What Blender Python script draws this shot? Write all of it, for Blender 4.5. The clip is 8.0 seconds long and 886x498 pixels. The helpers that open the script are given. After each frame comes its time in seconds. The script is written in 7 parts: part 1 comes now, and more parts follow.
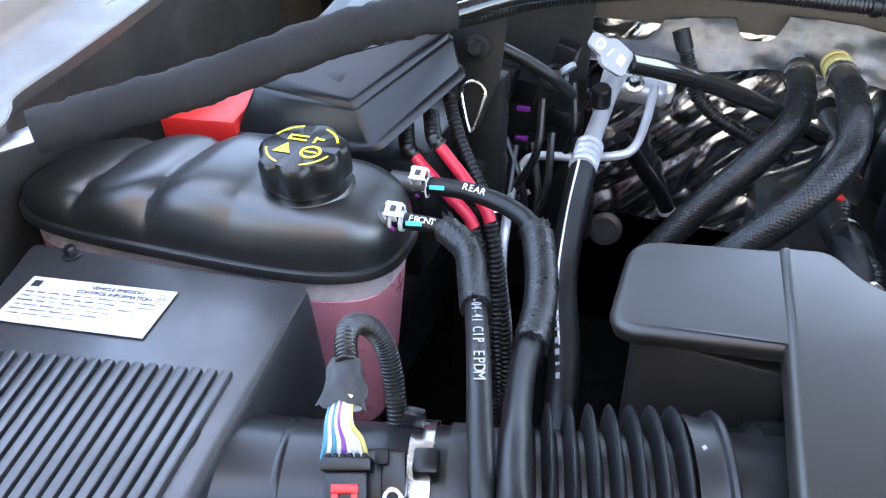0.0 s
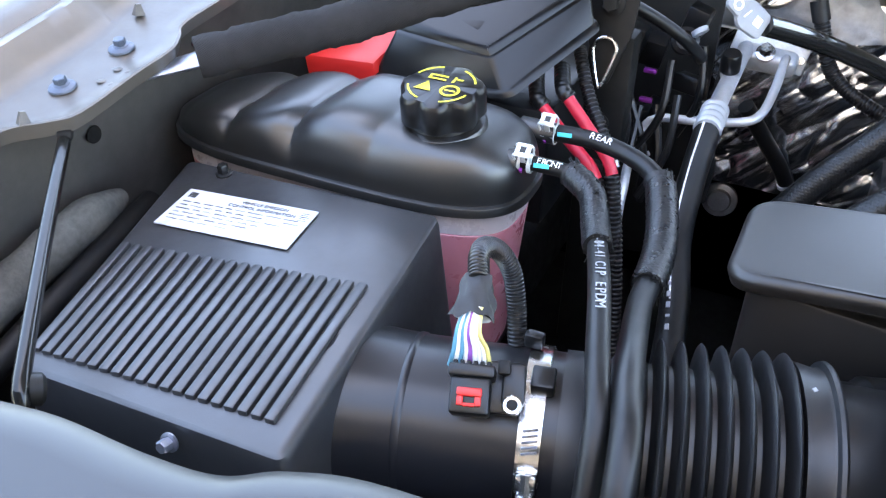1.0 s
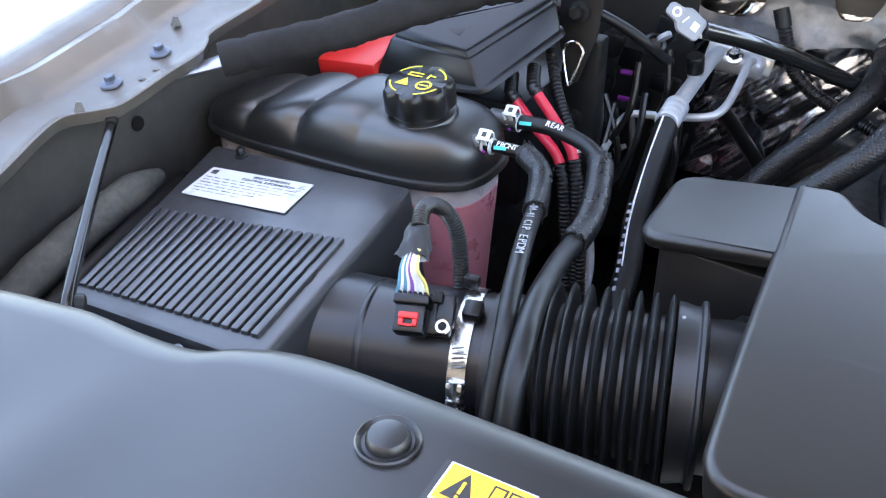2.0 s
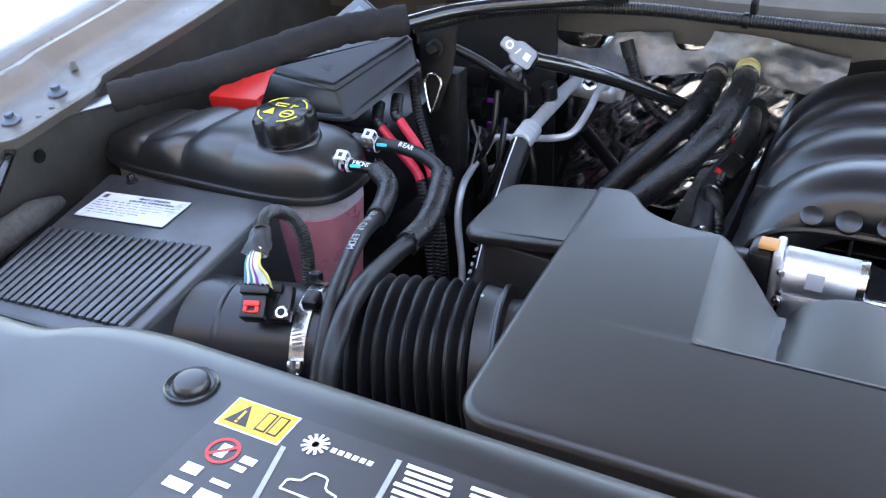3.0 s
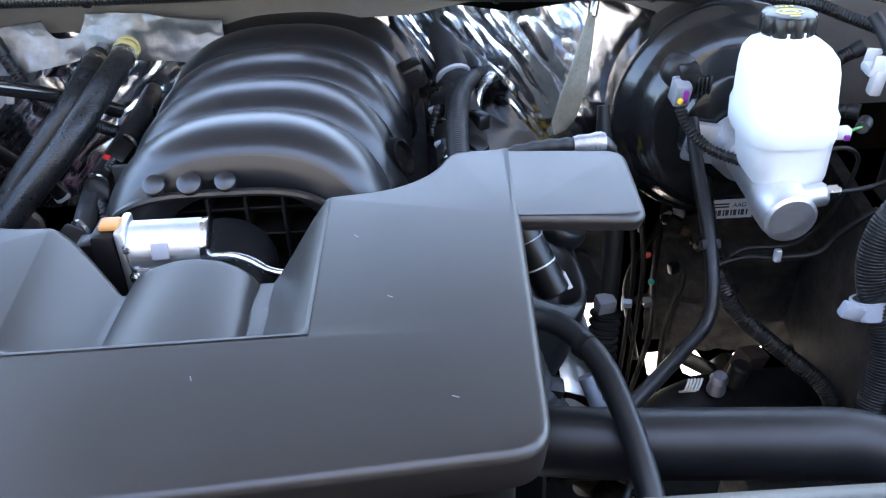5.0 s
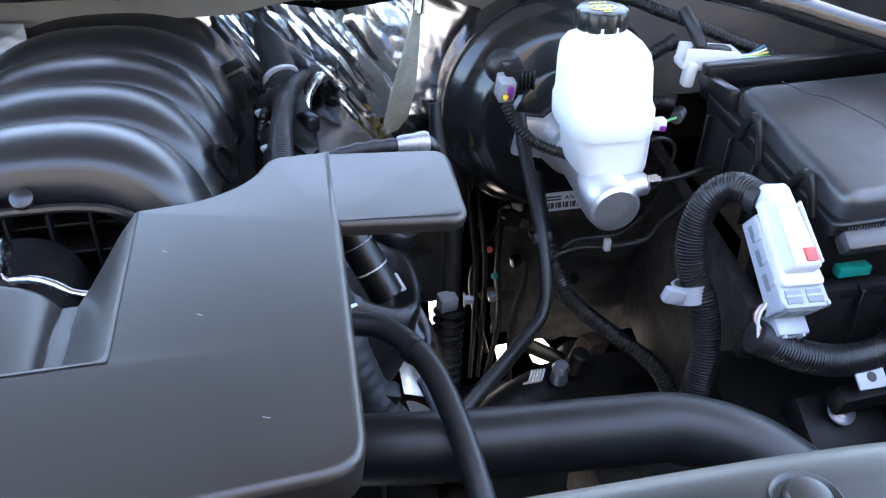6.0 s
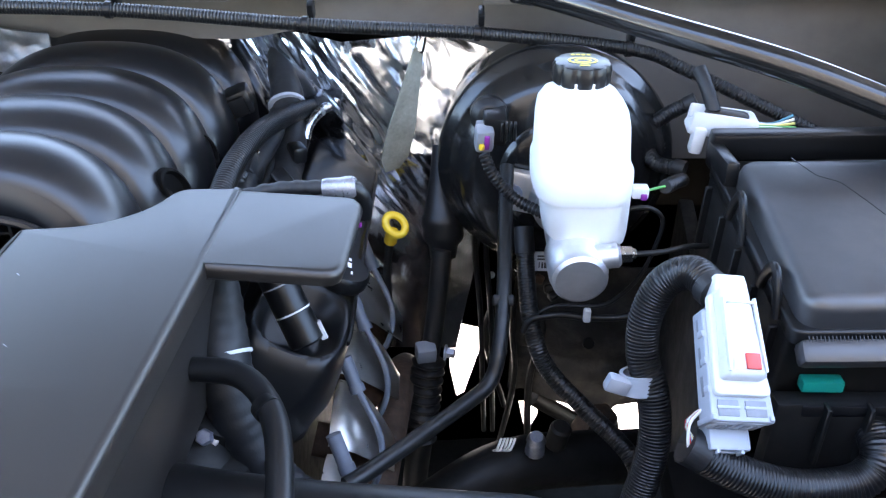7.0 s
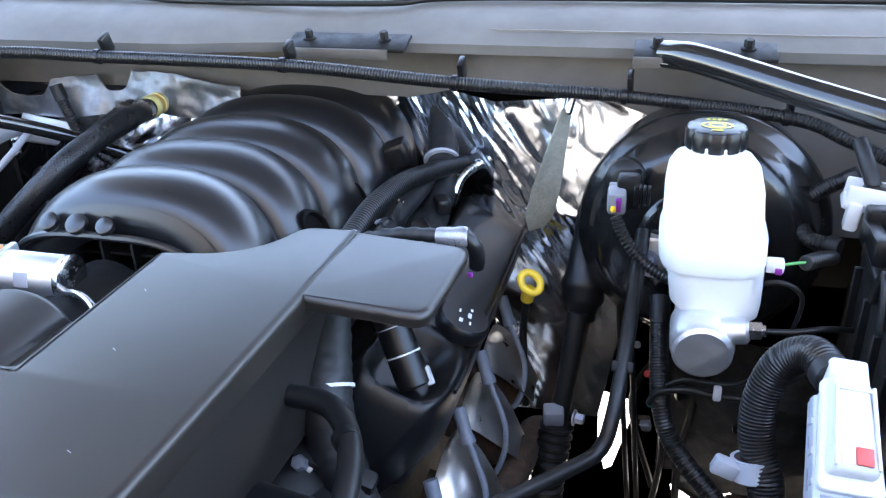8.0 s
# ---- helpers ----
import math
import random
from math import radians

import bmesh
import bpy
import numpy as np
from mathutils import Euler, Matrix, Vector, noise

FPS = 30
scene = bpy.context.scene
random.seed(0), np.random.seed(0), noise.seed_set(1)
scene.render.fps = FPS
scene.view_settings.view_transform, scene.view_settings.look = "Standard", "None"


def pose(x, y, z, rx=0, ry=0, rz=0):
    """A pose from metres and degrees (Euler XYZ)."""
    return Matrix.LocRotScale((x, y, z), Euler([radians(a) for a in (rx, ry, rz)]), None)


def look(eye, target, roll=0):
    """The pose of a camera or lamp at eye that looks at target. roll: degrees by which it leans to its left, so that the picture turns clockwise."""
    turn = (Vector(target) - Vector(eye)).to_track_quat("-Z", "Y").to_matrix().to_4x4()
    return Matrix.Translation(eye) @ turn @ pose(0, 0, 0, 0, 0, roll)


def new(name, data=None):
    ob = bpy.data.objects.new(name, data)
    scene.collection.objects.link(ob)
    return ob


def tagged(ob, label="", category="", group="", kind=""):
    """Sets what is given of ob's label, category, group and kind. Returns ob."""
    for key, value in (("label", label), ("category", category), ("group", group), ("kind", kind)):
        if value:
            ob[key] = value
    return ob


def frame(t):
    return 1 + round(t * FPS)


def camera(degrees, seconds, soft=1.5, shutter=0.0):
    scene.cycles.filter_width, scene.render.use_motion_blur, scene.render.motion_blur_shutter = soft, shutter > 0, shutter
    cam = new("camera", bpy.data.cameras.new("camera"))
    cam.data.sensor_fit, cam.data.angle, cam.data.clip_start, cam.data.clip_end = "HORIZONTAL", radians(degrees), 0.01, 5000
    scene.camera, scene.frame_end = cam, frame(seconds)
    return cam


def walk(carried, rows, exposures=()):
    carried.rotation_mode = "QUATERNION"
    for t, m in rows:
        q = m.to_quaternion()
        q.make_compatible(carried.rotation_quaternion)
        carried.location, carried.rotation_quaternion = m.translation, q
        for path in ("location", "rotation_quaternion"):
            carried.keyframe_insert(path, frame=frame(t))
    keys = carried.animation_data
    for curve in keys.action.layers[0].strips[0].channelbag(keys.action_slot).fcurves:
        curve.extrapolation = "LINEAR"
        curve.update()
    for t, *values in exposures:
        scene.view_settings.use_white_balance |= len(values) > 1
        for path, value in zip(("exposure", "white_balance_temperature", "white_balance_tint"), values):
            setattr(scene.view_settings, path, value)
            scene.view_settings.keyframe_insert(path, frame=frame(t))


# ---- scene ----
cam = camera(54.1, 8.0, soft=1.25)
PATH = [
    (0, (-0.004, -0.001, 1.418), (-0.512, 1.601, 0.333), 0.4),
    (0.5, (-0.035, -0.021, 1.418), (-0.648, 1.518, 0.297), 0.7),
    (1, (-0.008, -0.048, 1.414), (-0.708, 1.441, 0.276), 0.8),
    (1.2, (0.013, -0.06, 1.412), (-0.716, 1.411, 0.269), 0.4),
    (2.3, (0.164, -0.148, 1.467), (-0.707, 1.29, 0.385), -2.0),
    (2.5, (0.193, -0.158, 1.471), (-0.683, 1.294, 0.411), -2.3),
    (3, (0.272, -0.172, 1.476), (-0.536, 1.342, 0.449), -2.3),
    (3.5, (0.341, -0.168, 1.472), (-0.31, 1.426, 0.453), -2.2),
    (4, (0.402, -0.16, 1.463), (-0.058, 1.492, 0.433), -2.4),
    (4.5, (0.456, -0.141, 1.451), (0.238, 1.541, 0.391), -2.7),
    (5, (0.47, -0.113, 1.453), (0.529, 1.566, 0.369), -2.2),
    (5.2, (0.467, -0.107, 1.452), (0.621, 1.562, 0.361), -1.8),
    (6.3, (0.555, -0.091, 1.445), (0.937, 1.54, 0.352), 0.8),
    (6.5, (0.603, -0.076, 1.441), (0.929, 1.568, 0.35), 1.2),
    (7, (0.716, -0.066, 1.446), (0.731, 1.638, 0.4), 0.7),
    (7.5, (0.769, -0.044, 1.427), (0.488, 1.667, 0.431), -1.4),
    (8, (0.808, -0.068, 1.437), (0.329, 1.651, 0.533), -2.4),
]
walk(cam, [(t, look(eye, target, roll)) for t, eye, target, roll in PATH], [(0, 4.35, 7450, 12), (1.2, 4.25, 7500, 12), (2.5, 3.84, 7550, 13), (3.0, 3.8, 7350, 12), (3.5, 3.92, 7150, 12), (4.2, 4.2, 6900, 12), (8, 4.2, 6850, 12)])

from mathutils.geometry import tessellate_polygon

# world, sun, exposure
world = bpy.data.worlds.new("sky")
scene.world = world
world.use_nodes = True
_wn = world.node_tree.nodes
_sky = _wn.new("ShaderNodeTexSky")
_sky.sky_type = "NISHITA"
_sky.sun_disc = False
_sky.sun_elevation = radians(72)
_sky.sun_rotation = radians(32)
world.node_tree.links.new(_sky.outputs[0], _wn["Background"].inputs[0])
_wn["Background"].inputs[1].default_value = 0.12
sun = new("sun", bpy.data.lights.new("sun", "SUN"))
sun.data.energy, sun.data.angle, sun.data.color = 4.0, radians(0.5), (1.0, 0.96, 0.9)
sun.matrix_world = look((1.2, 1.9, 6.2), (0, 0, 0))


# ---- materials ----
def material(name, color, rough=0.5, metal=0.0, vary=0.12, scale=9.0, grain=0.0, grain_scale=400.0, spec=0.5, rough_vary=0.12,
             dust=0.0, dust_color=(0.32, 0.29, 0.25), alpha=None, sub=0.0, coat=0.0, trans=0.0, stretch=(1, 1, 1)):
    """Procedural surface: colour that drifts at two scales, uneven gloss, fine grain, and a little dust in soft patches."""
    m = bpy.data.materials.new(name)
    m.use_nodes = True
    nt, n = m.node_tree, m.node_tree.nodes
    b = n["Principled BSDF"]
    co = n.new("ShaderNodeTexCoord")
    mp = n.new("ShaderNodeMapping")
    mp.inputs["Scale"].default_value = stretch
    nt.links.new(co.outputs["Object"], mp.inputs[0])

    def noise_tex(sc, detail=4.0, r=0.55):
        t = n.new("ShaderNodeTexNoise")
        t.inputs["Scale"].default_value, t.inputs["Detail"].default_value, t.inputs["Roughness"].default_value = sc, detail, r
        nt.links.new(mp.outputs[0], t.inputs["Vector"])
        return t

    def ramp(src, lo, hi, a=0.3, z=0.7):
        r = n.new("ShaderNodeMapRange")
        r.inputs[1].default_value, r.inputs[2].default_value, r.inputs[3].default_value, r.inputs[4].default_value = a, z, lo, hi
        nt.links.new(src, r.inputs[0])
        return r.outputs[0]

    big, mid = noise_tex(scale), noise_tex(scale * 6.5)
    mul = n.new("ShaderNodeMath")
    mul.operation = "MULTIPLY"
    nt.links.new(ramp(big.outputs[0], 1 - vary, 1 + vary), mul.inputs[0])
    nt.links.new(ramp(mid.outputs[0], 1 - vary * 0.6, 1 + vary * 0.6), mul.inputs[1])
    col = n.new("ShaderNodeVectorMath")
    col.operation = "SCALE"
    col.inputs[0].default_value = color
    nt.links.new(mul.outputs[0], col.inputs["Scale"])
    out = col.outputs[0]
    if dust:
        mix = n.new("ShaderNodeMix")
        mix.data_type = "RGBA"
        d = noise_tex(scale * 2.3, 8.0, 0.7)
        nt.links.new(ramp(d.outputs[0], 0.0, dust, 0.45, 0.75), mix.inputs[0])
        nt.links.new(out, mix.inputs[6])
        mix.inputs[7].default_value = (*dust_color, 1)
        out = mix.outputs[2]
    nt.links.new(out, b.inputs["Base Color"])
    b.inputs["Metallic"].default_value = metal
    b.inputs["Specular IOR Level"].default_value = spec
    rr = noise_tex(scale * 3.1, 6.0, 0.65)
    nt.links.new(ramp(rr.outputs[0], max(0.02, rough - rough_vary), min(1, rough + rough_vary)), b.inputs["Roughness"])
    if grain:
        bump = n.new("ShaderNodeBump")
        bump.inputs["Strength"].default_value, bump.inputs["Distance"].default_value = grain, 0.001
        g = noise_tex(grain_scale, 3.0)
        nt.links.new(g.outputs[0], bump.inputs["Height"])
        nt.links.new(bump.outputs[0], b.inputs["Normal"])
    if coat:
        b.inputs["Coat Weight"].default_value = coat
        b.inputs["Coat Roughness"].default_value = 0.08
    if sub:
        b.inputs["Subsurface Weight"].default_value = sub
        b.inputs["Subsurface Radius"].default_value = (0.02, 0.02, 0.02)
    if trans:
        b.inputs["Transmission Weight"].default_value = trans
    if alpha is not None:
        b.inputs["Alpha"].default_value = alpha
    return m


def woven(name, color, scale_u, scale_v, rough=0.75, depth=0.6, spec=0.4):
    """Braided or woven sleeve: crossing threads laid along the sweep's own coordinates."""
    m = material(name, color, rough, vary=0.2, scale=14, spec=spec)
    nt, n = m.node_tree, m.node_tree.nodes
    uv = n.new("ShaderNodeUVMap")
    heights = []
    for sgn in (1, -1):
        mp = n.new("ShaderNodeMapping")
        mp.inputs["Rotation"].default_value = (0, 0, radians(45 * sgn))
        sc = n.new("ShaderNodeVectorMath")
        sc.operation = "MULTIPLY"
        sc.inputs[1].default_value = (scale_u, scale_v, 1)
        nt.links.new(uv.outputs[0], sc.inputs[0])
        nt.links.new(sc.outputs[0], mp.inputs[0])
        w = n.new("ShaderNodeTexWave")
        w.inputs["Scale"].default_value = 1.0
        w.inputs["Distortion"].default_value = 0.4
        nt.links.new(mp.outputs[0], w.inputs[0])
        heights.append(w.outputs["Fac"])
    mx = n.new("ShaderNodeMath")
    mx.operation = "MAXIMUM"
    nt.links.new(heights[0], mx.inputs[0])
    nt.links.new(heights[1], mx.inputs[1])
    bump = n.new("ShaderNodeBump")
    bump.inputs["Strength"].default_value, bump.inputs["Distance"].default_value = depth, 0.0015
    nt.links.new(mx.outputs[0], bump.inputs["Height"])
    nt.links.new(bump.outputs[0], n["Principled BSDF"].inputs["Normal"])
    return m


M_COVER = material("grey_textured_plastic", (0.016, 0.0135, 0.012), 0.38, vary=0.07, scale=5, grain=0.06, grain_scale=1500, dust=0.006, spec=0.55, rough_vary=0.025)
M_SHROUD = material("satin_shroud_plastic", (0.012, 0.0122, 0.013), 0.34, vary=0.07, scale=5, grain=0.04, grain_scale=1500, dust=0.01, spec=0.55, rough_vary=0.03)
M_BLACK = material("black_moulded_plastic", (0.0065, 0.0065, 0.007), 0.32, spec=0.38, vary=0.15, scale=12, grain=0.03, grain_scale=900, rough_vary=0.03)
M_VALVE = material("valve_cover_nylon", (0.005, 0.005, 0.0055), 0.36, spec=0.4, vary=0.12, scale=10, grain=0.03, grain_scale=900, rough_vary=0.02)
# near-black: the shade of the deep bay, holes and pockets is in the colour
M_PIT = material("deep_shade_grimy_black", (0.006, 0.0056, 0.0052), 0.75, vary=0.4, scale=12, grain=0.15, grain_scale=150, spec=0.12)
M_SHEET = material("aluminised_shield", (0.68, 0.66, 0.63), 0.36, metal=1.0, vary=0.08, scale=22, grain=0.03, grain_scale=120)
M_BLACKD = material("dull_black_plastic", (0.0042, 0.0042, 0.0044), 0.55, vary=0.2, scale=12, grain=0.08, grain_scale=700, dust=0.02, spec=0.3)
M_TANK = material("black_tank_plastic", (0.007, 0.0068, 0.0068), 0.4, spec=1.0, vary=0.12, scale=10, grain=0.05, grain_scale=700, rough_vary=0.035)
M_INTAKE = material("intake_nylon", (0.008, 0.008, 0.009), 0.32, spec=0.65, vary=0.06, scale=8, grain=0.02, grain_scale=900, rough_vary=0.02)
M_AIRBOX = material("airbox_plastic", (0.022, 0.022, 0.024), 0.4, spec=0.8, vary=0.12, scale=7, grain=0.05, grain_scale=800, dust=0.012)
M_BELLOWS = material("grey_bellows_rubber", (0.012, 0.012, 0.013), 0.45, vary=0.1, scale=12, grain=0.03, grain_scale=600, spec=0.6, rough_vary=0.05)
M_DUCT = material("smooth_duct_plastic", (0.009, 0.009, 0.0105), 0.3, spec=0.45, vary=0.1, scale=8, grain=0.03, grain_scale=900, rough_vary=0.03)
M_RUBBER = material("black_rubber", (0.0065, 0.0065, 0.007), 0.42, vary=0.15, scale=15, grain=0.04, grain_scale=600, dust=0.006, spec=0.38, rough_vary=0.06)
M_LOOM = material("split_loom_plastic", (0.0075, 0.0075, 0.008), 0.35, vary=0.15, scale=20, grain=0.03, rough_vary=0.05)
M_BRAID = woven("braided_sleeve", (0.008, 0.008, 0.008), 130, 130, 0.36, 1.0, 0.5)
M_BRAID2 = woven("coarse_braided_sleeve", (0.0085, 0.0085, 0.0085), 95, 95, 0.36, 1.0, 0.5)
M_YARN = material("glossy_braid_yarn", (0.012, 0.012, 0.0125), 0.34, vary=0.15, scale=60, spec=0.45)
M_CLOTH = woven("felt_sleeve", (0.022, 0.021, 0.022), 260, 260, 0.95, 0.5, 0.15)
M_TAPE = material("cloth_tape", (0.0095, 0.0095, 0.0105), 0.55, vary=0.2, scale=30, grain=0.2, grain_scale=240)
M_ALU = material("cast_aluminium", (0.74, 0.745, 0.76), 0.48, metal=1.0, vary=0.05, scale=25, grain=0.15, grain_scale=500)
M_STEEL = material("bright_steel", (0.6, 0.6, 0.6), 0.22, metal=1.0, vary=0.1, scale=30)
M_FOIL = material("foil_insulation", (0.72, 0.75, 0.8), 0.17, metal=1.0, vary=0.1, scale=18, grain=0.08, grain_scale=140, rough_vary=0.05)
M_BODY = material("taupe_body_paint", (0.075, 0.066, 0.057), 0.38, metal=0.0, vary=0.12, scale=6, grain=0.03, grain_scale=300, dust=0.06, spec=0.35)
M_BODYD = material("primed_inner_body", (0.045, 0.04, 0.035), 0.55, vary=0.18, scale=6, grain=0.06, grain_scale=200, dust=0.1)
M_RODBLACK = material("gloss_black_paint", (0.01, 0.01, 0.01), 0.16, vary=0.1, scale=10, coat=0.6, rough_vary=0.05)
M_BRACE = material("black_brace_enamel", (0.007, 0.007, 0.007), 0.2, vary=0.1, scale=10, spec=0.35, rough_vary=0.04)
M_BOOST = material("booster_black_enamel", (0.008, 0.008, 0.008), 0.22, vary=0.1, scale=8, coat=0.3, rough_vary=0.06)
M_RED = material("red_plastic", (0.6, 0.018, 0.015), 0.42, vary=0.06, scale=8)
M_REDC = material("red_cable_jacket", (0.55, 0.02, 0.045), 0.4, vary=0.08, scale=25)
M_WHITE = material("white_plastic", (0.62, 0.635, 0.645), 0.4, vary=0.03, scale=10, sub=0.3)
M_RESV = material("reservoir_polyethylene", (0.76, 0.775, 0.77), 0.42, vary=0.03, scale=9, sub=0.6)
M_GREYP = material("pale_grey_plastic", (0.36, 0.39, 0.44), 0.4, vary=0.05, scale=12)
M_AMBER = material("amber_plastic", (0.62, 0.3, 0.06), 0.35, vary=0.08, scale=40, sub=0.2)
M_PALEY = material("pale_yellow_plastic", (0.7, 0.58, 0.22), 0.4, vary=0.05, scale=40)
M_LINE = material("satin_black_line", (0.008, 0.008, 0.008), 0.4, vary=0.15, scale=30, spec=0.35)
M_RIBTUBE = material("silver_grey_sleeve", (0.3, 0.3, 0.33), 0.35, metal=0.6, vary=0.2, scale=60, grain=0.5, grain_scale=300)
M_PIPE = material("bare_aluminium_pipe", (0.62, 0.64, 0.67), 0.45, metal=0.5, vary=0.06, scale=40, grain=0.1)
M_PLUG = material("mid_grey_plug", (0.2, 0.21, 0.235), 0.4, vary=0.06, scale=30)
M_YELLOW = material("yellow_plastic", (0.78, 0.52, 0.03), 0.42, vary=0.05, scale=20)
M_YPRINT = material("yellow_print", (0.75, 0.65, 0.03), 0.5, vary=0.05)
M_WPRINT = material("white_print", (0.8, 0.8, 0.8), 0.55, vary=0.05)
M_WPRINT2 = material("worn_white_print", (0.3, 0.31, 0.33), 0.55, vary=0.15, scale=60)
M_CLAMP = material("coated_spring_steel", (0.6, 0.63, 0.64), 0.4, metal=0.3, vary=0.1, scale=60)
M_GPRINT = material("grey_print", (0.28, 0.28, 0.3), 0.55, vary=0.05)
# print ink, and the painted darkness of small holes
M_KPRINT = material("black_print_and_holes", (0.02, 0.02, 0.02), 0.5, vary=0.05)
M_RPRINT = material("red_print", (0.62, 0.03, 0.03), 0.5, vary=0.05)
M_OPRINT = material("orange_print", (0.9, 0.48, 0.03), 0.45, vary=0.04)
M_LABEL = material("silver_label_film", (0.5, 0.51, 0.54), 0.35, vary=0.04, scale=10)
M_REDTAB = material("pinkish_red_plastic", (0.6, 0.06, 0.05), 0.35, vary=0.05, scale=30)
# pale grey plastic again, darkened to paint the shade inside the connector's slots
M_SLOT = material("slot_shade_grey_plastic", (0.2, 0.215, 0.24), 0.5, vary=0.1, scale=30)
M_TEAL = material("teal_plastic", (0.0, 0.22, 0.175), 0.4, vary=0.06)
M_CYAN = material("cyan_paint_mark", (0.02, 0.5, 0.55), 0.5, vary=0.1)
M_PINK = material("pink_coolant_tank", (0.46, 0.17, 0.2), 0.32, vary=0.1, scale=8, sub=0.35)
M_CLEAR = material("milky_tank_plastic", (0.42, 0.38, 0.39), 0.32, vary=0.06, scale=8, sub=0.3)
M_STRAP = material("olive_ground_strap", (0.25, 0.255, 0.215), 0.75, vary=0.2, scale=40, grain=0.8, grain_scale=500)
M_FOAM = material("grey_felt_pad", (0.095, 0.09, 0.08), 0.95, vary=0.25, scale=30, grain=1.0, grain_scale=250, spec=0.1)
M_HOOD = material("dark_hood_liner", (0.04, 0.039, 0.038), 0.5, vary=0.08, scale=3, dust=0.1, spec=0.4)
M_WALL = material("dark_brown_blocker", (0.13, 0.118, 0.105), 0.8, vary=0.15, scale=2, grain=0.4, grain_scale=40)
M_RUST = material("rusty_iron", (0.075, 0.047, 0.032), 0.75, metal=0.3, vary=0.35, scale=25, grain=0.6, grain_scale=180)
M_DARK = material("grimy_black_metal", (0.0055, 0.0053, 0.005), 0.55, vary=0.3, scale=18, grain=0.12, grain_scale=200, dust=0.012, spec=0.28)
M_LINER = material("fender_liner", (0.02, 0.019, 0.018), 0.75, vary=0.3, scale=14, grain=0.6, grain_scale=130, dust=0.16, spec=0.25)
M_BOLT = material("zinc_bolt", (0.34, 0.36, 0.42), 0.4, metal=0.85, vary=0.15, scale=60)
M_BLUEB = material("blue_grey_bolt", (0.07, 0.085, 0.115), 0.45, metal=0.5, vary=0.15, scale=60)
M_COPPER = material("orange_brown_cap", (0.55, 0.25, 0.08), 0.45, vary=0.1, scale=30)
M_PURPLE = material("purple_clip", (0.18, 0.02, 0.2), 0.4, vary=0.1)
M_COWL = material("cowl_paint", (0.13, 0.115, 0.1), 0.5, metal=0.15, vary=0.15, scale=4, grain=0.04, dust=0.12)
M_COWLP = material("cowl_grille_plastic", (0.125, 0.118, 0.108), 0.5, vary=0.1, scale=5, grain=0.05, dust=0.1, spec=0.25)
M_CONC = material("pale_concrete", (0.5, 0.46, 0.41), 0.9, vary=0.15, scale=2.5, grain=0.5, grain_scale=60, dust=0.3, dust_color=(0.4, 0.36, 0.32))
M_WIREW = material("white_wire", (0.75, 0.75, 0.72), 0.45, vary=0.05)
M_WIREP = material("purple_wire", (0.25, 0.08, 0.35), 0.45, vary=0.05)
M_WIREB = material("teal_wire", (0.08, 0.25, 0.35), 0.45, vary=0.05)
M_WIREY = material("yellow_wire", (0.7, 0.6, 0.2), 0.45, vary=0.05)
M_WIREG = material("green_wire", (0.1, 0.35, 0.1), 0.45, vary=0.05)
M_GWIRE = material("grey_plug_wire", (0.13, 0.145, 0.17), 0.5, vary=0.1, scale=20)


# ---- mesh helpers ----
def thing(name, at, label, category, group="", kind=""):
    ob = new(name)
    ob.location = at
    ob.empty_display_size = 0.02
    bpy.context.view_layer.update()
    return tagged(ob, label, category, group, kind)


def part(name, bm, mat, parent=None, label="", smooth=True):
    """Links a bmesh, whose points are in world places, as one mesh under a thing or a part."""
    bmesh.ops.recalc_face_normals(bm, faces=bm.faces)
    me = bpy.data.meshes.new(name)
    bm.to_mesh(me)
    bm.free()
    for mm in (mat if isinstance(mat, (list, tuple)) else [mat]):
        me.materials.append(mm)
    ob = new(name, me)
    if smooth:
        me.shade_smooth()
        me.set_sharp_from_angle(angle=radians(38))
    if parent is not None:
        base = parent
        off = Vector((0, 0, 0))
        while base is not None:
            off += base.location
            base = base.parent
        if parent.type == "EMPTY":
            ob.parent = parent
            ob.matrix_parent_inverse = Matrix.Translation(-off)
        else:
            ob.parent = parent
    if label:
        ob["label"] = label
    return ob


def V(*a):
    return Vector(a)


def smooth_path(pts, n=8, closed=False):
    """Catmull-Rom points through pts."""
    p = [Vector(q) for q in pts]
    if len(p) < 3:
        return [p[0].lerp(p[-1], i / n) for i in range(n + 1)]
    out = []
    m = len(p)
    for i in range(m if closed else m - 1):
        if closed:
            a, b, c, d = p[i - 1], p[i], p[(i + 1) % m], p[(i + 2) % m]
        else:
            a = p[i - 1] if i else p[0] * 2 - p[1]
            b, c = p[i], p[i + 1]
            d = p[i + 2] if i + 2 < m else p[-1] * 2 - p[-2]
        for k in range(n):
            t = k / n
            out.append(0.5 * ((2 * b) + (c - a) * t + (2 * a - 5 * b + 4 * c - d) * t * t + (3 * b - a - 3 * c + d) * t ** 3))
    if not closed:
        out.append(p[-1])
    return out


def resample(path, step):
    d = [0.0]
    for a, b in zip(path, path[1:]):
        d.append(d[-1] + (b - a).length)
    n = max(2, int(d[-1] / step) + 1)
    out, j = [], 0
    for i in range(n + 1):
        s = d[-1] * i / n
        while j < len(d) - 2 and d[j + 1] < s:
            j += 1
        w = (s - d[j]) / max(1e-9, d[j + 1] - d[j])
        out.append(path[j].lerp(path[j + 1], min(1, max(0, w))))
    return out, d[-1]


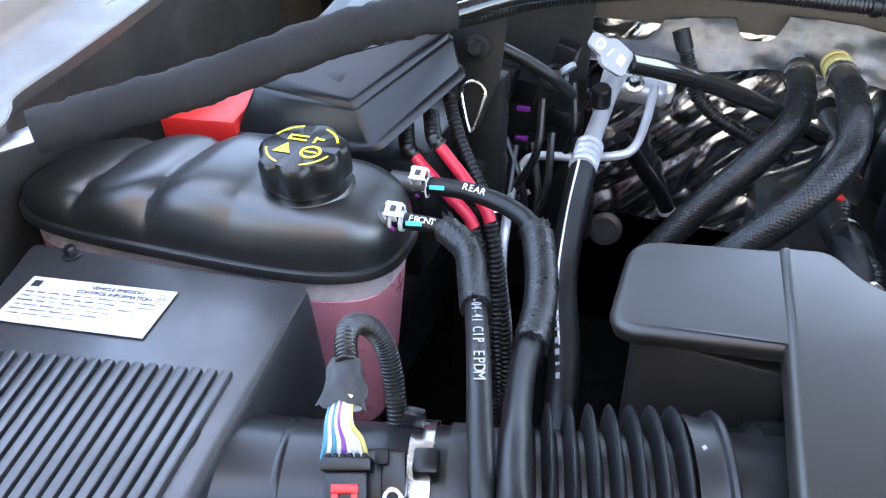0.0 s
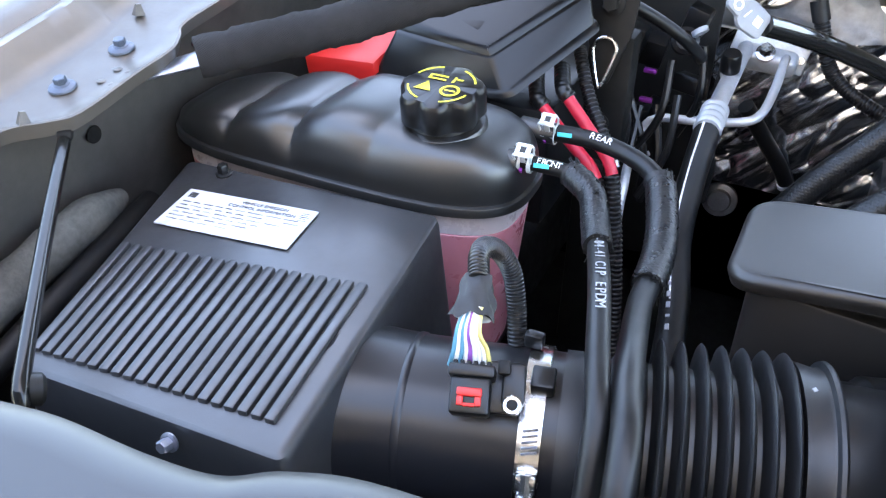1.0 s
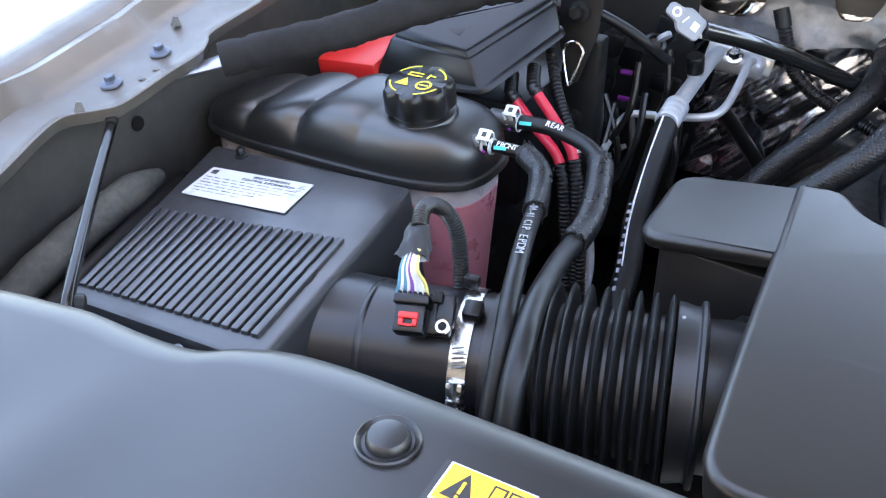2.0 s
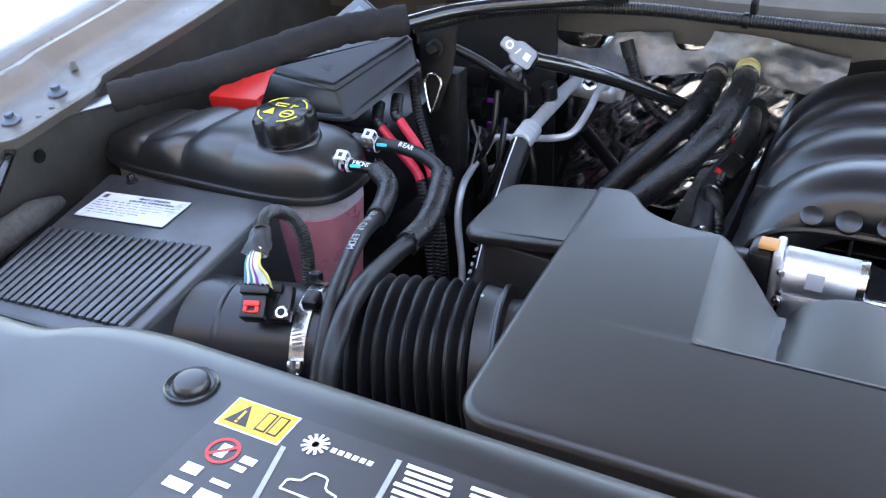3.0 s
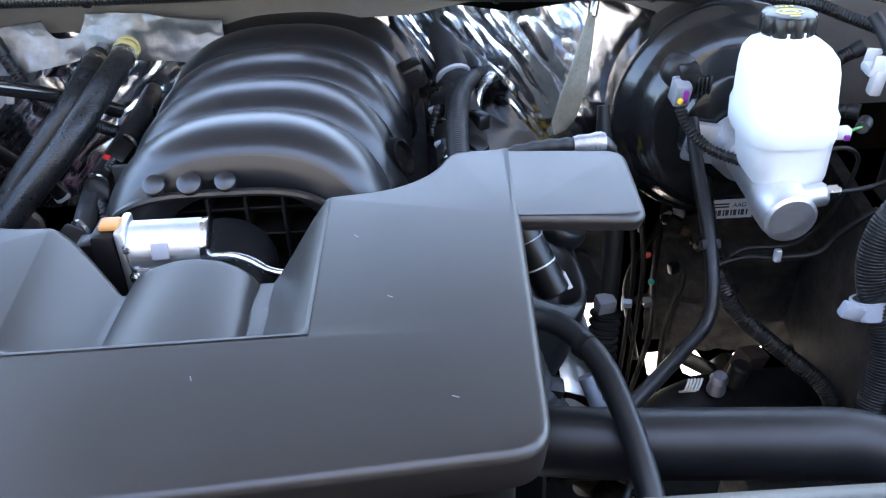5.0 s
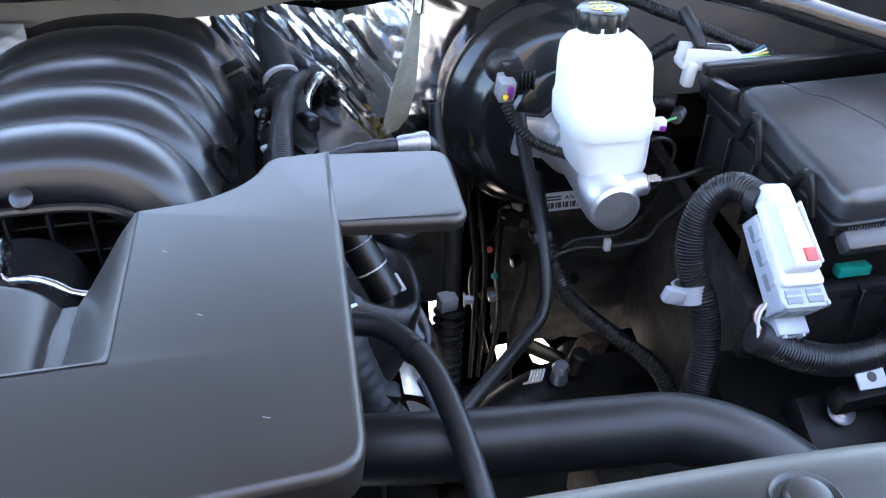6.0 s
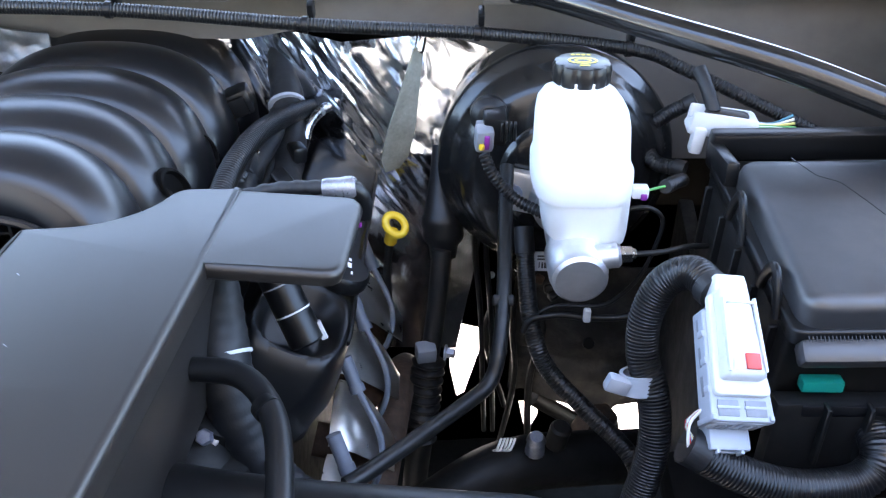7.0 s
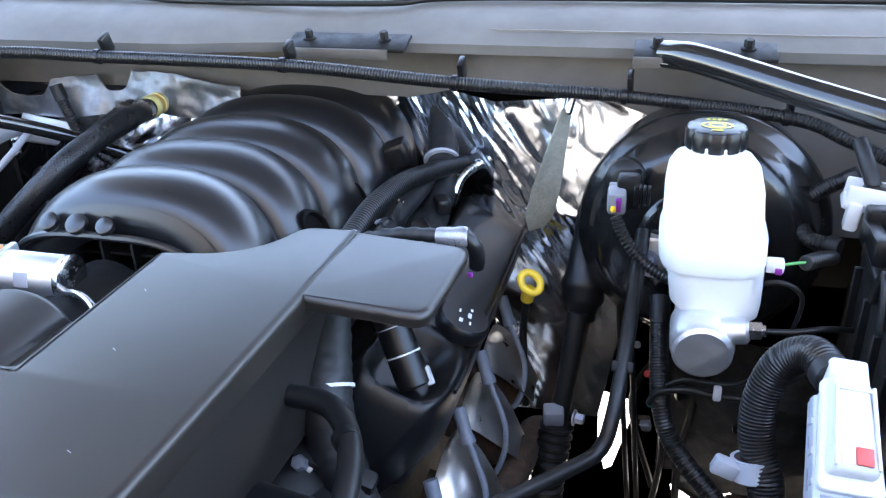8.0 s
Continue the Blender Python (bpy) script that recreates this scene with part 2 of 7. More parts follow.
def sweep(path, radius, segs=16, flat=1.0, caps=True, bm=None, up=None):
    """A tube along path; radius is a number or a function of metres along it. flat squashes one way. UV: metres along and round."""
    bm = bm or bmesh.new()
    uvl = bm.loops.layers.uv.verify()
    rf = radius if callable(radius) else (lambda s: radius)
    tang = [(path[min(i + 1, len(path) - 1)] - path[max(i - 1, 0)]).normalized() for i in range(len(path))]
    nrm = (Vector(up) if up else (V(0, 0, 1) if abs(tang[0].z) < 0.9 else V(1, 0, 0)))
    rings, s, ss = [], 0.0, []
    for i, (p, t) in enumerate(zip(path, tang)):
        if i:
            s += (p - path[i - 1]).length
        ss.append(s)
        nrm = (nrm - t * nrm.dot(t)).normalized()
        bi = t.cross(nrm)
        r = rf(s)
        rings.append([bm.verts.new(p + (nrm * math.sin(a) * flat + bi * math.cos(a)) * r) for a in [2 * math.pi * k / segs for k in range(segs)]])
    r0 = rf(ss[-1] / 2)
    for i, (a, b) in enumerate(zip(rings, rings[1:])):
        for k in range(segs):
            f = bm.faces.new((a[k], a[(k + 1) % segs], b[(k + 1) % segs], b[k]))
            us = (ss[i], ss[i], ss[i + 1], ss[i + 1])
            vs = (k, k + 1, k + 1, k)
            for lp, u, v in zip(f.loops, us, vs):
                lp[uvl].uv = (u, v / segs * 2 * math.pi * r0)
    if caps:
        bm.faces.new(rings[0][::-1])
        bm.faces.new(rings[-1])
    return bm


def tube(pts, radius, segs=14, step=0.008, **kw):
    path, _ = resample(smooth_path(pts, 10), step)
    return sweep(path, radius, segs, **kw)


def braid(pts, radius, count=7, turn=0.05):
    """Crossing raised yarns wound both ways round a hose."""
    path, ln = resample(smooth_path(pts, 14), 0.0022)
    bm = bmesh.new()
    nrm, frames, s = V(0.3, 0.5, 0.8), [], 0.0
    for i, p in enumerate(path):
        t = (path[min(i + 1, len(path) - 1)] - path[max(i - 1, 0)]).normalized()
        nrm = (nrm - t * nrm.dot(t)).normalized()
        frames.append((p, t, nrm.copy(), t.cross(nrm)))
    for sgn in (1, -1):
        for k in range(count):
            rows = []
            for i, (p, t, n, b) in enumerate(frames):
                a = 2 * math.pi * (k / count + sgn * i * ln / (len(path) - 1) / turn)
                e = n * math.cos(a) + b * math.sin(a)
                side = (t.cross(e) * 0.75 - t * sgn * 0.66) * (0.22 * 2 * math.pi * radius / count)
                lift = radius + 0.00025 * math.sin(a * count + sgn)
                rows.append([bm.verts.new(p + e * lift + side), bm.verts.new(p + e * (lift + 0.0004)), bm.verts.new(p + e * lift - side)])
            for r0, r1 in zip(rows, rows[1:]):
                for j in (0, 1):
                    bm.faces.new((r0[j], r0[j + 1], r1[j + 1], r1[j]))
    return bm


def loom(pts, radius, pitch=0.0045, depth=0.0012, segs=14):
    """Corrugated conduit with real rings."""
    path, ln = resample(smooth_path(pts, 14), pitch / 4)
    wave = (0.0, 1.0, 1.0, 0.0)
    cnt = [0]

    def r(s):
        cnt[0] += 1
        return radius - depth * (1 - wave[(cnt[0] - 1) % 4])
    return sweep(path, r, segs)


def lathe(p0, axis, profile, segs=32, bm=None, caps=True):
    """Turns profile, pairs of metres along the axis and radius, about the axis through p0."""
    bm = bm or bmesh.new()
    ax = Vector(axis).normalized()
    n = V(0, 0, 1) if abs(ax.z) < 0.9 else V(1, 0, 0)
    n = (n - ax * n.dot(ax)).normalized()
    b = ax.cross(n)
    rings = [[bm.verts.new(Vector(p0) + ax * d + (n * math.cos(t) + b * math.sin(t)) * r) for t in [2 * math.pi * k / segs for k in range(segs)]]
             for d, r in profile]
    for a, c in zip(rings, rings[1:]):
        for k in range(segs):
            bm.faces.new((a[k], a[(k + 1) % segs], c[(k + 1) % segs], c[k]))
    if caps:
        bm.faces.new(rings[0][::-1])
        bm.faces.new(rings[-1])
    return bm


def rod(p0, p1, r, segs=14, bevel=0.0, bm=None):
    d = (Vector(p1) - Vector(p0))
    L = d.length
    e = min(bevel, r * 0.6, L * 0.3)
    prof = [(0, r - e), (e, r), (L - e, r), (L, r - e)] if e > 0 else [(0, r), (L, r)]
    return lathe(p0, d, prof, segs, bm)


def box(size, m=None, bevel=0.002, segs=2, bm=None):
    """A rounded box of that size, placed by the matrix m (its middle)."""
    own = bmesh.new()
    bmesh.ops.create_cube(own, size=1.0, matrix=Matrix.Diagonal((*size, 1)))
    if bevel:
        bmesh.ops.bevel(own, geom=own.edges[:], offset=min(bevel, min(size) * 0.45), segments=segs, affect="EDGES", profile=0.5)
    bmesh.ops.transform(own, matrix=m or Matrix.Identity(4), verts=own.verts)
    if bm is None:
        return own
    add_to(bm, own)
    return bm


def add_to(bm, other):
    me = bpy.data.meshes.new("tmp")
    other.to_mesh(me)
    other.free()
    bm.from_mesh(me)
    bpy.data.meshes.remove(me)
    return bm


def round_outline(pts, default=0.01, n=6):
    """Rounds the corners of a closed outline; each point is x, y and, if wanted, its own radius."""
    out = []
    m = len(pts)
    for i in range(m):
        p, a, c = V(*pts[i][:2]), V(*pts[i - 1][:2]), V(*pts[(i + 1) % m][:2])
        r = pts[i][2] if len(pts[i]) > 2 else default
        u, w = (a - p), (c - p)
        r = min(r, u.length * 0.45, w.length * 0.45)
        if r < 1e-5:
            out.append(p)
            continue
        s, e = p + u.normalized() * r, p + w.normalized() * r
        for k in range(n + 1):
            t = k / n
            out.append((1 - t) ** 2 * s + 2 * t * (1 - t) * p + t * t * e)
    return out


def inset(outline, d):
    """Moves a closed counter-clockwise outline inwards by d."""
    out = []
    m = len(outline)
    for i in range(m):
        a, p, c = outline[i - 1], outline[i], outline[(i + 1) % m]
        e1, e2 = (p - a), (c - p)
        n1, n2 = V(-e1.y, e1.x), V(-e2.y, e2.x)
        n = (n1.normalized() if n1.length > 1e-7 else V(0, 0)) + (n2.normalized() if n2.length > 1e-7 else V(0, 0))
        n = n.normalized() if n.length > 1e-7 else V(0, 0)
        out.append(p + n * d)
    return out


def area(o):
    return sum(a.x * b.y - b.x * a.y for a, b in zip(o, o[1:] + o[:1])) / 2


def slab(outline, z0, z1, fillet=0.004, steps=3, zf=None, foot=0.0, bm=None, bottom=True):
    """A plate with a rounded upper edge. zf(x, y) adds to the height; foot widens it downwards."""
    bm = bm or bmesh.new()
    o = outline if area(outline) > 0 else outline[::-1]
    rings = []

    def ring(oo, z):
        rings.append([bm.verts.new((p.x, p.y, z + (zf(p.x, p.y) if zf else 0))) for p in oo])
    ring(inset(o, -foot), z0)
    for k in range(steps + 1):
        a = math.pi / 2 * k / steps
        ring(inset(o, fillet * (1 - math.cos(a))), z1 - fillet + fillet * math.sin(a))
    for a, b in zip(rings, rings[1:]):
        for k in range(len(a)):
            bm.faces.new((a[k], a[(k + 1) % len(a)], b[(k + 1) % len(a)], b[k]))
    for rg in (rings[-1], rings[0]) if bottom else (rings[-1],):
        for tri in tessellate_polygon([[V(v.co.x, v.co.y, 0) for v in rg]]):
            try:
                bm.faces.new([rg[i] for i in tri])
            except ValueError:
                pass
    return bm


def grid(nu, nv, f, bm=None, thick=0.0, closed_u=False):
    """A sheet of nu by nv faces through f(u, v), with u and v from 0 to 1; thick adds its other side."""
    bm = bm or bmesh.new()
    pts = [[bm.verts.new(f(i / nu, j / nv)) for j in range(nv + 1)] for i in range(nu if closed_u else nu + 1)]
    k = len(pts)
    for i in range(nu):
        for j in range(nv):
            bm.faces.new((pts[i][j], pts[(i + 1) % k][j], pts[(i + 1) % k][j + 1], pts[i][j + 1]))
    if thick:
        bmesh.ops.recalc_face_normals(bm, faces=bm.faces)
        bmesh.ops.solidify(bm, geom=bm.faces[:], thickness=thick)
    return bm


def decal(pts, bm=None):
    bm = bm or bmesh.new()
    bm.faces.new([bm.verts.new(p) for p in pts])
    return bm


def hexbolt(name, at, axis, size, parent, mat=None, flange=1.5, high=0.8):
    """A flanged hexagon bolt head as a part."""
    ax = Vector(axis).normalized()
    bm = lathe(at, ax, [(0, size * 0.5 * flange), (size * 0.14, size * 0.5 * flange), (size * 0.22, size * 0.5)], 20)
    lathe(Vector(at) + ax * size * 0.2, ax, [(0, size * 0.5), (size * high * 0.85, size * 0.5), (size * high, size * 0.42)], 6, bm)
    return part(name, bm, mat or M_BOLT, parent)


def frame_at(origin, xdir, updir):
    """A matrix with its x along xdir and z near updir."""
    x = Vector(xdir).normalized()
    z = Vector(updir)
    z = (z - x * z.dot(x)).normalized()
    y = z.cross(x)
    return Matrix(((x.x, y.x, z.x, origin[0]), (x.y, y.y, z.y, origin[1]), (x.z, y.z, z.z, origin[2]), (0, 0, 0, 1)))


def lettering(text, size, m, mat, parent, name="lettering", depth=0.0002, spread=1.0):
    cu = bpy.data.curves.new("text", "FONT")
    cu.body, cu.size, cu.extrude = text, size, depth
    cu.align_x, cu.align_y, cu.space_character = "CENTER", "CENTER", spread
    tmp = bpy.data.objects.new("text", cu)
    me = bpy.data.meshes.new_from_object(tmp)
    bpy.data.objects.remove(tmp)
    bpy.data.curves.remove(cu)
    bm = bmesh.new()
    bm.from_mesh(me)
    bpy.data.meshes.remove(me)
    bmesh.ops.transform(bm, matrix=m, verts=bm.verts)
    return part(name, bm, mat, parent, smooth=False)


# ---- setting ----
def z_fender(y):
    return 1.15 + 0.16 * (y - 0.41)


ground = part("ground", grid(2, 2, lambda u, v: V(-400 + 800 * u, -400 + 800 * v, 0)), M_CONC, None)
tagged(ground, "pale sunlit concrete ground under the truck", "ground", kind="structure")


def make_fender(side):
    """The fender's inner flange, its turned-down edge and the apron below it."""
    name = "fender_left" if side < 0 else "fender_right"
    th = thing(name, (-0.52 if side < 0 else 1.3, 0.5, 0.9), "taupe painted inner fender flange of the truck", "fender", kind="structure")

    def X(x):
        return x if side < 0 else 0.76 - x
    inner = [(-0.46, -0.1), (-0.478, 0.1), (-0.496, 0.22), (-0.512, 0.28), (-0.513, 0.308), (-0.49, 0.328), (-0.477, 0.345), (-0.474, 0.40), (-0.471, 0.437),
             (-0.478, 0.456), (-0.488, 0.476), (-0.482, 0.54), (-0.476, 0.65), (-0.475, 0.9), (-0.475, 1.2)]
    path = smooth_path([(a, b, 0) for a, b in inner], 5)

    def top(u, v):
        p = path[min(len(path) - 1, int(round(u * (len(path) - 1))))]
        xo = -0.625 + 0.012 * max(0, p.y - 0.4)
        # flange, step, crowned outer panel
        x = p.x + (xo - p.x) * v
        z = z_fender(p.y) + (0.0 if v < 0.5 else 0.02 * min(1, (v - 0.5) * 5)) + 0.004 * (1 - min(1, v * 12)) - 0.006 * math.exp(-((v - 0.8) / 0.05) ** 2)
        return V(X(x), p.y, z)
    part("flange", grid(len(path) - 1, 16, top), M_BODY, th)

    def edge(u, v):
        p = path[min(len(path) - 1, int(round(u * (len(path) - 1))))]
        return V(X(p.x - 0.004 * v), p.y, z_fender(p.y) + 0.004 - 0.012 * v)
    part("turned_edge", grid(len(path) - 1, 3, edge, thick=0.002), M_BODY, th)

    def outer(u, v):
        y = -0.3 + 1.7 * u
        xo = -0.625 + 0.012 * max(0, y - 0.4)
        a = v * math.pi * 0.5
        return V(X(xo - 0.03 * math.sin(a) - 0.03 * v), y, z_fender(y) + 0.02 - 0.03 * (1 - math.cos(a)) - 0.5 * max(0, v - 0.35))
    part("outer_panel", grid(30, 10, outer), M_BODY, th)

    def apron(u, v):
        y = -0.1 + 1.3 * u
        z = 0.55 + (z_fender(y) - 0.012 - 0.55) * v
        bulge = 0.012 * math.sin(y * 11) * math.sin(v * 5) + 0.02 * math.exp(-((v - 0.72) / 0.05) ** 2)
        return V(X(-0.545 + 0.02 * v ** 3 - bulge * 0.4), y, z)
    part("apron", grid(40, 24, apron), M_BODYD, th)
    if side < 0:
        for x, y in ((-0.507, 0.322), (-0.535, 0.476), (-0.565, 0.63)):
            bm = bmesh.new()
            bmesh.ops.create_cone(bm, cap_ends=True, segments=4, radius1=0.006, radius2=0.0025, depth=0.009,
                                  matrix=pose(X(x), y, z_fender(y) + 0.006, -12, 0, 20))
            part("pressed_nib", bm, M_BODY, th)
        for at in ((-0.512, 0.428), (-0.516, 0.368)):
            p = (at[0], at[1], z_fender(at[1]) + 0.001)
            part("washer", lathe(p, (0, -0.16, 1), [(0, 0.0105), (0.0015, 0.01), (0.003, 0.0075)], 24), M_BLUEB, th)
            hexbolt("bolt", V(*p) + V(0, 0, 0.002), (0, -0.16, 1), 0.0098, th, M_BLUEB, 1.25, 0.5)
        for k in range(4):
            y = 0.386 + (k % 2) * 0.018
            part("spot_weld", lathe((-0.495 + (k // 2) * 0.012, y, z_fender(y) + 0.0005), (0, 0, 1), [(0, 0.004), (0.0006, 0.003)], 12), M_BODY, th)
        # both holes are solid discs; their dark inside is only colour
        part("drain_hole", lathe((-0.531, 0.399, 1.088), (1, 0, 0.05), [(0, 0.0075), (0.0006, 0.0072)], 20), M_PIT, th, "dark round hole")
        part("small_hole", lathe((-0.53, 0.53, 1.12), (1, 0, 0.05), [(0, 0.004), (0.0015, 0.0035)], 14), M_KPRINT, th, "dark round hole")
    return th


make_fender(-1)
make_fender(1)

felt = thing("felt_pad", (-0.5, 0.3, 1.0), "grey felt seal pad along the inner fender", "seal")
part("pad", tube([(-0.505, 0.19, 1.006), (-0.505, 0.25, 1.024), (-0.505, 0.32, 1.038), (-0.506, 0.365, 1.041), (-0.508, 0.392, 1.04)], lambda s: 0.0175 * math.sqrt(max(0.02, min(1.0, (0.212 - s) / 0.04))) + 0.0006 * math.sin(s * 160), 16), M_FOAM, felt)
part("rubber_edge", tube([(-0.482, 0.18, 0.985), (-0.482, 0.27, 1.008), (-0.484, 0.36, 1.028), (-0.492, 0.408, 1.03)], 0.011, 12), M_BLACKD, felt)

strut = thing("fender_brace", (-0.42, 0.25, 1.1), "slim gloss black steel brace rod from fender to front panel", "brace")
part("rod", tube([(-0.487, 0.335, 1.126), (-0.482, 0.33, 1.125), (-0.42, 0.25, 1.113), (-0.349, 0.162, 1.10), (-0.34, 0.15, 1.09)], 0.0047, 16), M_BRACE, strut)
part("end_clip", box((0.011, 0.013, 0.009), pose(-0.486, 0.336, 1.128, 0, 0, 40), 0.003), M_DARK, strut)
part("foot", lathe((-0.346, 0.158, 1.092), (0.4, 0.5, -0.2), [(0, 0.009), (0.008, 0.009), (0.01, 0.007)], 16), M_DARK, strut)


# firewall with its foil blanket
def make_firewall():
    th = thing("firewall", (0.3, 1.05, 0.8), "firewall covered with crinkled silver foil insulation", "firewall", kind="structure")
    part("panel", box((2.0, 0.02, 0.57), pose(0.38, 1.13, 0.925), 0.003), M_DARK, th)
    # lower sheet with its ragged openings to the daylight behind
    rim = [V(-0.7, 0.05, 0), V(1.6, 0.05, 0), V(1.6, 0.84, 0), V(-0.7, 0.84, 0)]
    gaps = [[(0.668, 0.652), (0.72, 0.632), (0.789, 0.613), (0.788, 0.575), (0.778, 0.535), (0.764, 0.48), (0.752, 0.472), (0.74, 0.53), (0.738, 0.585), (0.705, 0.614), (0.672, 0.628)],
            [(0.612, 0.47), (0.638, 0.458), (0.642, 0.43), (0.62, 0.405)],
            [(0.857, 0.46), (0.888, 0.462), (0.89, 0.43), (0.88, 0.405), (0.868, 0.41)],
            [(0.912, 0.46), (0.946, 0.464), (0.966, 0.435), (0.976, 0.405), (0.948, 0.4), (0.932, 0.41)],
            [(0.997, 0.41), (1.012, 0.44), (1.03, 0.46), (1.066, 0.462), (1.072, 0.4), (1.035, 0.398)]]
    loops = [rim] + [[V(a, b, 0) for a, b in g] for g in gaps]
    flat = [p for lp in loops for p in lp]
    bm = bmesh.new()
    vs = [bm.verts.new((p.x, 1.05, p.y)) for p in flat]
    for tri in tessellate_polygon(loops):
        bm.faces.new([vs[i] for i in tri])
    bmesh.ops.solidify(bm, geom=bm.faces[:], thickness=0.006)
    # sheet coloured near-black to hold the shade low on the firewall
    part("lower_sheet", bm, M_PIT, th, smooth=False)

    def foil(u, v):
        x = -0.37 + 1.29 * u
        z0 = 0.86 - 0.19 * max(0.0, min(1, (x - 0.5) / 0.12)) + 0.3 * min(1, max(0, (x - 0.745) / 0.05))
        z1 = 1.115 + 0.052 * max(0.0, 1 - ((x - 0.835) / 0.1) ** 2)
        z = z0 + (z1 - z0) * v
        a, b = x * 0.75 + z * 0.66, -x * 0.66 + z * 0.75
        if x > 0.45:
            a, b = -x * 0.6 + z * 0.8, x * 0.8 + z * 0.6
        p = V(a * 5, b * 24, 0)
        big = noise.noise(V(x * 6, z * 6, 5))
        ridge = 1 - abs(noise.noise(p * 0.8 + V(3, 1, 7)) * 2)
        fine = V(x * 42, z * 42, 9)
        streak = V(a * 9, b * 95, 4)
        crinkle = 1 - abs(noise.noise(V(a * 16, b * 34, 6)) * 2)
        w = 0.3 * ridge * ridge + (0.2 * (1 - 2 * abs(noise.noise(streak))) + 0.07 * noise.noise(streak * 2.1)) * (0.55 + 0.8 * big) * (0.45 + 0.55 * max(0.0, min(1.0, (x - 0.2) / 0.3))) + 0.3 * crinkle * crinkle + 0.05 * noise.noise(fine * 2.3) + 0.7 * big
        y = 0.988 + 0.23 * (z - 0.95) + 0.0062 * w
        if x > 0.45:
            y = 0.988 + 0.23 * (z - 0.95) * (1 - min(1.0, (x - 0.45) / 0.15)) + min(1.0, (x - 0.45) / 0.15) * (-0.062 + (0.08 + 0.26 * max(0.0, min(1.0, (x - 0.6) / 0.1))) * max(0.0, z - 0.975)) + (0.0062 + 0.0018 * min(1.0, (x - 0.45) / 0.1) - 0.003 * max(0.0, min(1.0, (x - 0.64) / 0.06))) * (0.3 + 0.7 * max(0.0, min(1.0, (z - 0.93) / 0.06))) * w
        return V(x, y, z)
    part("foil_blanket", grid(560, 190, foil), M_FOIL, th, "crinkled silver foil blanket")

    def flap(u, v):
        x = -0.37 + 0.61 * u
        top = 1.118
        for c, hw, dp in ((-0.105, 0.047, 0.025), (0.044, 0.027, 0.027)):
            top -= dp * max(0.0, 1 - abs((x - c) / hw) ** 4)
        z = 1.062 + 0.008 * math.sin(x * 17) + 0.04 * max(0, min(1, (x - 0.42) / 0.18)) + (top - 1.062) * v * (1 - 0.7 * max(0, min(1, (x - 0.42) / 0.18)))
        w = noise.noise(V(x * 12, z * 22, 2)) * 0.012 + noise.noise(V(x * 34 + z * 20, z * 44, 5)) * 0.0035 + noise.noise(V(x * 80, z * 90, 5)) * 0.0012
        return V(x, 0.972 + 0.15 * (z - 1.062) + w - 0.03 * max(0, min(1, (x - 0.45) / 0.15)), z)
    part("grey_flap", grid(260, 26, flap, thick=0.004), material("grey_scrim_mat", (0.26, 0.27, 0.285), 0.45, metal=0.8, vary=0.2, scale=20, grain=0.3, grain_scale=300), th, "silver-grey woven-faced insulation flap with two scallops")
    return th


make_firewall()


def make_cowl():
    th = thing("cowl", (0.4, 1.0, 1.2), "brown-grey painted cowl panel below the windshield", "cowl", kind="structure")

    def face(u, v):
        x = -0.75 + 2.3 * u
        low = 1.1
        if 0.48 < x < 0.8:
            low = 1.1 + 0.035 * math.sin(math.pi * (x - 0.48) / 0.32)
        if x > 0.8:
            low = 1.085 - 0.12 * min(1, (x - 0.8) / 0.15)
        z = low + (1.203 - low) * v
        yy = 0.998 if x < 0.48 else 0.998 - 0.05 * min(1, (x - 0.48) / 0.12)
        return V(x, yy + 0.004 * noise.noise(V(x * 6, z * 9, 1)), z)
    part("face", grid(90, 8, face, thick=0.003), M_COWL, th)

    def ledge(u, v):
        x = -0.75 + 2.3 * u
        yy = 0.885 + 0.035 * max(0.0, min(1.0, (x - 0.2) / 0.2))
        if v == 0:
            return V(x, yy + 0.002, 1.178)
        q = (v - 1 / 14) * 14 / 13
        return V(x, yy + 0.36 * q, 1.19 + 0.105 * q + 0.008 * math.sin(q * 9))
    part("grille", grid(60, 14, ledge, thick=0.003), M_COWLP, th, "pale grey cowl grille")
    part("bead", tube([(-0.7, 0.985, 1.229), (0.0, 0.985, 1.229), (0.2, 0.972, 1.225), (0.45, 0.985, 1.223), (0.62, 1.01, 1.227), (1.5, 1.01, 1.227)], 0.004, 10), M_RUBBER, th, "thin black rubber bead")
    return th


make_cowl()

for cx in (0.43, 0.84):
    br = thing("cowl_bracket", (cx, 0.95, 1.17), "flat black steel bracket bolted to the cowl", "bracket", "cowl brackets")
    part("plate", box((0.15, 0.04, 0.005), pose(cx, 0.905, 1.193, 14), 0.002), M_DARK, br)
    part("front_lip", box((0.13, 0.004, 0.012), pose(cx - 0.01, 0.885, 1.184), 0.001), M_BODY, br)
    for d in (-0.05, 0.045):
        hexbolt("bolt", (cx + d, 0.908, 1.196), (0, -0.2, 1), 0.011, br, M_DARK)

grom = thing("grommet", (0.985, 0.94, 1.165), "round black rubber grommet in the cowl", "grommet")
part("ring", lathe((0.985, 0.965, 1.168), (0, -1, 0.1), [(0, 0.032), (0.006, 0.032), (0.012, 0.024), (0.013, 0.016), (0.009, 0.01)], 28), M_RUBBER, grom)

# unseen plain dark wall, added behind the viewer to cut low front sky light
gw = thing("sky_blocker_wall", (0.4, -2.5, 0), "unseen plain dark brown wall added to block front sky light", "wall", kind="structure")
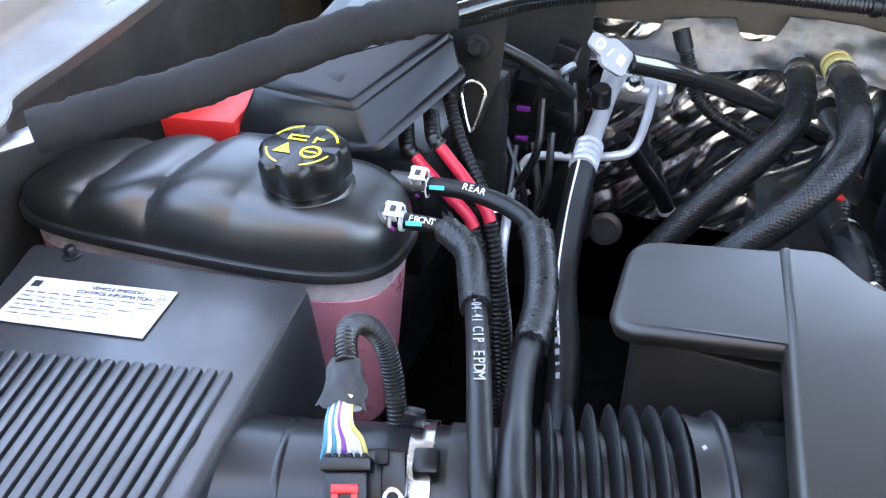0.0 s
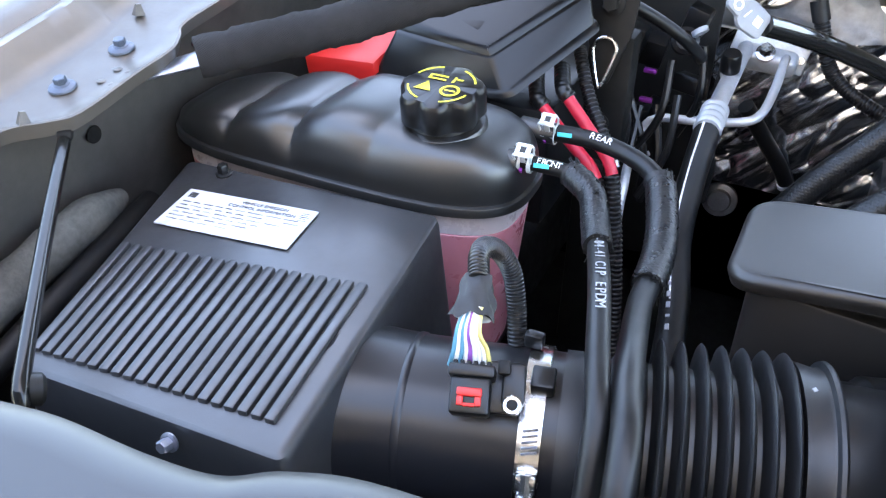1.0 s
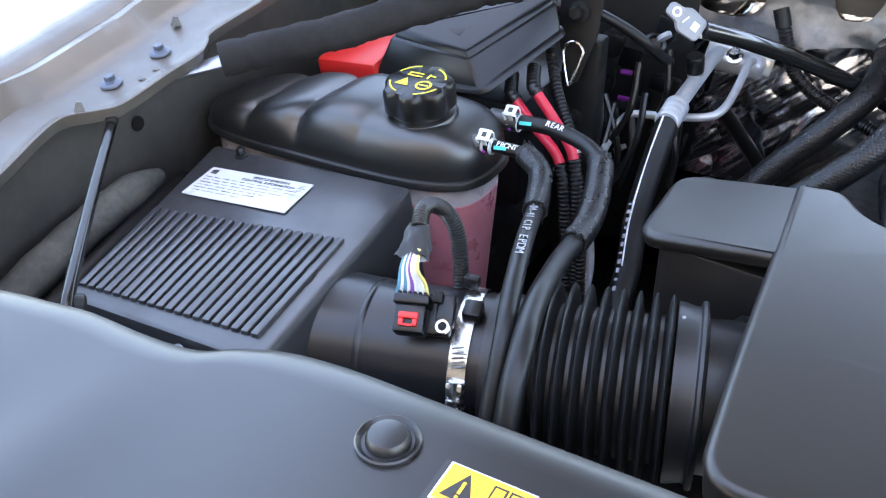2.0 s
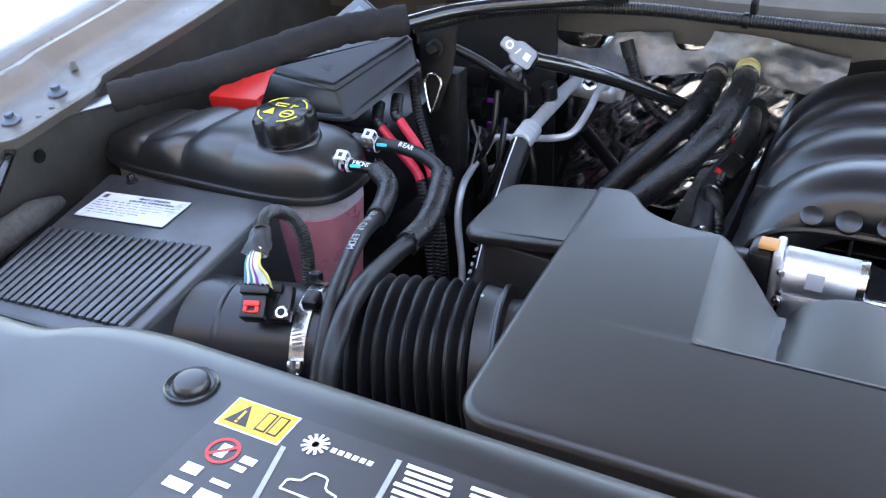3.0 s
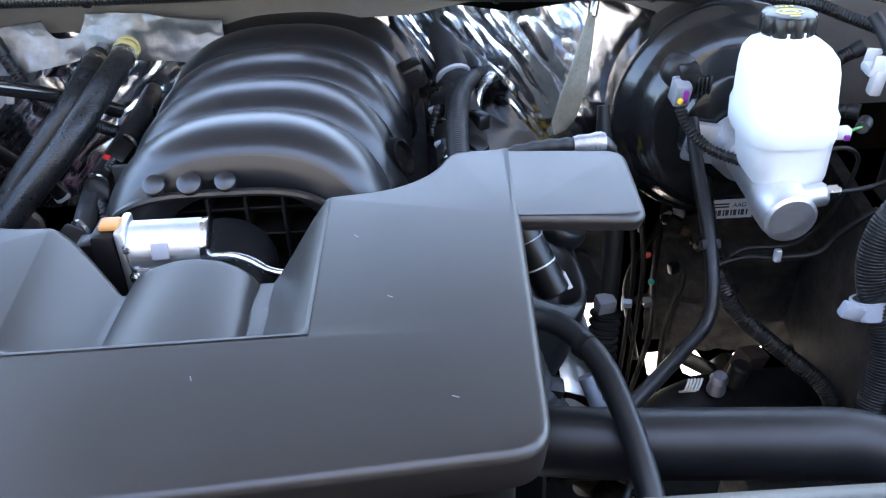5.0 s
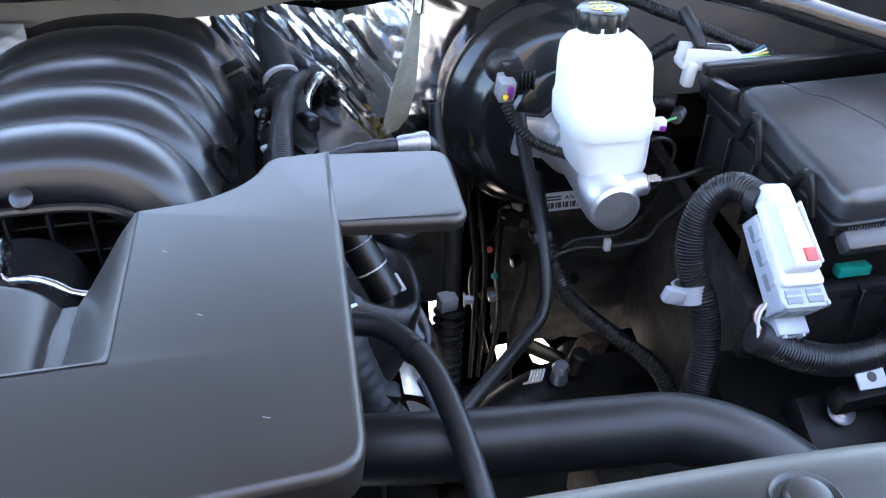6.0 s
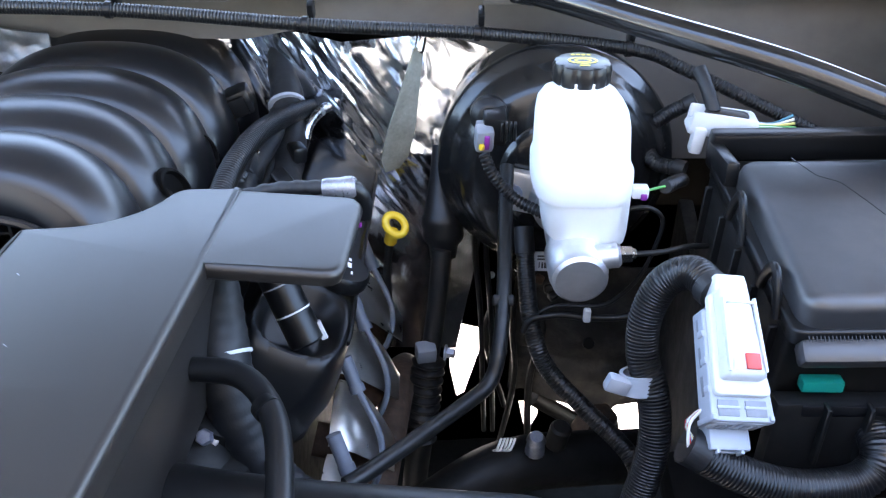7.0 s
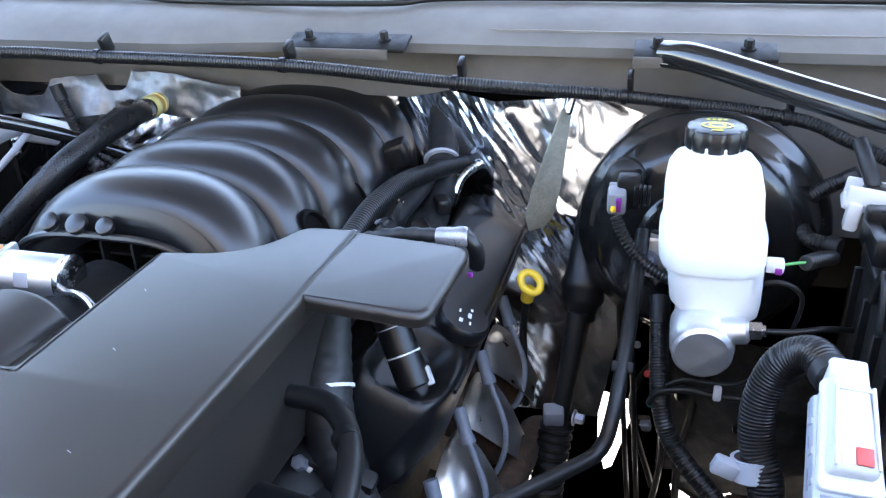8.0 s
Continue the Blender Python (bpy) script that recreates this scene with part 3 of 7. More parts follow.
part("wall", box((4.6, 0.2, 4.4), pose(0.5, -2.6, 2.2), 0.01), M_WALL, gw)

# raised hood overhead
hood = thing("hood", (0.4, 1.15, 1.3), "raised taupe hood of the truck, seen from below", "hood", kind="structure")
hm = frame_at((0.555, 0.71, 2.04), (1, 0, 0), (0, 0.7, 0.714))
part("panel", box((2.12, 1.42, 0.03), hm, 0.01), M_HOOD, hood)
for k in range(3):
    part("hinge_arm", tube([(-0.46 + 0.9 * k, 1.16, 1.26), (-0.46 + 0.9 * k, 1.2, 1.4), (-0.46 + 0.9 * k, 1.19, 1.56)], 0.014, 10), M_HOOD, hood) if k != 1 else None
    part("stiffener", box((0.09, 1.3, 0.02), hm @ pose(-0.6 + 0.6 * k, 0, -0.024), 0.008), M_HOOD, hood)


def make_inner_floor():
    """Dark engine, frame and liner masses low in the bay, leaving gaps to the ground."""
    blk = thing("engine_block", (0.32, 0.75, 0.6), "grimy black engine block below the manifold", "engine")
    part("block", box((0.5, 0.75, 0.42), pose(0.32, 0.76, 0.72), 0.02), M_DARK, blk)
    part("front_cover", box((0.4, 0.06, 0.4), pose(0.32, 0.40, 0.78), 0.02), M_DARK, blk)
    sp = thing("splash_shield", (0.95, 0.5, 0.5), "near-black splash shield low in the bay, shade in its colour", "shield")
    # its near-black colour stands for shade on the bay floor
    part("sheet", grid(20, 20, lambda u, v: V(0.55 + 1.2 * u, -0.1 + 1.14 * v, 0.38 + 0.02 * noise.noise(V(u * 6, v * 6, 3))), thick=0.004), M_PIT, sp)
    for p in ((0.75, 0.4), (0.95, 0.3), (1.15, 0.4)):
        hexbolt("fastener", (p[0], p[1], 0.388), (0, 0, 1), 0.012, sp, M_DARK)
    rad = thing("radiator", (0.35, 0.1, 0.7), "black radiator and fan shroud behind the front panel", "radiator")
    part("core", box((1.2, 0.05, 0.6), pose(0.3, 0.08, 0.78), 0.006), M_BLACKD, rad)
    part("fan_shroud", box((1.0, 0.06, 0.5), pose(0.3, 0.135, 0.78), 0.02), M_BLACKD, rad)
    for x, w in ((1.18, 0.55), (-0.5, 0.4)):
        part("side_support", box((w, 0.05, 0.62), pose(x, 0.1, 0.77), 0.01), M_BLACKD, rad)
    low = thing("battery_tray", (-0.38, 0.55, 0.7), "black tray and inner structure below battery and tank", "tray")
    part("tray", box((0.3, 0.9, 0.1), pose(-0.40, 0.5, 0.85), 0.01), M_DARK, low)
    part("well", box((0.5, 1.1, 0.03), pose(-0.2, 0.55, 0.62), 0.004), M_DARK, low)
    return blk


make_inner_floor()

# ---- intake resonator over the engine ----
def z_cover(x, y):
    return 0.012 * (x - 0.3) - 0.2 * max(0.0, 0.062 - x) - 0.06 * max(0.0, x - 0.555)


def make_resonator():
    th = thing("intake_resonator", (0.3, 0.35, 1.0), "large matte dark grey plastic intake resonator cover over the engine", "engine cover")
    top = 1.1105
    body = [(0.076, 0.196, 0.028), (0.30, 0.197, 0.06), (0.537, 0.211, 0.026), (0.544, 0.33, 0.05), (0.551, 0.455, 0.002), (0.556, 0.573, 0.002),
            (0.503, 0.572, 0.014), (0.486, 0.535, 0.022), (0.452, 0.512, 0.03), (0.397, 0.506, 0.008), (0.391, 0.332, 0.004), (0.202, 0.332, 0.004),
            (0.191, 0.486, 0.01), (0.15, 0.489, 0.02), (0.118, 0.503, 0.022), (0.096, 0.538, 0.014), (0.062, 0.533, 0.002), (0.066, 0.424, 0.002), (0.07, 0.30, 0.05)]
    o = round_outline(body, n=8)
    part("cover", slab(o, 1.082, top, 0.0065, 6, z_cover, foot=-0.003), M_COVER, th)
    wing = round_outline([(0.536, 0.4565, 0.001), (0.649, 0.449, 0.018), (0.657, 0.568, 0.02), (0.542, 0.5725, 0.001)], n=8)
    part("side_wing", slab(wing, 1.0955, top - 0.0012, 0.006, 6, z_cover, foot=-0.003), M_COVER, th)
    wing = round_outline([(0.08, 0.4255, 0.001), (0.077, 0.5325, 0.001), (-0.035, 0.546, 0.024), (-0.037, 0.437, 0.024)], n=8)
    part("inlet_wing", slab(wing, 1.0955, top - 0.0012, 0.006, 6, z_cover, foot=-0.003), M_COVER, th)
    shell = round_outline([(0.098, 0.216, 0.02), (0.52, 0.228, 0.02), (0.532, 0.45, 0.01), (0.535, 0.545, 0.01), (0.43, 0.48, 0.01), (0.415, 0.345, 0.01), (0.18, 0.345, 0.01), (0.17, 0.45, 0.01), (0.08, 0.50, 0.01), (0.08, 0.431, 0.01)])
    part("lower_shell", slab(shell, 0.97, 1.0815, 0.003, 2), M_COVER, th)
    neck = round_outline([(0.079, 0.436, 0.01), (0.079, 0.525, 0.004), (-0.018, 0.53, 0.016), (-0.022, 0.447, 0.016)])
    part("inlet_box", slab(neck, 0.965, 1.0755, 0.003, 2), M_COVER, th)

    # sunk saddle at the back: two slopes, two flat strips and the throttle duct's hump between them
    def ease(q):
        return q * q * (3 - 2 * q)

    def saddle(u, v):
        wl, wr = 0.196 - 0.012 * v, 0.3975 + 0.0055 * v
        x = wl + u * (wr - wl)
        mid = (x - 0.2985) / 0.049
        if x < 0.2425:
            q = (x - wl) / (0.2425 - wl)
            d, rear = 0.033 * (0.55 * q + 0.45 * ease(q)), 0.4865 - 0.046 * q ** 1.5
        elif x < 0.2495:
            d, rear = 0.033, 0.4405
        elif x < 0.3475:
            d, rear = 0.034 - 0.023 * math.sqrt(max(0, 1 - mid * mid)), 0.4405 + 0.006 * max(0, 1 - mid * mid)
        elif x < 0.3585:
            d, rear = 0.032, 0.443
        else:
            q = (wr - x) / (wr - 0.3585)
            d, rear = 0.033 * (0.55 * q + 0.45 * ease(q)), 0.507 - 0.064 * q ** 1.3
        y = 0.3245 + v * (rear - 0.3245)
        into = min(1.0, v / 0.05)
        z = top + 0.0006 - d * (0.85 + 0.3 * v) * ease(into) - 0.004 * max(0.0, (v - 0.95) / 0.05) ** 2
        return V(x, y, z + z_cover(x, y))
    part("saddle", grid(150, 50, saddle), M_COVER, th)
    for at in ((0.425, 0.44), (0.487, 0.258), (0.45, 0.36), (0.33, 0.29)):
        part("scuff", box((0.0045, 0.0006, 0.0005), pose(at[0], at[1], top + z_cover(*at), 0, 0, 8 + 300 * at[0]), 0.0001, 1), M_GPRINT, th)
    # side neck that takes the bellows
    part("inlet_neck", lathe((0.1, 0.394, 1.017), (-1, -0.3, -0.04), [(0, 0.05), (0.035, 0.05), (0.04, 0.046), (0.05, 0.046)], 36), M_BLACK, th)
    return th


make_resonator()


# ---- intake manifold ----
def make_manifold():
    th = thing("intake_manifold", (0.315, 0.8, 0.95), "satin black nylon intake manifold with five arched runners", "intake manifold")
    pitch, y0, n = 0.098, 0.572, 5

    def surf(u, v):
        a = math.pi * (0.0 + 1.0 * u)
        s = v * n
        k = min(n - 1, int(s))
        f = s - k
        lobe = math.sqrt(max(0.0, 1 - (2 * f - 1) ** 2)) ** 0.8
        hw = 0.142 + 0.004 * k
        hh = 0.148 - 0.005 * k
        amp = 0.034
        c, si = math.cos(a), math.sin(a)
        e = 0.8
        x = -math.copysign(abs(c) ** e, c) * (hw - amp + amp * lobe)
        z = abs(si) ** e * (hh - amp + amp * lobe)
        y = y0 + s * pitch + 0.028 * c * si * 0 - 0.03 * (1 - abs(si))
        return V(0.316 + x + 0.012 * (v), y, 0.985 + z)
    for k in range(n):
        part("runner", grid(44, 16, lambda u, v, k=k: surf(u, (k + 0.001 + 0.998 * v) / n)), M_INTAKE, th)
        seam = [surf(j / 40, (k + 0.999) / n) + V(0, 0, 0.001) for j in range(3, 38)]
        part("mould_seam", sweep(seam, 0.0012, 6), M_INTAKE, th)

    def front(u, v):
        p = surf(u, 0.012)
        c = V(0.316, 0.575, 1.0)
        q = c + (p - c) * (1 - 0.3 * v)
        return V(q.x, p.y - 0.004 + 0.0 * v - 0.006 * math.sin(math.pi * v), q.z)
    part("front_lip", grid(40, 5, front), M_INTAKE, th)
    # arched mouth edge
    arch = []
    for k in range(25):
        a = math.pi * k / 24
        arch.append(V(0.300 - 0.108 * math.copysign(abs(math.cos(a)) ** 0.6, math.cos(a)), 0.556, 1.0 + 0.092 * abs(math.sin(a)) ** 0.5))
    part("mouth_rim", sweep(resample(arch, 0.006)[0], 0.004, 8), M_INTAKE, th)
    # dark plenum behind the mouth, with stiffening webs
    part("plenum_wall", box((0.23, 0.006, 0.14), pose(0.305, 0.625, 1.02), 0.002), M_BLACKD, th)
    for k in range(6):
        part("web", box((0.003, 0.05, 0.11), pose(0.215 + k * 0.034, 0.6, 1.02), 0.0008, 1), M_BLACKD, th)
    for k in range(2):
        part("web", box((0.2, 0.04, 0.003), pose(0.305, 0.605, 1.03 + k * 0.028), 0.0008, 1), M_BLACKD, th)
    for x, r in ((0.247, 0.0095), (0.277, 0.0105), (0.308, 0.009)):
        part("moulded_boss", lathe((x, 0.557, 1.103), (0, -0.6, 0.8), [(-0.004, r), (0.0012, r), (0.0022, r * 0.85)], 20), M_INTAKE, th, "lighter round moulded boss")
    # blocky connector on the side of the runners
    part("sensor_socket", box((0.032, 0.035, 0.032), pose(0.476, 0.925, 1.047, 0, -20, 10), 0.006), M_BLACK, th)
    # near-black block paints the shaded inside of the socket
    part("sensor_socket_mouth", box((0.024, 0.006, 0.024), pose(0.477, 0.906, 1.045, 0, -20, 10), 0.005), M_PIT, th)
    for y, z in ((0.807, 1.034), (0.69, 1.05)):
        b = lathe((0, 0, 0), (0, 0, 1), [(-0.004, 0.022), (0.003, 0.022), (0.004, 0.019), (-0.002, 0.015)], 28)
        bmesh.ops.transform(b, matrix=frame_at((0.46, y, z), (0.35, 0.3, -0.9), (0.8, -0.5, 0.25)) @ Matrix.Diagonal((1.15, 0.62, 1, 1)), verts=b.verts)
        # pocket dish coloured near-black for the shade inside it
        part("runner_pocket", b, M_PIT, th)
    part("flange", box((0.33, 0.5, 0.05), pose(0.325, 0.82, 0.965), 0.006), M_BLACKD, th)
    return th


make_manifold()


def make_throttle():
    th = thing("throttle_body", (0.27, 0.5, 1.03), "silver cast throttle actuator with black and orange plug end", "throttle body")
    part("motor", lathe((0.232, 0.508, 1.073), (1, 0.02, -0.02), [(0, 0.016), (0.004, 0.021), (0.06, 0.021), (0.066, 0.017), (0.068, 0.01)], 28), M_ALU, th)
    part("end_plate", box((0.008, 0.036, 0.06), pose(0.23, 0.51, 1.065), 0.003), M_ALU, th)
    part("plug", box((0.02, 0.036, 0.06), pose(0.216, 0.51, 1.062), 0.004), M_BLACK, th)
    part("plug_neck", box((0.02, 0.022, 0.022), pose(0.2, 0.51, 1.07), 0.004), M_BLACK, th)
    for dz in (-0.014, 0.014):
        hexbolt("cover_screw", (0.236, 0.4915, 1.066 + dz), (0, -1, 0.2), 0.006, th, M_STEEL)
    part("end_ring", lathe((0.293, 0.509, 1.0718), (1, 0.02, -0.02), [(0, 0.0212), (0.003, 0.0222), (0.006, 0.0222), (0.008, 0.019)], 28), M_STEEL, th)
    part("plug_cap", box((0.016, 0.016, 0.005), pose(0.221, 0.507, 1.0955), 0.0015), M_COPPER, th, "orange-brown plug cap")
    part("casting", box((0.05, 0.03, 0.03), pose(0.262, 0.505, 1.045), 0.004), M_ALU, th)
    part("link_rod", tube([(0.292, 0.5, 1.062), (0.32, 0.488, 1.07), (0.338, 0.478, 1.069), (0.352, 0.468, 1.066), (0.372, 0.464, 1.064)], 0.0036), M_STEEL, th)
    part("throat", lathe((0.298, 0.46, 1.02), (0, 1, 0), [(0, 0.045), (0.1, 0.045)], 28), M_BLACKD, th)
    part("stamp", box((0.014, 0.002, 0.014), pose(0.262, 0.4885, 1.078, -15), 0.0006), M_GPRINT, th)
    return th


make_throttle()


# ---- air duct, sensor and bellows ----
AX0, AXD = V(0.0, 0.3472, 1.0153), V(1, 0.2391, 0.035).normalized()


def make_bellows():
    th = thing("air_intake_bellows", (-0.02, 0.31, 1.0), "black ribbed rubber air intake bellows", "intake hose")
    prof = [(-0.104, 0.056), (-0.088, 0.056), (-0.084, 0.0545)]
    for k in range(9):
        p = -0.0725 + k * 0.0119
        prof += [(p - 0.0046, 0.0535), (p - 0.0031, 0.0565), (p - 0.0022, 0.0645), (p - 0.0011, 0.0685), (p, 0.0697), (p + 0.0011, 0.0685), (p + 0.0022, 0.0645), (p + 0.0031, 0.0565), (p + 0.0046, 0.0535)]
    prof += [(0.0265, 0.0545)]
    cuff = [(0.026, 0.054), (0.0268, 0.0655), (0.03, 0.0652), (0.04, 0.0628), (0.042, 0.0635), (0.0432, 0.0672), (0.0455, 0.0678), (0.0472, 0.0665), (0.048, 0.0585), (0.049, 0.0545)]
    part("bellows", lathe(AX0, AXD, prof, 64), M_BELLOWS, th)
    part("cuff", lathe(AX0, AXD, cuff, 64), M_BELLOWS, th)
    part("collar_pipe", lathe(AX0, AXD, [(0.046, 0.0555), (0.085, 0.0555), (0.09, 0.052)], 48), M_BELLOWS, th)
    part("moulded_dot", lathe((0.0285, 0.3475, 1.0885), (0, -0.3, 1), [(0, 0.0018), (0.0006, 0.0014)], 4), M_WPRINT2, th)
    return th


make_bellows()


def make_duct():
    th = thing("air_duct", (-0.18, 0.3, 1.0), "smooth black plastic air duct with sensor and clamp", "air duct")
    prof = [(-0.25, 0.066), (-0.235, 0.061), (-0.22, 0.0575), (-0.195, 0.0555), (-0.15, 0.055), (-0.125, 0.055), (-0.1, 0.054)]
    part("duct_body", lathe(AX0, AXD, prof, 48), M_DUCT, th)
    part("joint_bead", lathe(AX0, AXD, [(-0.199, 0.0555), (-0.1975, 0.0565), (-0.195, 0.0565), (-0.1935, 0.0555)], 48, caps=False), M_DUCT, th)
    return th


make_duct()


def make_clamp():
    th = thing("hose_clamp", (-0.11, 0.3, 1.0), "bright steel worm-drive hose clamp with screw", "hose clamp")
    part("band", lathe(AX0, AXD, [(-0.126, 0.0555), (-0.1256, 0.0573), (-0.1122, 0.0573), (-0.1118, 0.0555)], 64), M_STEEL, th)
    m = frame_at(AX0 + AXD * -0.119 + V(0.012, -0.05, 0.024), AXD, (0.0, -0.9, 0.42))
    for k in range(7):
        part("band_slot", box((0.009, 0.0014, 0.0006), m @ pose(0, 0.026 - k * 0.0036, 0.0022 - 0.00012 * k * k, 0, 0, 14), 0.0002, 1), M_BOLT, th)
    part("screw_housing", box((0.013, 0.013, 0.009), m @ pose(0, -0.004, 0.004), 0.003), M_STEEL, th)
    part("screw", lathe(m @ V(0.0, 0.002, 0.006), m.to_3x3() @ V(0, -1, 0.1), [(0, 0.0036), (0.012, 0.0036), (0.0125, 0.0056), (0.018, 0.0056), (0.019, 0.0045)], 6), M_STEEL, th)
    part("plastic_latch", box((0.014, 0.016, 0.01), frame_at(AX0 + AXD * -0.114 + V(0, -0.012, 0.058), AXD, (0, -0.2, 1)), 0.002), M_BLACK, th)
    return th


make_clamp()


# ---- coolant reservoir ----
def make_tank():
    th = thing("coolant_reservoir", (-0.33, 0.53, 0.9), "black and translucent coolant reservoir with pink coolant", "coolant reservoir")
    xc, hx, yc, hd0 = -0.362, 0.163, 0.519, 0.064

    def end(x, k=4.0, q=3.0):
        return max(0.0, 1 - abs((x - xc) / hx) ** k) ** (1 / q)

    def crease(x):
        """Folds between the pillow-shaped lobes."""
        folds = ((-0.525, 0.0), (-0.447, 0.0075), (-0.382, 0.0085), (-0.31, 0.003), (-0.199, 0.0))
        for (a, da), (b, db) in zip(folds, folds[1:]):
            if a <= x <= b:
                t = 2 * (x - a) / (b - a) - 1
                return (da if t < 0 else db) * abs(t) ** 2.6
        return 0.0
    xs = [xc - hx * math.cos(math.pi * k / 60) for k in range(61)]
    o = [V(x, yc - hd0 * end(x)) for x in xs] + [V(x, yc + hd0 * end(x)) for x in xs[-2:0:-1]]

    def dome(u, v):
        x = xc - hx * math.cos(math.pi * u)
        a = math.pi * v
        c, s = math.cos(a), math.sin(a)
        d = crease(x + 0.005 * (c - 0.6))
        low = 0.028 * max(0.0, min(1.0, (-0.35 - x) / 0.15)) + 0.006 * math.exp(-((x + 0.27) / 0.04) ** 2)
        hd = max(0.0, hd0 * end(x) - d * min(1, s * 2) * end(x))
        hh = (0.057 - low - d) * end(x, 5.0, 2.6)
        return V(x, yc - math.copysign(abs(c) ** 0.46, c) * hd, 1.064 + (s ** 0.52 - 0.05 * (1 - c)) * max(0.0, hh))
    part("upper_half", grid(160, 72, dome), M_TANK, th)
    part("seam_flange", slab(inset(o, -0.004), 1.058, 1.066, 0.002, 2), M_TANK, th)
    low = inset(o, 0.006)
    body = part("lower_half", slab(low, 1.036, 1.058, 0.001, 1), M_CLEAR, th, "milky translucent plastic above the coolant line")
    part("coolant", slab(inset(low, 0.0), 0.9, 1.0355, 0.001, 1, foot=-0.012), M_PINK, th, "pink coolant showing through the tank wall")
    # neck and cap
    c = V(-0.27, 0.508, 1.1)
    part("filler_neck", lathe(c, (0, -0.12, 1), [(0, 0.036), (0.01, 0.035), (0.013, 0.033), (0.0145, 0.028), (0.02, 0.028)], 32), M_TANK, th)
    ax = V(0, -0.12, 1).normalized()
    m = frame_at(c + ax * 0.018, (1, 0, 0), ax)
    bm = bmesh.new()
    rings = []
    n = 96
    for z, r in ((0, 0.0315), (0.002, 0.033), (0.02, 0.033), (0.024, 0.031), (0.0255, 0.028), (0.0255, 0.0)):
        ring = []
        for k in range(n):
            a = 2 * math.pi * k / n
            g = 1.03 - (0.13 * (0.5 + 0.5 * math.cos(a * 7)) ** 1.5 if 0 < r and z < 0.0245 else 0.03)
            ring.append(bm.verts.new(m @ V(math.cos(a) * r * g, math.sin(a) * r * g, z)) if r else None)
        rings.append(ring)
    top = bm.verts.new(m @ V(0, 0, 0.0255))
    for a, b in zip(rings, rings[1:]):
        for k in range(n):
            if b[k] is None:
                bm.faces.new((a[k], a[(k + 1) % n], top))
            else:
                bm.faces.new((a[k], a[(k + 1) % n], b[(k + 1) % n], b[k]))
    bm.faces.new(rings[0][::-1])
    cap = part("cap", bm, M_BLACK, th, "black knurled cap with yellow warning symbols")

    def arc(r, a0, a1, w, z=0.0262):
        b = bmesh.new()
        k = 18
        vs = [[b.verts.new(m @ V(math.cos(a) * rr, math.sin(a) * rr, z)) for rr in (r - w, r + w)] for a in [radians(a0 + (a1 - a0) * i / k) for i in range(k + 1)]]
        for p, q in zip(vs, vs[1:]):
            b.faces.new((p[0], p[1], q[1], q[0]))
        return b
    for a0 in (20, 110, 200, 290):
        part("printed_arc", arc(0.0255, a0, a0 + 50, 0.0008), M_YPRINT, cap, smooth=False)
    b = decal([m @ V(x, y, 0.0262) for x, y in ((-0.018, -0.012), (-0.004, -0.012), (-0.011, 0.001))])
    part("printed_triangle", b, M_YPRINT, cap, smooth=False)
    b = arc(0.0068, 0, 360, 0.0011)
    bmesh.ops.translate(b, vec=m.to_3x3() @ V(0.010, -0.007, 0), verts=b.verts)
    part("printed_ring", b, M_YPRINT, cap, smooth=False)
    for dx, dy, w, h in ((-0.006, 0.011, 0.014, 0.002), (-0.006, 0.006, 0.014, 0.002), (0.007, 0.0085, 0.002, 0.008), (-0.013, 0.0085, 0.002, 0.007), (0.011, 0.01, 0.005, 0.002), (0.01, -0.007, 0.009, 0.0018)):
        part("printed_bar", decal([m @ V(dx + sx * w / 2, dy + sy * h / 2, 0.0262) for sx, sy in ((-1, -1), (1, -1), (1, 1), (-1, 1))]), M_YPRINT, cap, smooth=False)
    part("paint_dot", lathe((-0.2435, 0.4865, 1.126), (0.6, -0.8, 0), [(0, 0.0017), (0.0006, 0.0012)], 10), M_PURPLE, cap)
    # outlets
    for p, d in (((-0.225, 0.562, 1.092), (1, 0, 0)), ((-0.235, 0.503, 1.092), (1, 0.05, 0))):
        part("outlet", rod(p, V(*p) + V(*d) * 0.03, 0.009, 14), M_TANK, th)
    part("paint_mark", box((0.02, 0.003, 0.002), pose(-0.291, 0.4585, 1.064, 0, 0, 12), 0.0006), M_CYAN, th)
    m2 = frame_at((-0.222, 0.486, 1.082), (0.75, 0.65, 0), (0.6, -0.75, 0.2))
    for k in range(6):
        a = math.pi * k / 6
        part("printed_star", decal([m2 @ (Matrix.Rotation(a, 4, "Z") @ V(x, y, 0.002)) for x, y in ((-0.0045, -0.0006), (0.0045, -0.0006), (0.0045, 0.0006), (-0.0045, 0.0006))]), M_WPRINT, th, smooth=False)
    for k, z in enumerate((1.049, 1.043, 1.033, 1.027)):
        for j in range(4):
            p = V(-0.236 + j * 0.009, 0.4865 + j * 0.006, z)
            part("moulded_mark", box((0.006 - 0.001 * ((j + k) % 3), 0.002, 0.003), frame_at(p, (0.83, 0.55, 0), (0, 0, 1)), 0.0005, 1), M_CLEAR, th)
    return th


make_tank()


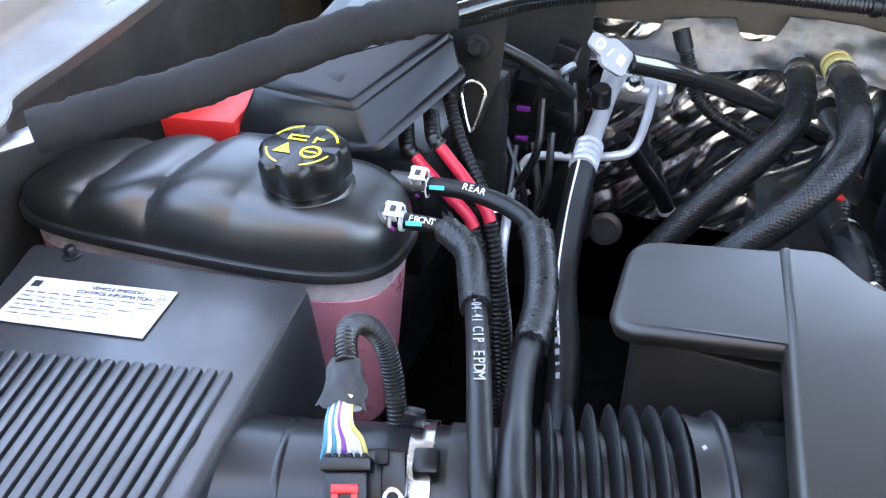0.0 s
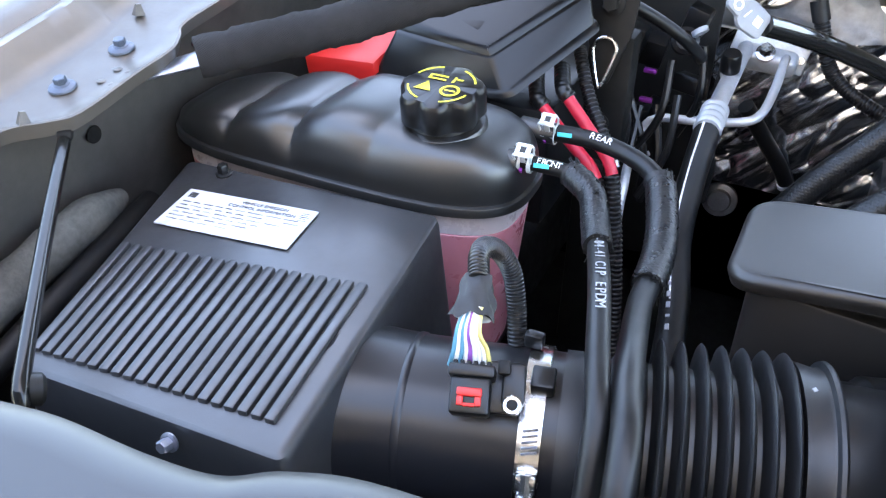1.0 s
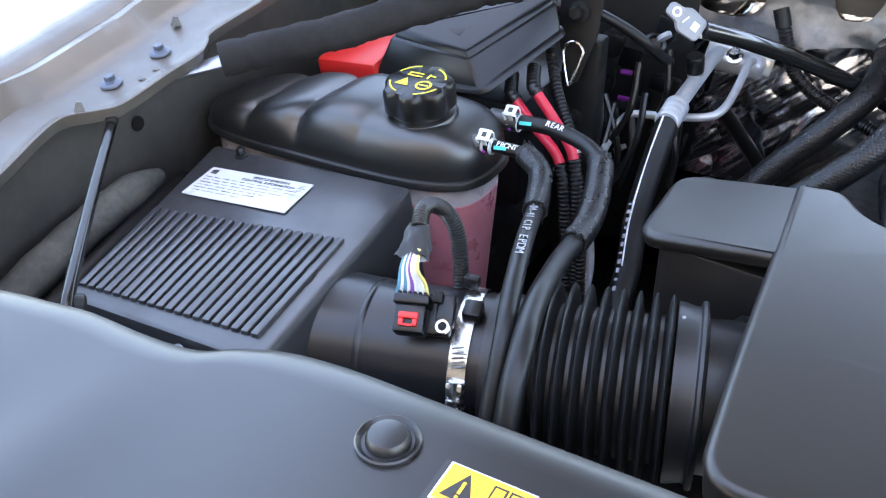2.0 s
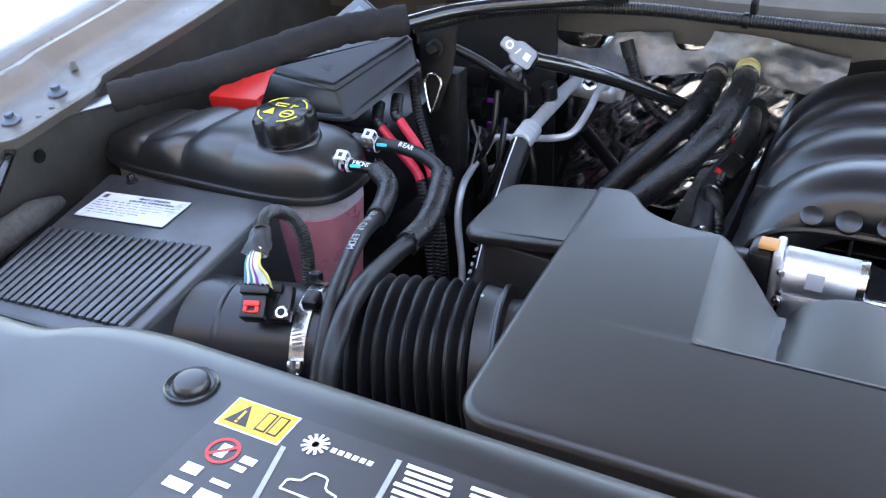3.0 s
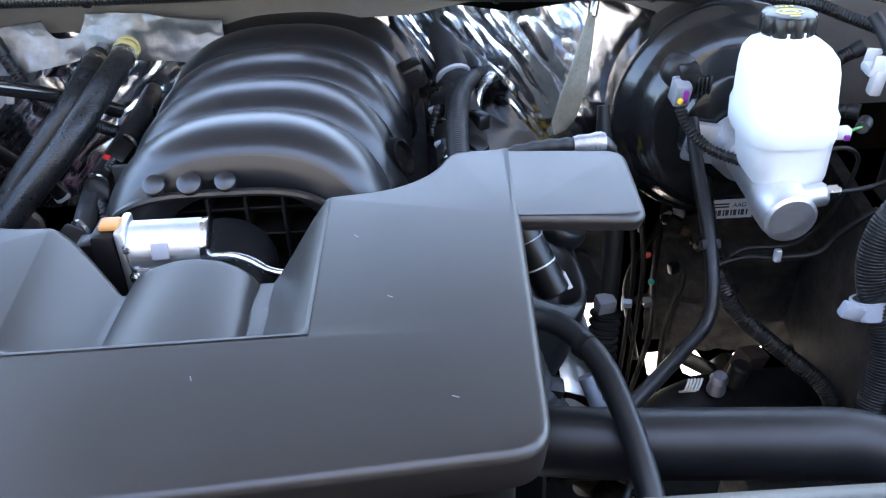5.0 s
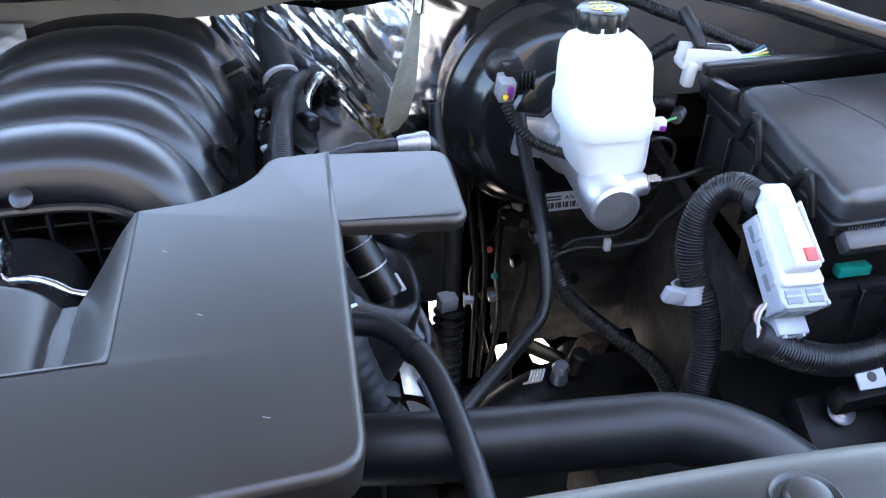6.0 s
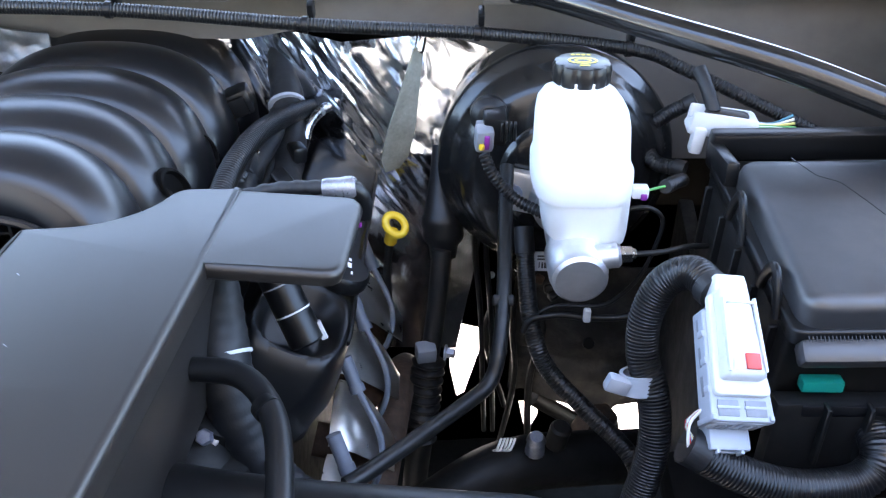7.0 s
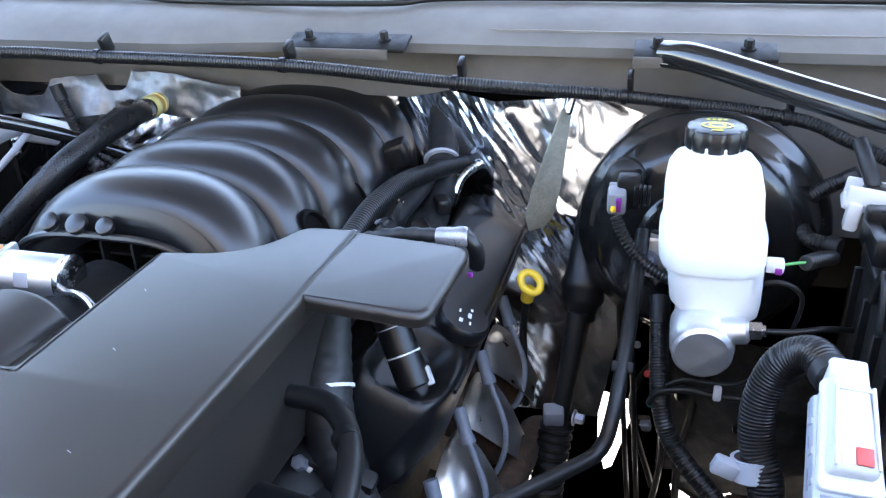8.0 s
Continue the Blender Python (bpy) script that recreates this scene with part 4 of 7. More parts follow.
# ---- air filter box ----
def make_airbox():
    th = thing("air_filter_box", (-0.33, 0.32, 0.95), "dark grey air filter box with ribbed lid and emission label", "air filter box")
    A, B, C, D = V(-0.466, 0.432, 1.0665), V(-0.234, 0.43, 1.078), V(-0.212, 0.194, 1.066), V(-0.405, 0.192, 1.057)

    def P(s, t, h=0.0):
        """Lid place: s from the outer to the inner side, t from back to front."""
        p = (A.lerp(B, s)).lerp(D.lerp(C, s), t)
        return p + N * h
    N = (B - A).cross(A - D).normalized()
    if N.z < 0:
        N = -N
    bm = bmesh.new()
    m = 24
    corners = [(0.0, 0.0), (1.0, 0.0), (1.0, 1.0), (0.0, 1.0)]
    oo = round_outline([(s, t, 0.04) for s, t in corners], n=5)
    rings = []
    for d, h in ((-0.02, -0.12), (0.0, -0.006), (0.006, -0.0015), (0.016, 0.0)):
        q = inset(oo if area(oo) > 0 else oo[::-1], d)
        rings.append([bm.verts.new(P(p.x, p.y, h)) for p in q])
    for a, b in zip(rings, rings[1:]):
        for k in range(len(a)):
            bm.faces.new((a[k], a[(k + 1) % len(a)], b[(k + 1) % len(a)], b[k]))
    bm.faces.new(rings[-1])
    bm.faces.new(rings[0][::-1])
    part("lid", bm, M_AIRBOX, th)
    # raised ribs that run from back to front
    n = 20
    for k in range(n):
        f = k / (n - 1)
        a = V(-0.428, 0.316, 0).lerp(V(-0.246, 0.338, 0), f)
        b = V(-0.402, 0.207, 0).lerp(V(-0.234, 0.214, 0), f)
        a.z, b.z = (1.07 + 0.05 * (q.x + 0.32) + 0.05 * (q.y - 0.36) for q in (a, b))
        mm = frame_at((a + b) / 2 - N * 0.0013, b - a, N)
        part("rib", box(((b - a).length, 0.0064, 0.0085), mm, 0.0011), M_AIRBOX, th)
    # emission label
    lm = frame_at(V(-0.373, 0.3715, 1.0695), (0.11, 0.008, 0.0055), N)
    lab = part("label", box((0.112, 0.048, 0.0012), lm, 0.0003, 1), M_LABEL, th, "silver emission label with small dark print")
    lettering("VEHICLE EMISSION", 0.0048, lm @ pose(0.014, 0.018, 0.0008), M_KPRINT, lab)
    lettering("CONTROL INFORMATION", 0.0048, lm @ pose(0.014, 0.0125, 0.0008), M_KPRINT, lab)
    part("logo_square", decal([lm @ V(x, y, 0.0006) for x, y in ((-0.052, 0.013), (-0.045, 0.013), (-0.045, 0.02), (-0.052, 0.02))]), M_KPRINT, lab, smooth=False)
    rnd = random.Random(4)
    for k in range(6):
        y = 0.007 - k * 0.0046
        x = -0.052
        while x < (0.042 if k < 2 else 0.03 - 0.012 * (k - 2)):
            w = rnd.uniform(0.005, 0.014)
            part("print_bar", decal([lm @ V(a, b, 0.0006) for a, b in ((x, y), (x + w, y), (x + w, y + 0.0014), (x, y + 0.0014))]), M_KPRINT, lab, smooth=False)
            x += w + 0.0025
    for k in range(5):
        part("print_bar", decal([lm @ V(0.045 + a, 0.009 + 0.0022 * k + b, 0.0006) for a, b in ((0, 0), (0.008 - 0.002 * (k % 2), 0), (0.008 - 0.002 * (k % 2), 0.001), (0, 0.001))]), M_KPRINT, lab, smooth=False)
    hexbolt("screw", P(0.18, 0.045, 0.0), N, 0.009, th, M_BLACK)
    hexbolt("screw", P(0.62, 1.02, -0.01), V(0, -1, 0.3), 0.008, th, M_BOLT)
    part("lower_box", box((0.2, 0.23, 0.12), pose(-0.345, 0.33, 0.91), 0.01), M_BLACKD, th)
    part("side_boss", lathe((-0.236, 0.335, 1.035), (1, -0.1, 0), [(0, 0.012), (0.004, 0.012), (0.006, 0.008)], 20), M_AIRBOX, th)
    return th


make_airbox()


# ---- mass air flow sensor with its plug ----
def make_maf():
    th = thing("airflow_sensor", (-0.14, 0.28, 1.06), "black airflow sensor plug with red lock and coloured wires", "sensor")
    m = frame_at((-0.1433, 0.2817, 1.072), (1, 0.3, 0.04), (0.05, -0.62, 0.78)) @ Matrix.Diagonal((0.58, 0.68, 0.72, 1))
    part("base", box((0.06, 0.044, 0.012), m @ pose(0.016, 0.004, -0.004), 0.003), M_BLACK, th)
    part("plug_body", box((0.038, 0.03, 0.022), m @ pose(0, -0.008, 0.012), 0.003), M_BLACK, th)
    part("plug_rim", box((0.044, 0.01, 0.026), m @ pose(0, 0.012, 0.013), 0.002), M_BLACK, th)
    for k in range(6):
        part("wire_seal", box((0.0045, 0.004, 0.006), m @ pose(-0.016 + k * 0.0064, 0.018, 0.021), 0.001, 1), M_BLACKD, th)
    part("lock", box((0.024, 0.007, 0.006), m @ pose(0.0, -0.006, 0.0245), 0.0015), M_RED, th, "bright red locking tab")
    for d in (-0.0085, 0.0085):
        part("lock_leg", box((0.006, 0.008, 0.006), m @ pose(d, -0.013, 0.0235), 0.001), M_RED, th)
    part("lock_bridge", box((0.012, 0.003, 0.005), m @ pose(0, -0.016, 0.0235), 0.001), M_RED, th)
    part("housing", box((0.022, 0.034, 0.014), m @ pose(0.04, 0.006, 0.006), 0.003), M_BLACK, th)
    part("housing_ridge", box((0.012, 0.012, 0.008), m @ pose(0.03, 0.018, 0.014), 0.002), M_DARK, th)
    part("eyelet", lathe(m @ V(0.04, -0.012, 0.013), m.to_3x3() @ V(0, 0, 1), [(0, 0.0055), (0.002, 0.0055), (0.0025, 0.0048), (0.0022, 0.0032), (0.0012, 0.003)], 24), M_STEEL, th)
    part("screw", lathe(m @ V(0.04, -0.012, 0.013), m.to_3x3() @ V(0, 0, 1), [(0, 0.003), (0.0015, 0.003), (0.002, 0.002)], 14), M_DARK, th)
    return th


make_maf()


def make_maf_loom():
    th = thing("sensor_harness", (-0.14, 0.33, 1.07), "black corrugated conduit with tape and bare coloured wires", "wiring harness")
    for k, mm in enumerate([M_WIREB, M_WIREW, M_WIREB, M_WIREW, M_WIREP, M_WIREW, M_WIREW, M_WIREW, M_WIREY]):
        x = -0.159 + k * 0.0027
        part("wire", tube([(x, 0.2835 + 0.001 * k, 1.083), (x * 0.75 - 0.15 * 0.25, 0.2845 + 0.001 * k, 1.095), (-0.150 + (k - 4) * 0.0016, 0.2885, 1.108), (-0.1505 + (k - 4) * 0.001, 0.297, 1.119)], 0.00135, 8, 0.004), mm, th)

    def tape(u, v):
        a = 2 * math.pi * u
        p = V(-0.1505, 0.2935, 1.113).lerp(V(-0.155, 0.313, 1.1275), v)
        rag = (1 - v) ** 2 * (0.0016 * math.sin(3 * a + 1) + 0.0012 * math.sin(7 * a))
        r = 0.0066 + 0.0044 * (1 - v) + 0.0009 * math.sin(3 * a + 6 * v) + 0.0006 * math.sin(7 * a - 9 * v)
        side = V(0.97, 0.22, 0.05)
        up = V(-0.1, -0.6, 0.79)
        return p + side * (math.cos(a) * r * 1.15) + up * (math.sin(a) * r * 0.5) + V(0.0, -0.6, -0.8) * rag
    part("tape", grid(32, 10, tape, closed_u=True), M_TAPE, th, "torn black tape end")
    part("tape_lining", grid(24, 1, lambda u, v: V(-0.1505 + math.cos(2 * math.pi * u) * (0.0105 - 0.008 * v), 0.2935 + 0.002 * math.cos(2 * math.pi * u) + 0.003 * v, 1.113 + math.sin(2 * math.pi * u) * (0.0035 - 0.002 * v)), closed_u=True), M_GREYP, th)
    part("conduit", loom([(-0.1545, 0.311, 1.126), (-0.161, 0.326, 1.130), (-0.164, 0.342, 1.126), (-0.160, 0.355, 1.116), (-0.153, 0.36, 1.1), (-0.147, 0.356, 1.08), (-0.142, 0.348, 1.062), (-0.139, 0.344, 1.05)], 0.0064, 0.0024, 0.0007), M_LOOM, th)
    part("clip", box((0.012, 0.008, 0.01), pose(-0.128, 0.34, 1.07), 0.002), M_BLACK, th)
    return th


make_maf_loom()


# ---- reservoir hoses with spring clamps ----
def make_hose(name, pts, r0, r1, label, extra):
    """r0 at the tank, r1 past the braided sleeve."""
    th = thing(name, pts[0], label, "hose")
    part("hose", tube(pts, lambda s: r0 + (r1 - r0) * max(0.0, min(1.0, (s - 0.08) / 0.08)), 20, 0.006), M_RUBBER, th)
    for kind, a in extra:
        if kind == "sleeve":
            part("sleeve", tube(a, lambda s: r1 + 0.0021 + 0.0004 * math.sin(s * 700), 20, 0.003), M_BRAID, th, "black braided sleeve with frayed ends")
            tagged(part("braid", braid(a, r1 + 0.0029, 11, 0.034), M_YARN, th), kind="stuff")
            for q0, q1 in ((a[0], a[1]), (a[-1], a[-2])):
                d = (V(*q0) - V(*q1)).normalized()
                fr = random.Random(6)
                for k in range(12):
                    e = V(fr.uniform(-1, 1), fr.uniform(-1, 1), fr.uniform(-1, 1))
                    e = (e - d * e.dot(d)).normalized()
                    p = V(*q0) + e * (r1 + 0.002)
                    part("frayed_thread", tube([p - d * 0.003, p + d * 0.003 + e * 0.0006, p + d * fr.uniform(0.005, 0.008) + e * fr.uniform(0.001, 0.004)], 0.0004, 4, 0.003), M_BLACKD, th)
        elif kind == "tape":
            part("tape", tube(a, lambda s: r1 + 0.0026 + 0.0005 * math.sin(s * 900 + 1), 14, 0.002), M_TAPE, th)
        elif kind == "clamp":
            p, d = a
            m = frame_at(p, d, (0.1, -0.5, 0.85))
            for sx in (-0.0042, 0.0042):
                part("clamp_band", lathe(m @ V(sx, 0, 0), d, [(-0.0016, r0 + 0.0004), (-0.0016, r0 + 0.0016), (0.0016, r0 + 0.0016), (0.0016, r0 + 0.0004)], 24, caps=False), M_CLAMP, th, "grey-white coated spring clamp")
            z0, z1 = r0 + 0.001, r0 + 0.011
            for sy in (-0.0045, 0.0045):
                lp = [m @ V(x, sy, z) for x, z in ((-0.006, z0), (-0.006, z1), (0.006, z1), (0.006, z0))]
                part("clamp_ear", tube(lp, 0.0009, 6, 0.002), M_CLAMP, th)
            part("clamp_bridge", box((0.012, 0.012, 0.0016), m @ pose(0, 0, z1), 0.0006), M_CLAMP, th)
            # solid black plate paints the ear's dark opening
            part("ear_hole", box((0.0045, 0.005, 0.0004), m @ pose(0, 0, z1 + 0.001), 0.0001, 1), M_KPRINT, th)
            part("ear_bar", box((0.004, 0.011, 0.0016), m @ pose(0.0, -0.004, (z0 + z1) / 2, 90), 0.0004), M_CLAMP, th)
            part("paint_mark", box((0.012, 0.0035, 0.0012), m @ pose(0.014, -0.0035, r0 - 0.0006, 30, 0, 6), 0.0005), M_CYAN, th)
            part("violet_mark", box((0.003, 0.003, 0.004), m @ pose(-0.002, -r0 - 0.001, -0.001), 0.0008), M_PURPLE, th)
    return th


def hose_print(text, size, pts, s0, r, parent, mat, facing=(0.15, -0.7, 0.7)):
    """Letters one by one down a hose."""
    path, _ = resample(smooth_path([V(*p) for p in pts], 10), 0.0005)
    i = int(s0 / 0.0005)
    for ch in text:
        i += int(size * 0.34 / 0.0005)
        if ch != " " and i + 1 < len(path):
            d = (path[min(len(path) - 1, i + 6)] - path[max(0, i - 6)]).normalized()
            n = V(*facing)
            n = (n - d * n.dot(d)).normalized()
            lettering(ch, size, frame_at(path[i] + n * (r + 0.0004), d, n), mat, parent)
        i += int(size * 0.34 / 0.0005)


rear_pts = [(-0.213, 0.562, 1.092), (-0.165, 0.563, 1.093), (-0.125, 0.552, 1.09), (-0.1, 0.53, 1.084), (-0.088, 0.49, 1.076), (-0.082, 0.455, 1.071), (-0.08, 0.42, 1.072), (-0.078, 0.39, 1.076), (-0.068, 0.33, 1.088), (-0.062, 0.30, 1.09), (-0.054, 0.27, 1.089), (-0.048, 0.24, 1.07), (-0.043, 0.215, 1.02), (-0.04, 0.2, 0.95)]
h = make_hose("coolant_hose", rear_pts, 0.0072, 0.0084, "black rubber coolant hose printed REAR, braided sleeve", [
    ("clamp", (V(-0.2, 0.562, 1.092), V(1, 0, 0))), ("sleeve", rear_pts[3:7]), ("tape", [(-0.104, 0.536, 1.086), (-0.098, 0.525, 1.083), (-0.093, 0.511, 1.08)])])
hose_print("REAR", 0.0078, rear_pts, 0.047, 0.0072, h, M_WPRINT, (0.1, -0.6, 0.8))
front_pts = [(-0.215, 0.505, 1.092), (-0.19, 0.508, 1.092), (-0.162, 0.508, 1.09), (-0.142, 0.492, 1.086), (-0.13, 0.463, 1.082), (-0.1185, 0.43, 1.086), (-0.1, 0.37, 1.098), (-0.082, 0.31, 1.094), (-0.072, 0.28, 1.086), (-0.067, 0.258, 1.066), (-0.063, 0.235, 1.03), (-0.06, 0.21, 0.96)]
h = make_hose("coolant_hose", front_pts, 0.006, 0.0071, "black rubber coolant hose printed FRONT, braided sleeve", [
    ("clamp", (V(-0.2, 0.5065, 1.092), V(1, 0.05, -0.0))), ("sleeve", front_pts[2:6]), ("tape", [(-0.166, 0.509, 1.0905), (-0.155, 0.505, 1.089), (-0.146, 0.497, 1.0872)])])
hose_print("FRONT", 0.0068, front_pts, 0.024, 0.006, h, M_WPRINT, (0.1, -0.6, 0.8))
hose_print("5-1401-04-41 C1P EPDM", 0.0092, front_pts, 0.112, 0.0071, h, M_WPRINT2, (0.1, -0.45, 0.9))


# ---- battery with its cover ----
def make_battery():
    th = thing("battery", (-0.33, 0.68, 0.95), "black covered battery with a bright red end", "battery")
    part("red_end", box((0.078, 0.1, 0.112), pose(-0.418, 0.652, 1.053, 7, -4, 0), 0.006), M_RED, th, "bright red insulating end cover")
    part("case", box((0.16, 0.24, 0.12), pose(-0.30, 0.74, 1.02), 0.006), M_BLACK, th)
    return th


make_battery()


def make_fuse_cover():
    th = thing("battery_fuse_cover", (-0.28, 0.66, 1.12), "satin black battery fuse block cover with stepped lid", "fuse cover")
    B = [V(-0.388, 0.602, 1.09), V(-0.255, 0.6, 1.1), V(-0.203, 0.678, 1.145), V(-0.36, 0.78, 1.15)]
    T = [V(-0.364, 0.608, 1.141), V(-0.277, 0.606, 1.131), V(-0.212, 0.682, 1.176), V(-0.335, 0.775, 1.195)]

    def P(s, t, f):
        b = B[0].lerp(B[1], s).lerp(B[3].lerp(B[2], s), t)
        return b.lerp(T[0].lerp(T[1], s).lerp(T[3].lerp(T[2], s), t), f)
    base = round_outline([(0, 0, 0.05), (1, 0, 0.05), (1, 1, 0.05), (0, 1, 0.05)], n=4)
    base = base if area(base) > 0 else base[::-1]

    def shell(levels, base=base):
        bm = bmesh.new()
        rings = [[bm.verts.new(P(p.x, p.y, f)) for p in inset(base, d)] for d, f in levels]
        for a, b in zip(rings, rings[1:]):
            for k in range(len(a)):
                bm.faces.new((a[k], a[(k + 1) % len(a)], b[(k + 1) % len(a)], b[k]))
        bm.faces.new(rings[-1])
        bm.faces.new(rings[0][::-1])
        return bm
    part("skirt", shell([(-0.03, -0.1), (-0.03, 0.0), (-0.02, 0.05), (0.0, 0.06), (0.0, 0.8), (0.01, 0.83)]), M_BLACK, th)
    part("lid", shell([(0.03, 0.82), (0.03, 0.95), (0.045, 0.985), (0.065, 1.0)]), M_BLACK, th)
    part("lid_step", shell([(0.0, 0.99), (0.0, 1.04), (0.02, 1.06)], [V(0.18, 0.16), V(0.72, 0.16), V(0.72, 0.86), V(0.18, 0.86)]), M_BLACK, th)
    mm = frame_at(P(0.42, 0.45, 1.062), T[1] - T[0], (T[1] - T[0]).cross(T[3] - T[0]))
    for dx, dy in ((-0.018, 0.012), (0.012, 0.014), (-0.002, -0.014)):
        part("symbol", box((0.014, 0.01, 0.0012), mm @ pose(dx, dy, 0.0006), 0.0004, 1), M_GPRINT, th)
    return th


make_fuse_cover()

for q in (V(0, 0, 0), V(0.02, 0.010, 0.008)):
    pts = [V(-0.247, 0.655, 1.098) + q, V(-0.237, 0.632, 1.087) + q, V(-0.205, 0.62, 1.062) + q * 0.9, V(-0.178, 0.61, 1.045) + q * 0.7, V(-0.168, 0.605, 1.034) + q * 0.6]
    cb = thing("battery_cable", pts[0], "red battery cable with black heat-shrink end", "cable", "battery cables")
    part("jacket", tube(pts, 0.0055, 14), M_REDC, cb)
    part("heat_shrink", loom([pts[0], pts[1], pts[1].lerp(pts[2], 0.25)], 0.0074, 0.004, 0.0006), M_LOOM, cb)
    part("lower_conduit", loom([pts[4], V(-0.158, 0.597, 1.0) + q * 0.5, V(-0.148, 0.585, 0.93) + q * 0.4, V(-0.136, 0.57, 0.85) + q * 0.4], 0.0068), M_LOOM, cb)
lo = thing("wiring_conduit", (-0.19, 0.7, 1.1), "black corrugated wiring conduit", "conduit", "conduits")
part("conduit", loom([(-0.225, 0.70, 1.12), (-0.2, 0.665, 1.085), (-0.165, 0.63, 1.045), (-0.145, 0.605, 0.99), (-0.128, 0.58, 0.9), (-0.125, 0.56, 0.8)], 0.0062), M_LOOM, lo)
part("tie", lathe((-0.163, 0.628, 1.042), (0.4, -0.4, -0.7), [(0, 0.0078), (0.006, 0.0078)], 14), M_STEEL, lo)


def make_bracket():
    th = thing("cowl_hanger", (-0.2, 0.72, 1.1), "black steel hanger plate with bolt and teardrop slot", "bracket")
    m = frame_at((-0.2, 0.715, 1.14), (1, 0.05, 0), (0.0, 0.25, 1))
    o = round_outline([(-0.024, 0.045, 0.006), (0.024, 0.045, 0.006), (0.022, -0.01, 0.01), (0.006, -0.062, 0.008), (-0.006, -0.062, 0.008), (-0.022, -0.01, 0.01)])
    b = slab(o, -0.003, 0.0, 0.001, 2)
    bmesh.ops.transform(b, matrix=m @ pose(0, 0, 0, 90), verts=b.verts)
    part("plate", b, M_DARK, th)
    loop = [m @ V(math.sin(a) * (0.011 if math.cos(a) > 0 else 0.011 * (1 + 0.6 * math.cos(a))), -0.006, -0.03 + (math.cos(a) * 0.012 if math.cos(a) > 0 else math.cos(a) * 0.034)) for a in [2 * math.pi * k / 20 for k in range(21)]]
    loop = [V(p.x, p.y, p.z) for p in loop]
    part("slot_rim", sweep(loop, 0.0016, 8), M_STEEL, th, "bright bare rim of the slot")
    hexbolt("bolt", m @ V(0, -0.004, 0.012), m.to_3x3() @ V(0, -1, 0), 0.015, th, M_DARK)
    return th


make_bracket()

# foam-sleeved brace over the tank
sl = thing("sleeved_brace", (-0.35, 0.58, 1.15), "diagonal brace rod in a dark woven felt sleeve", "brace")
sp = [(-0.458, 0.452, 1.148), (-0.42, 0.487, 1.155), (-0.365, 0.537, 1.166), (-0.315, 0.58, 1.181), (-0.265, 0.622, 1.194), (-0.211, 0.668, 1.198)]
wr = random.Random(3)
wk = [wr.uniform(-1, 1) for _ in range(200)]
path, _ = resample(smooth_path(sp, 12), 0.004)
part("sleeve", sweep(path, lambda s: 0.0168 + 0.0009 * math.sin(s * 210) * math.sin(s * 57) + 0.0008 * wk[int(s * 250) % 200], 22), M_CLOTH, sl)
part("flat_end", sweep(resample([V(-0.448, 0.465, 1.148), V(-0.47, 0.443, 1.143), V(-0.497, 0.415, 1.137)], 0.006)[0], lambda s: 0.0145 - 0.09 * s, 14, flat=0.4), M_BOLT, sl, "bare flattened steel end")
part("rod", tube([(-0.215, 0.665, 1.193), (-0.15, 0.72, 1.203), (0.0, 0.81, 1.208)], 0.0085, 14), M_RODBLACK, sl)


# ---- long harness under the cowl ----
hn = thing("cowl_harness", (0.4, 0.86, 1.16), "long black corrugated wiring harness tied below the cowl", "wiring harness")
hp = [(-0.21, 0.68, 1.186), (-0.13, 0.75, 1.194), (0.0, 0.815, 1.192), (0.13, 0.84, 1.184), (0.37, 0.846, 1.179), (0.575, 0.85, 1.164), (0.76, 0.879, 1.147), (0.93, 0.879, 1.131), (0.99, 0.86, 1.115), (1.06, 0.83, 1.09), (1.14, 0.8, 1.06)]
part("conduit", loom(hp, 0.0076, 0.0036, 0.0008), M_LOOM, hn)
for x, y, z in ((0.13, 0.84, 1.184), (0.37, 0.846, 1.179), (0.575, 0.85, 1.164), (0.76, 0.879, 1.147), (0.93, 0.879, 1.131)):
    part("cable_tie", lathe((x - 0.004, y, z), (1, 0, -0.05), [(0, 0.0092), (0.006, 0.0092)], 16), M_BLACK, hn)
    part("tie_clip", box((0.007, 0.02, 0.024), pose(x + 0.004, y + 0.014, z + 0.012, 20), 0.002), M_BLACK, hn)

rb = thing("cowl_brace", (1.0, 0.8, 1.18), "gloss black tubular brace from cowl to fender", "brace")
part("rod", tube([(0.80, 0.90, 1.19), (0.835, 0.87, 1.193), (0.93, 0.82, 1.178), (1.06, 0.75, 1.158), (1.17, 0.70, 1.13), (1.3, 0.62, 1.11)], 0.0155, 20), M_RODBLACK, rb)
part("end_flange", box((0.06, 0.045, 0.006), frame_at((0.80, 0.905, 1.186), (1, -0.5, 0), (0, -0.2, 1)), 0.002), M_RODBLACK, rb)
hexbolt("flange_bolt", (0.79, 0.91, 1.189), (0, -0.2, 1), 0.011, rb, M_DARK)


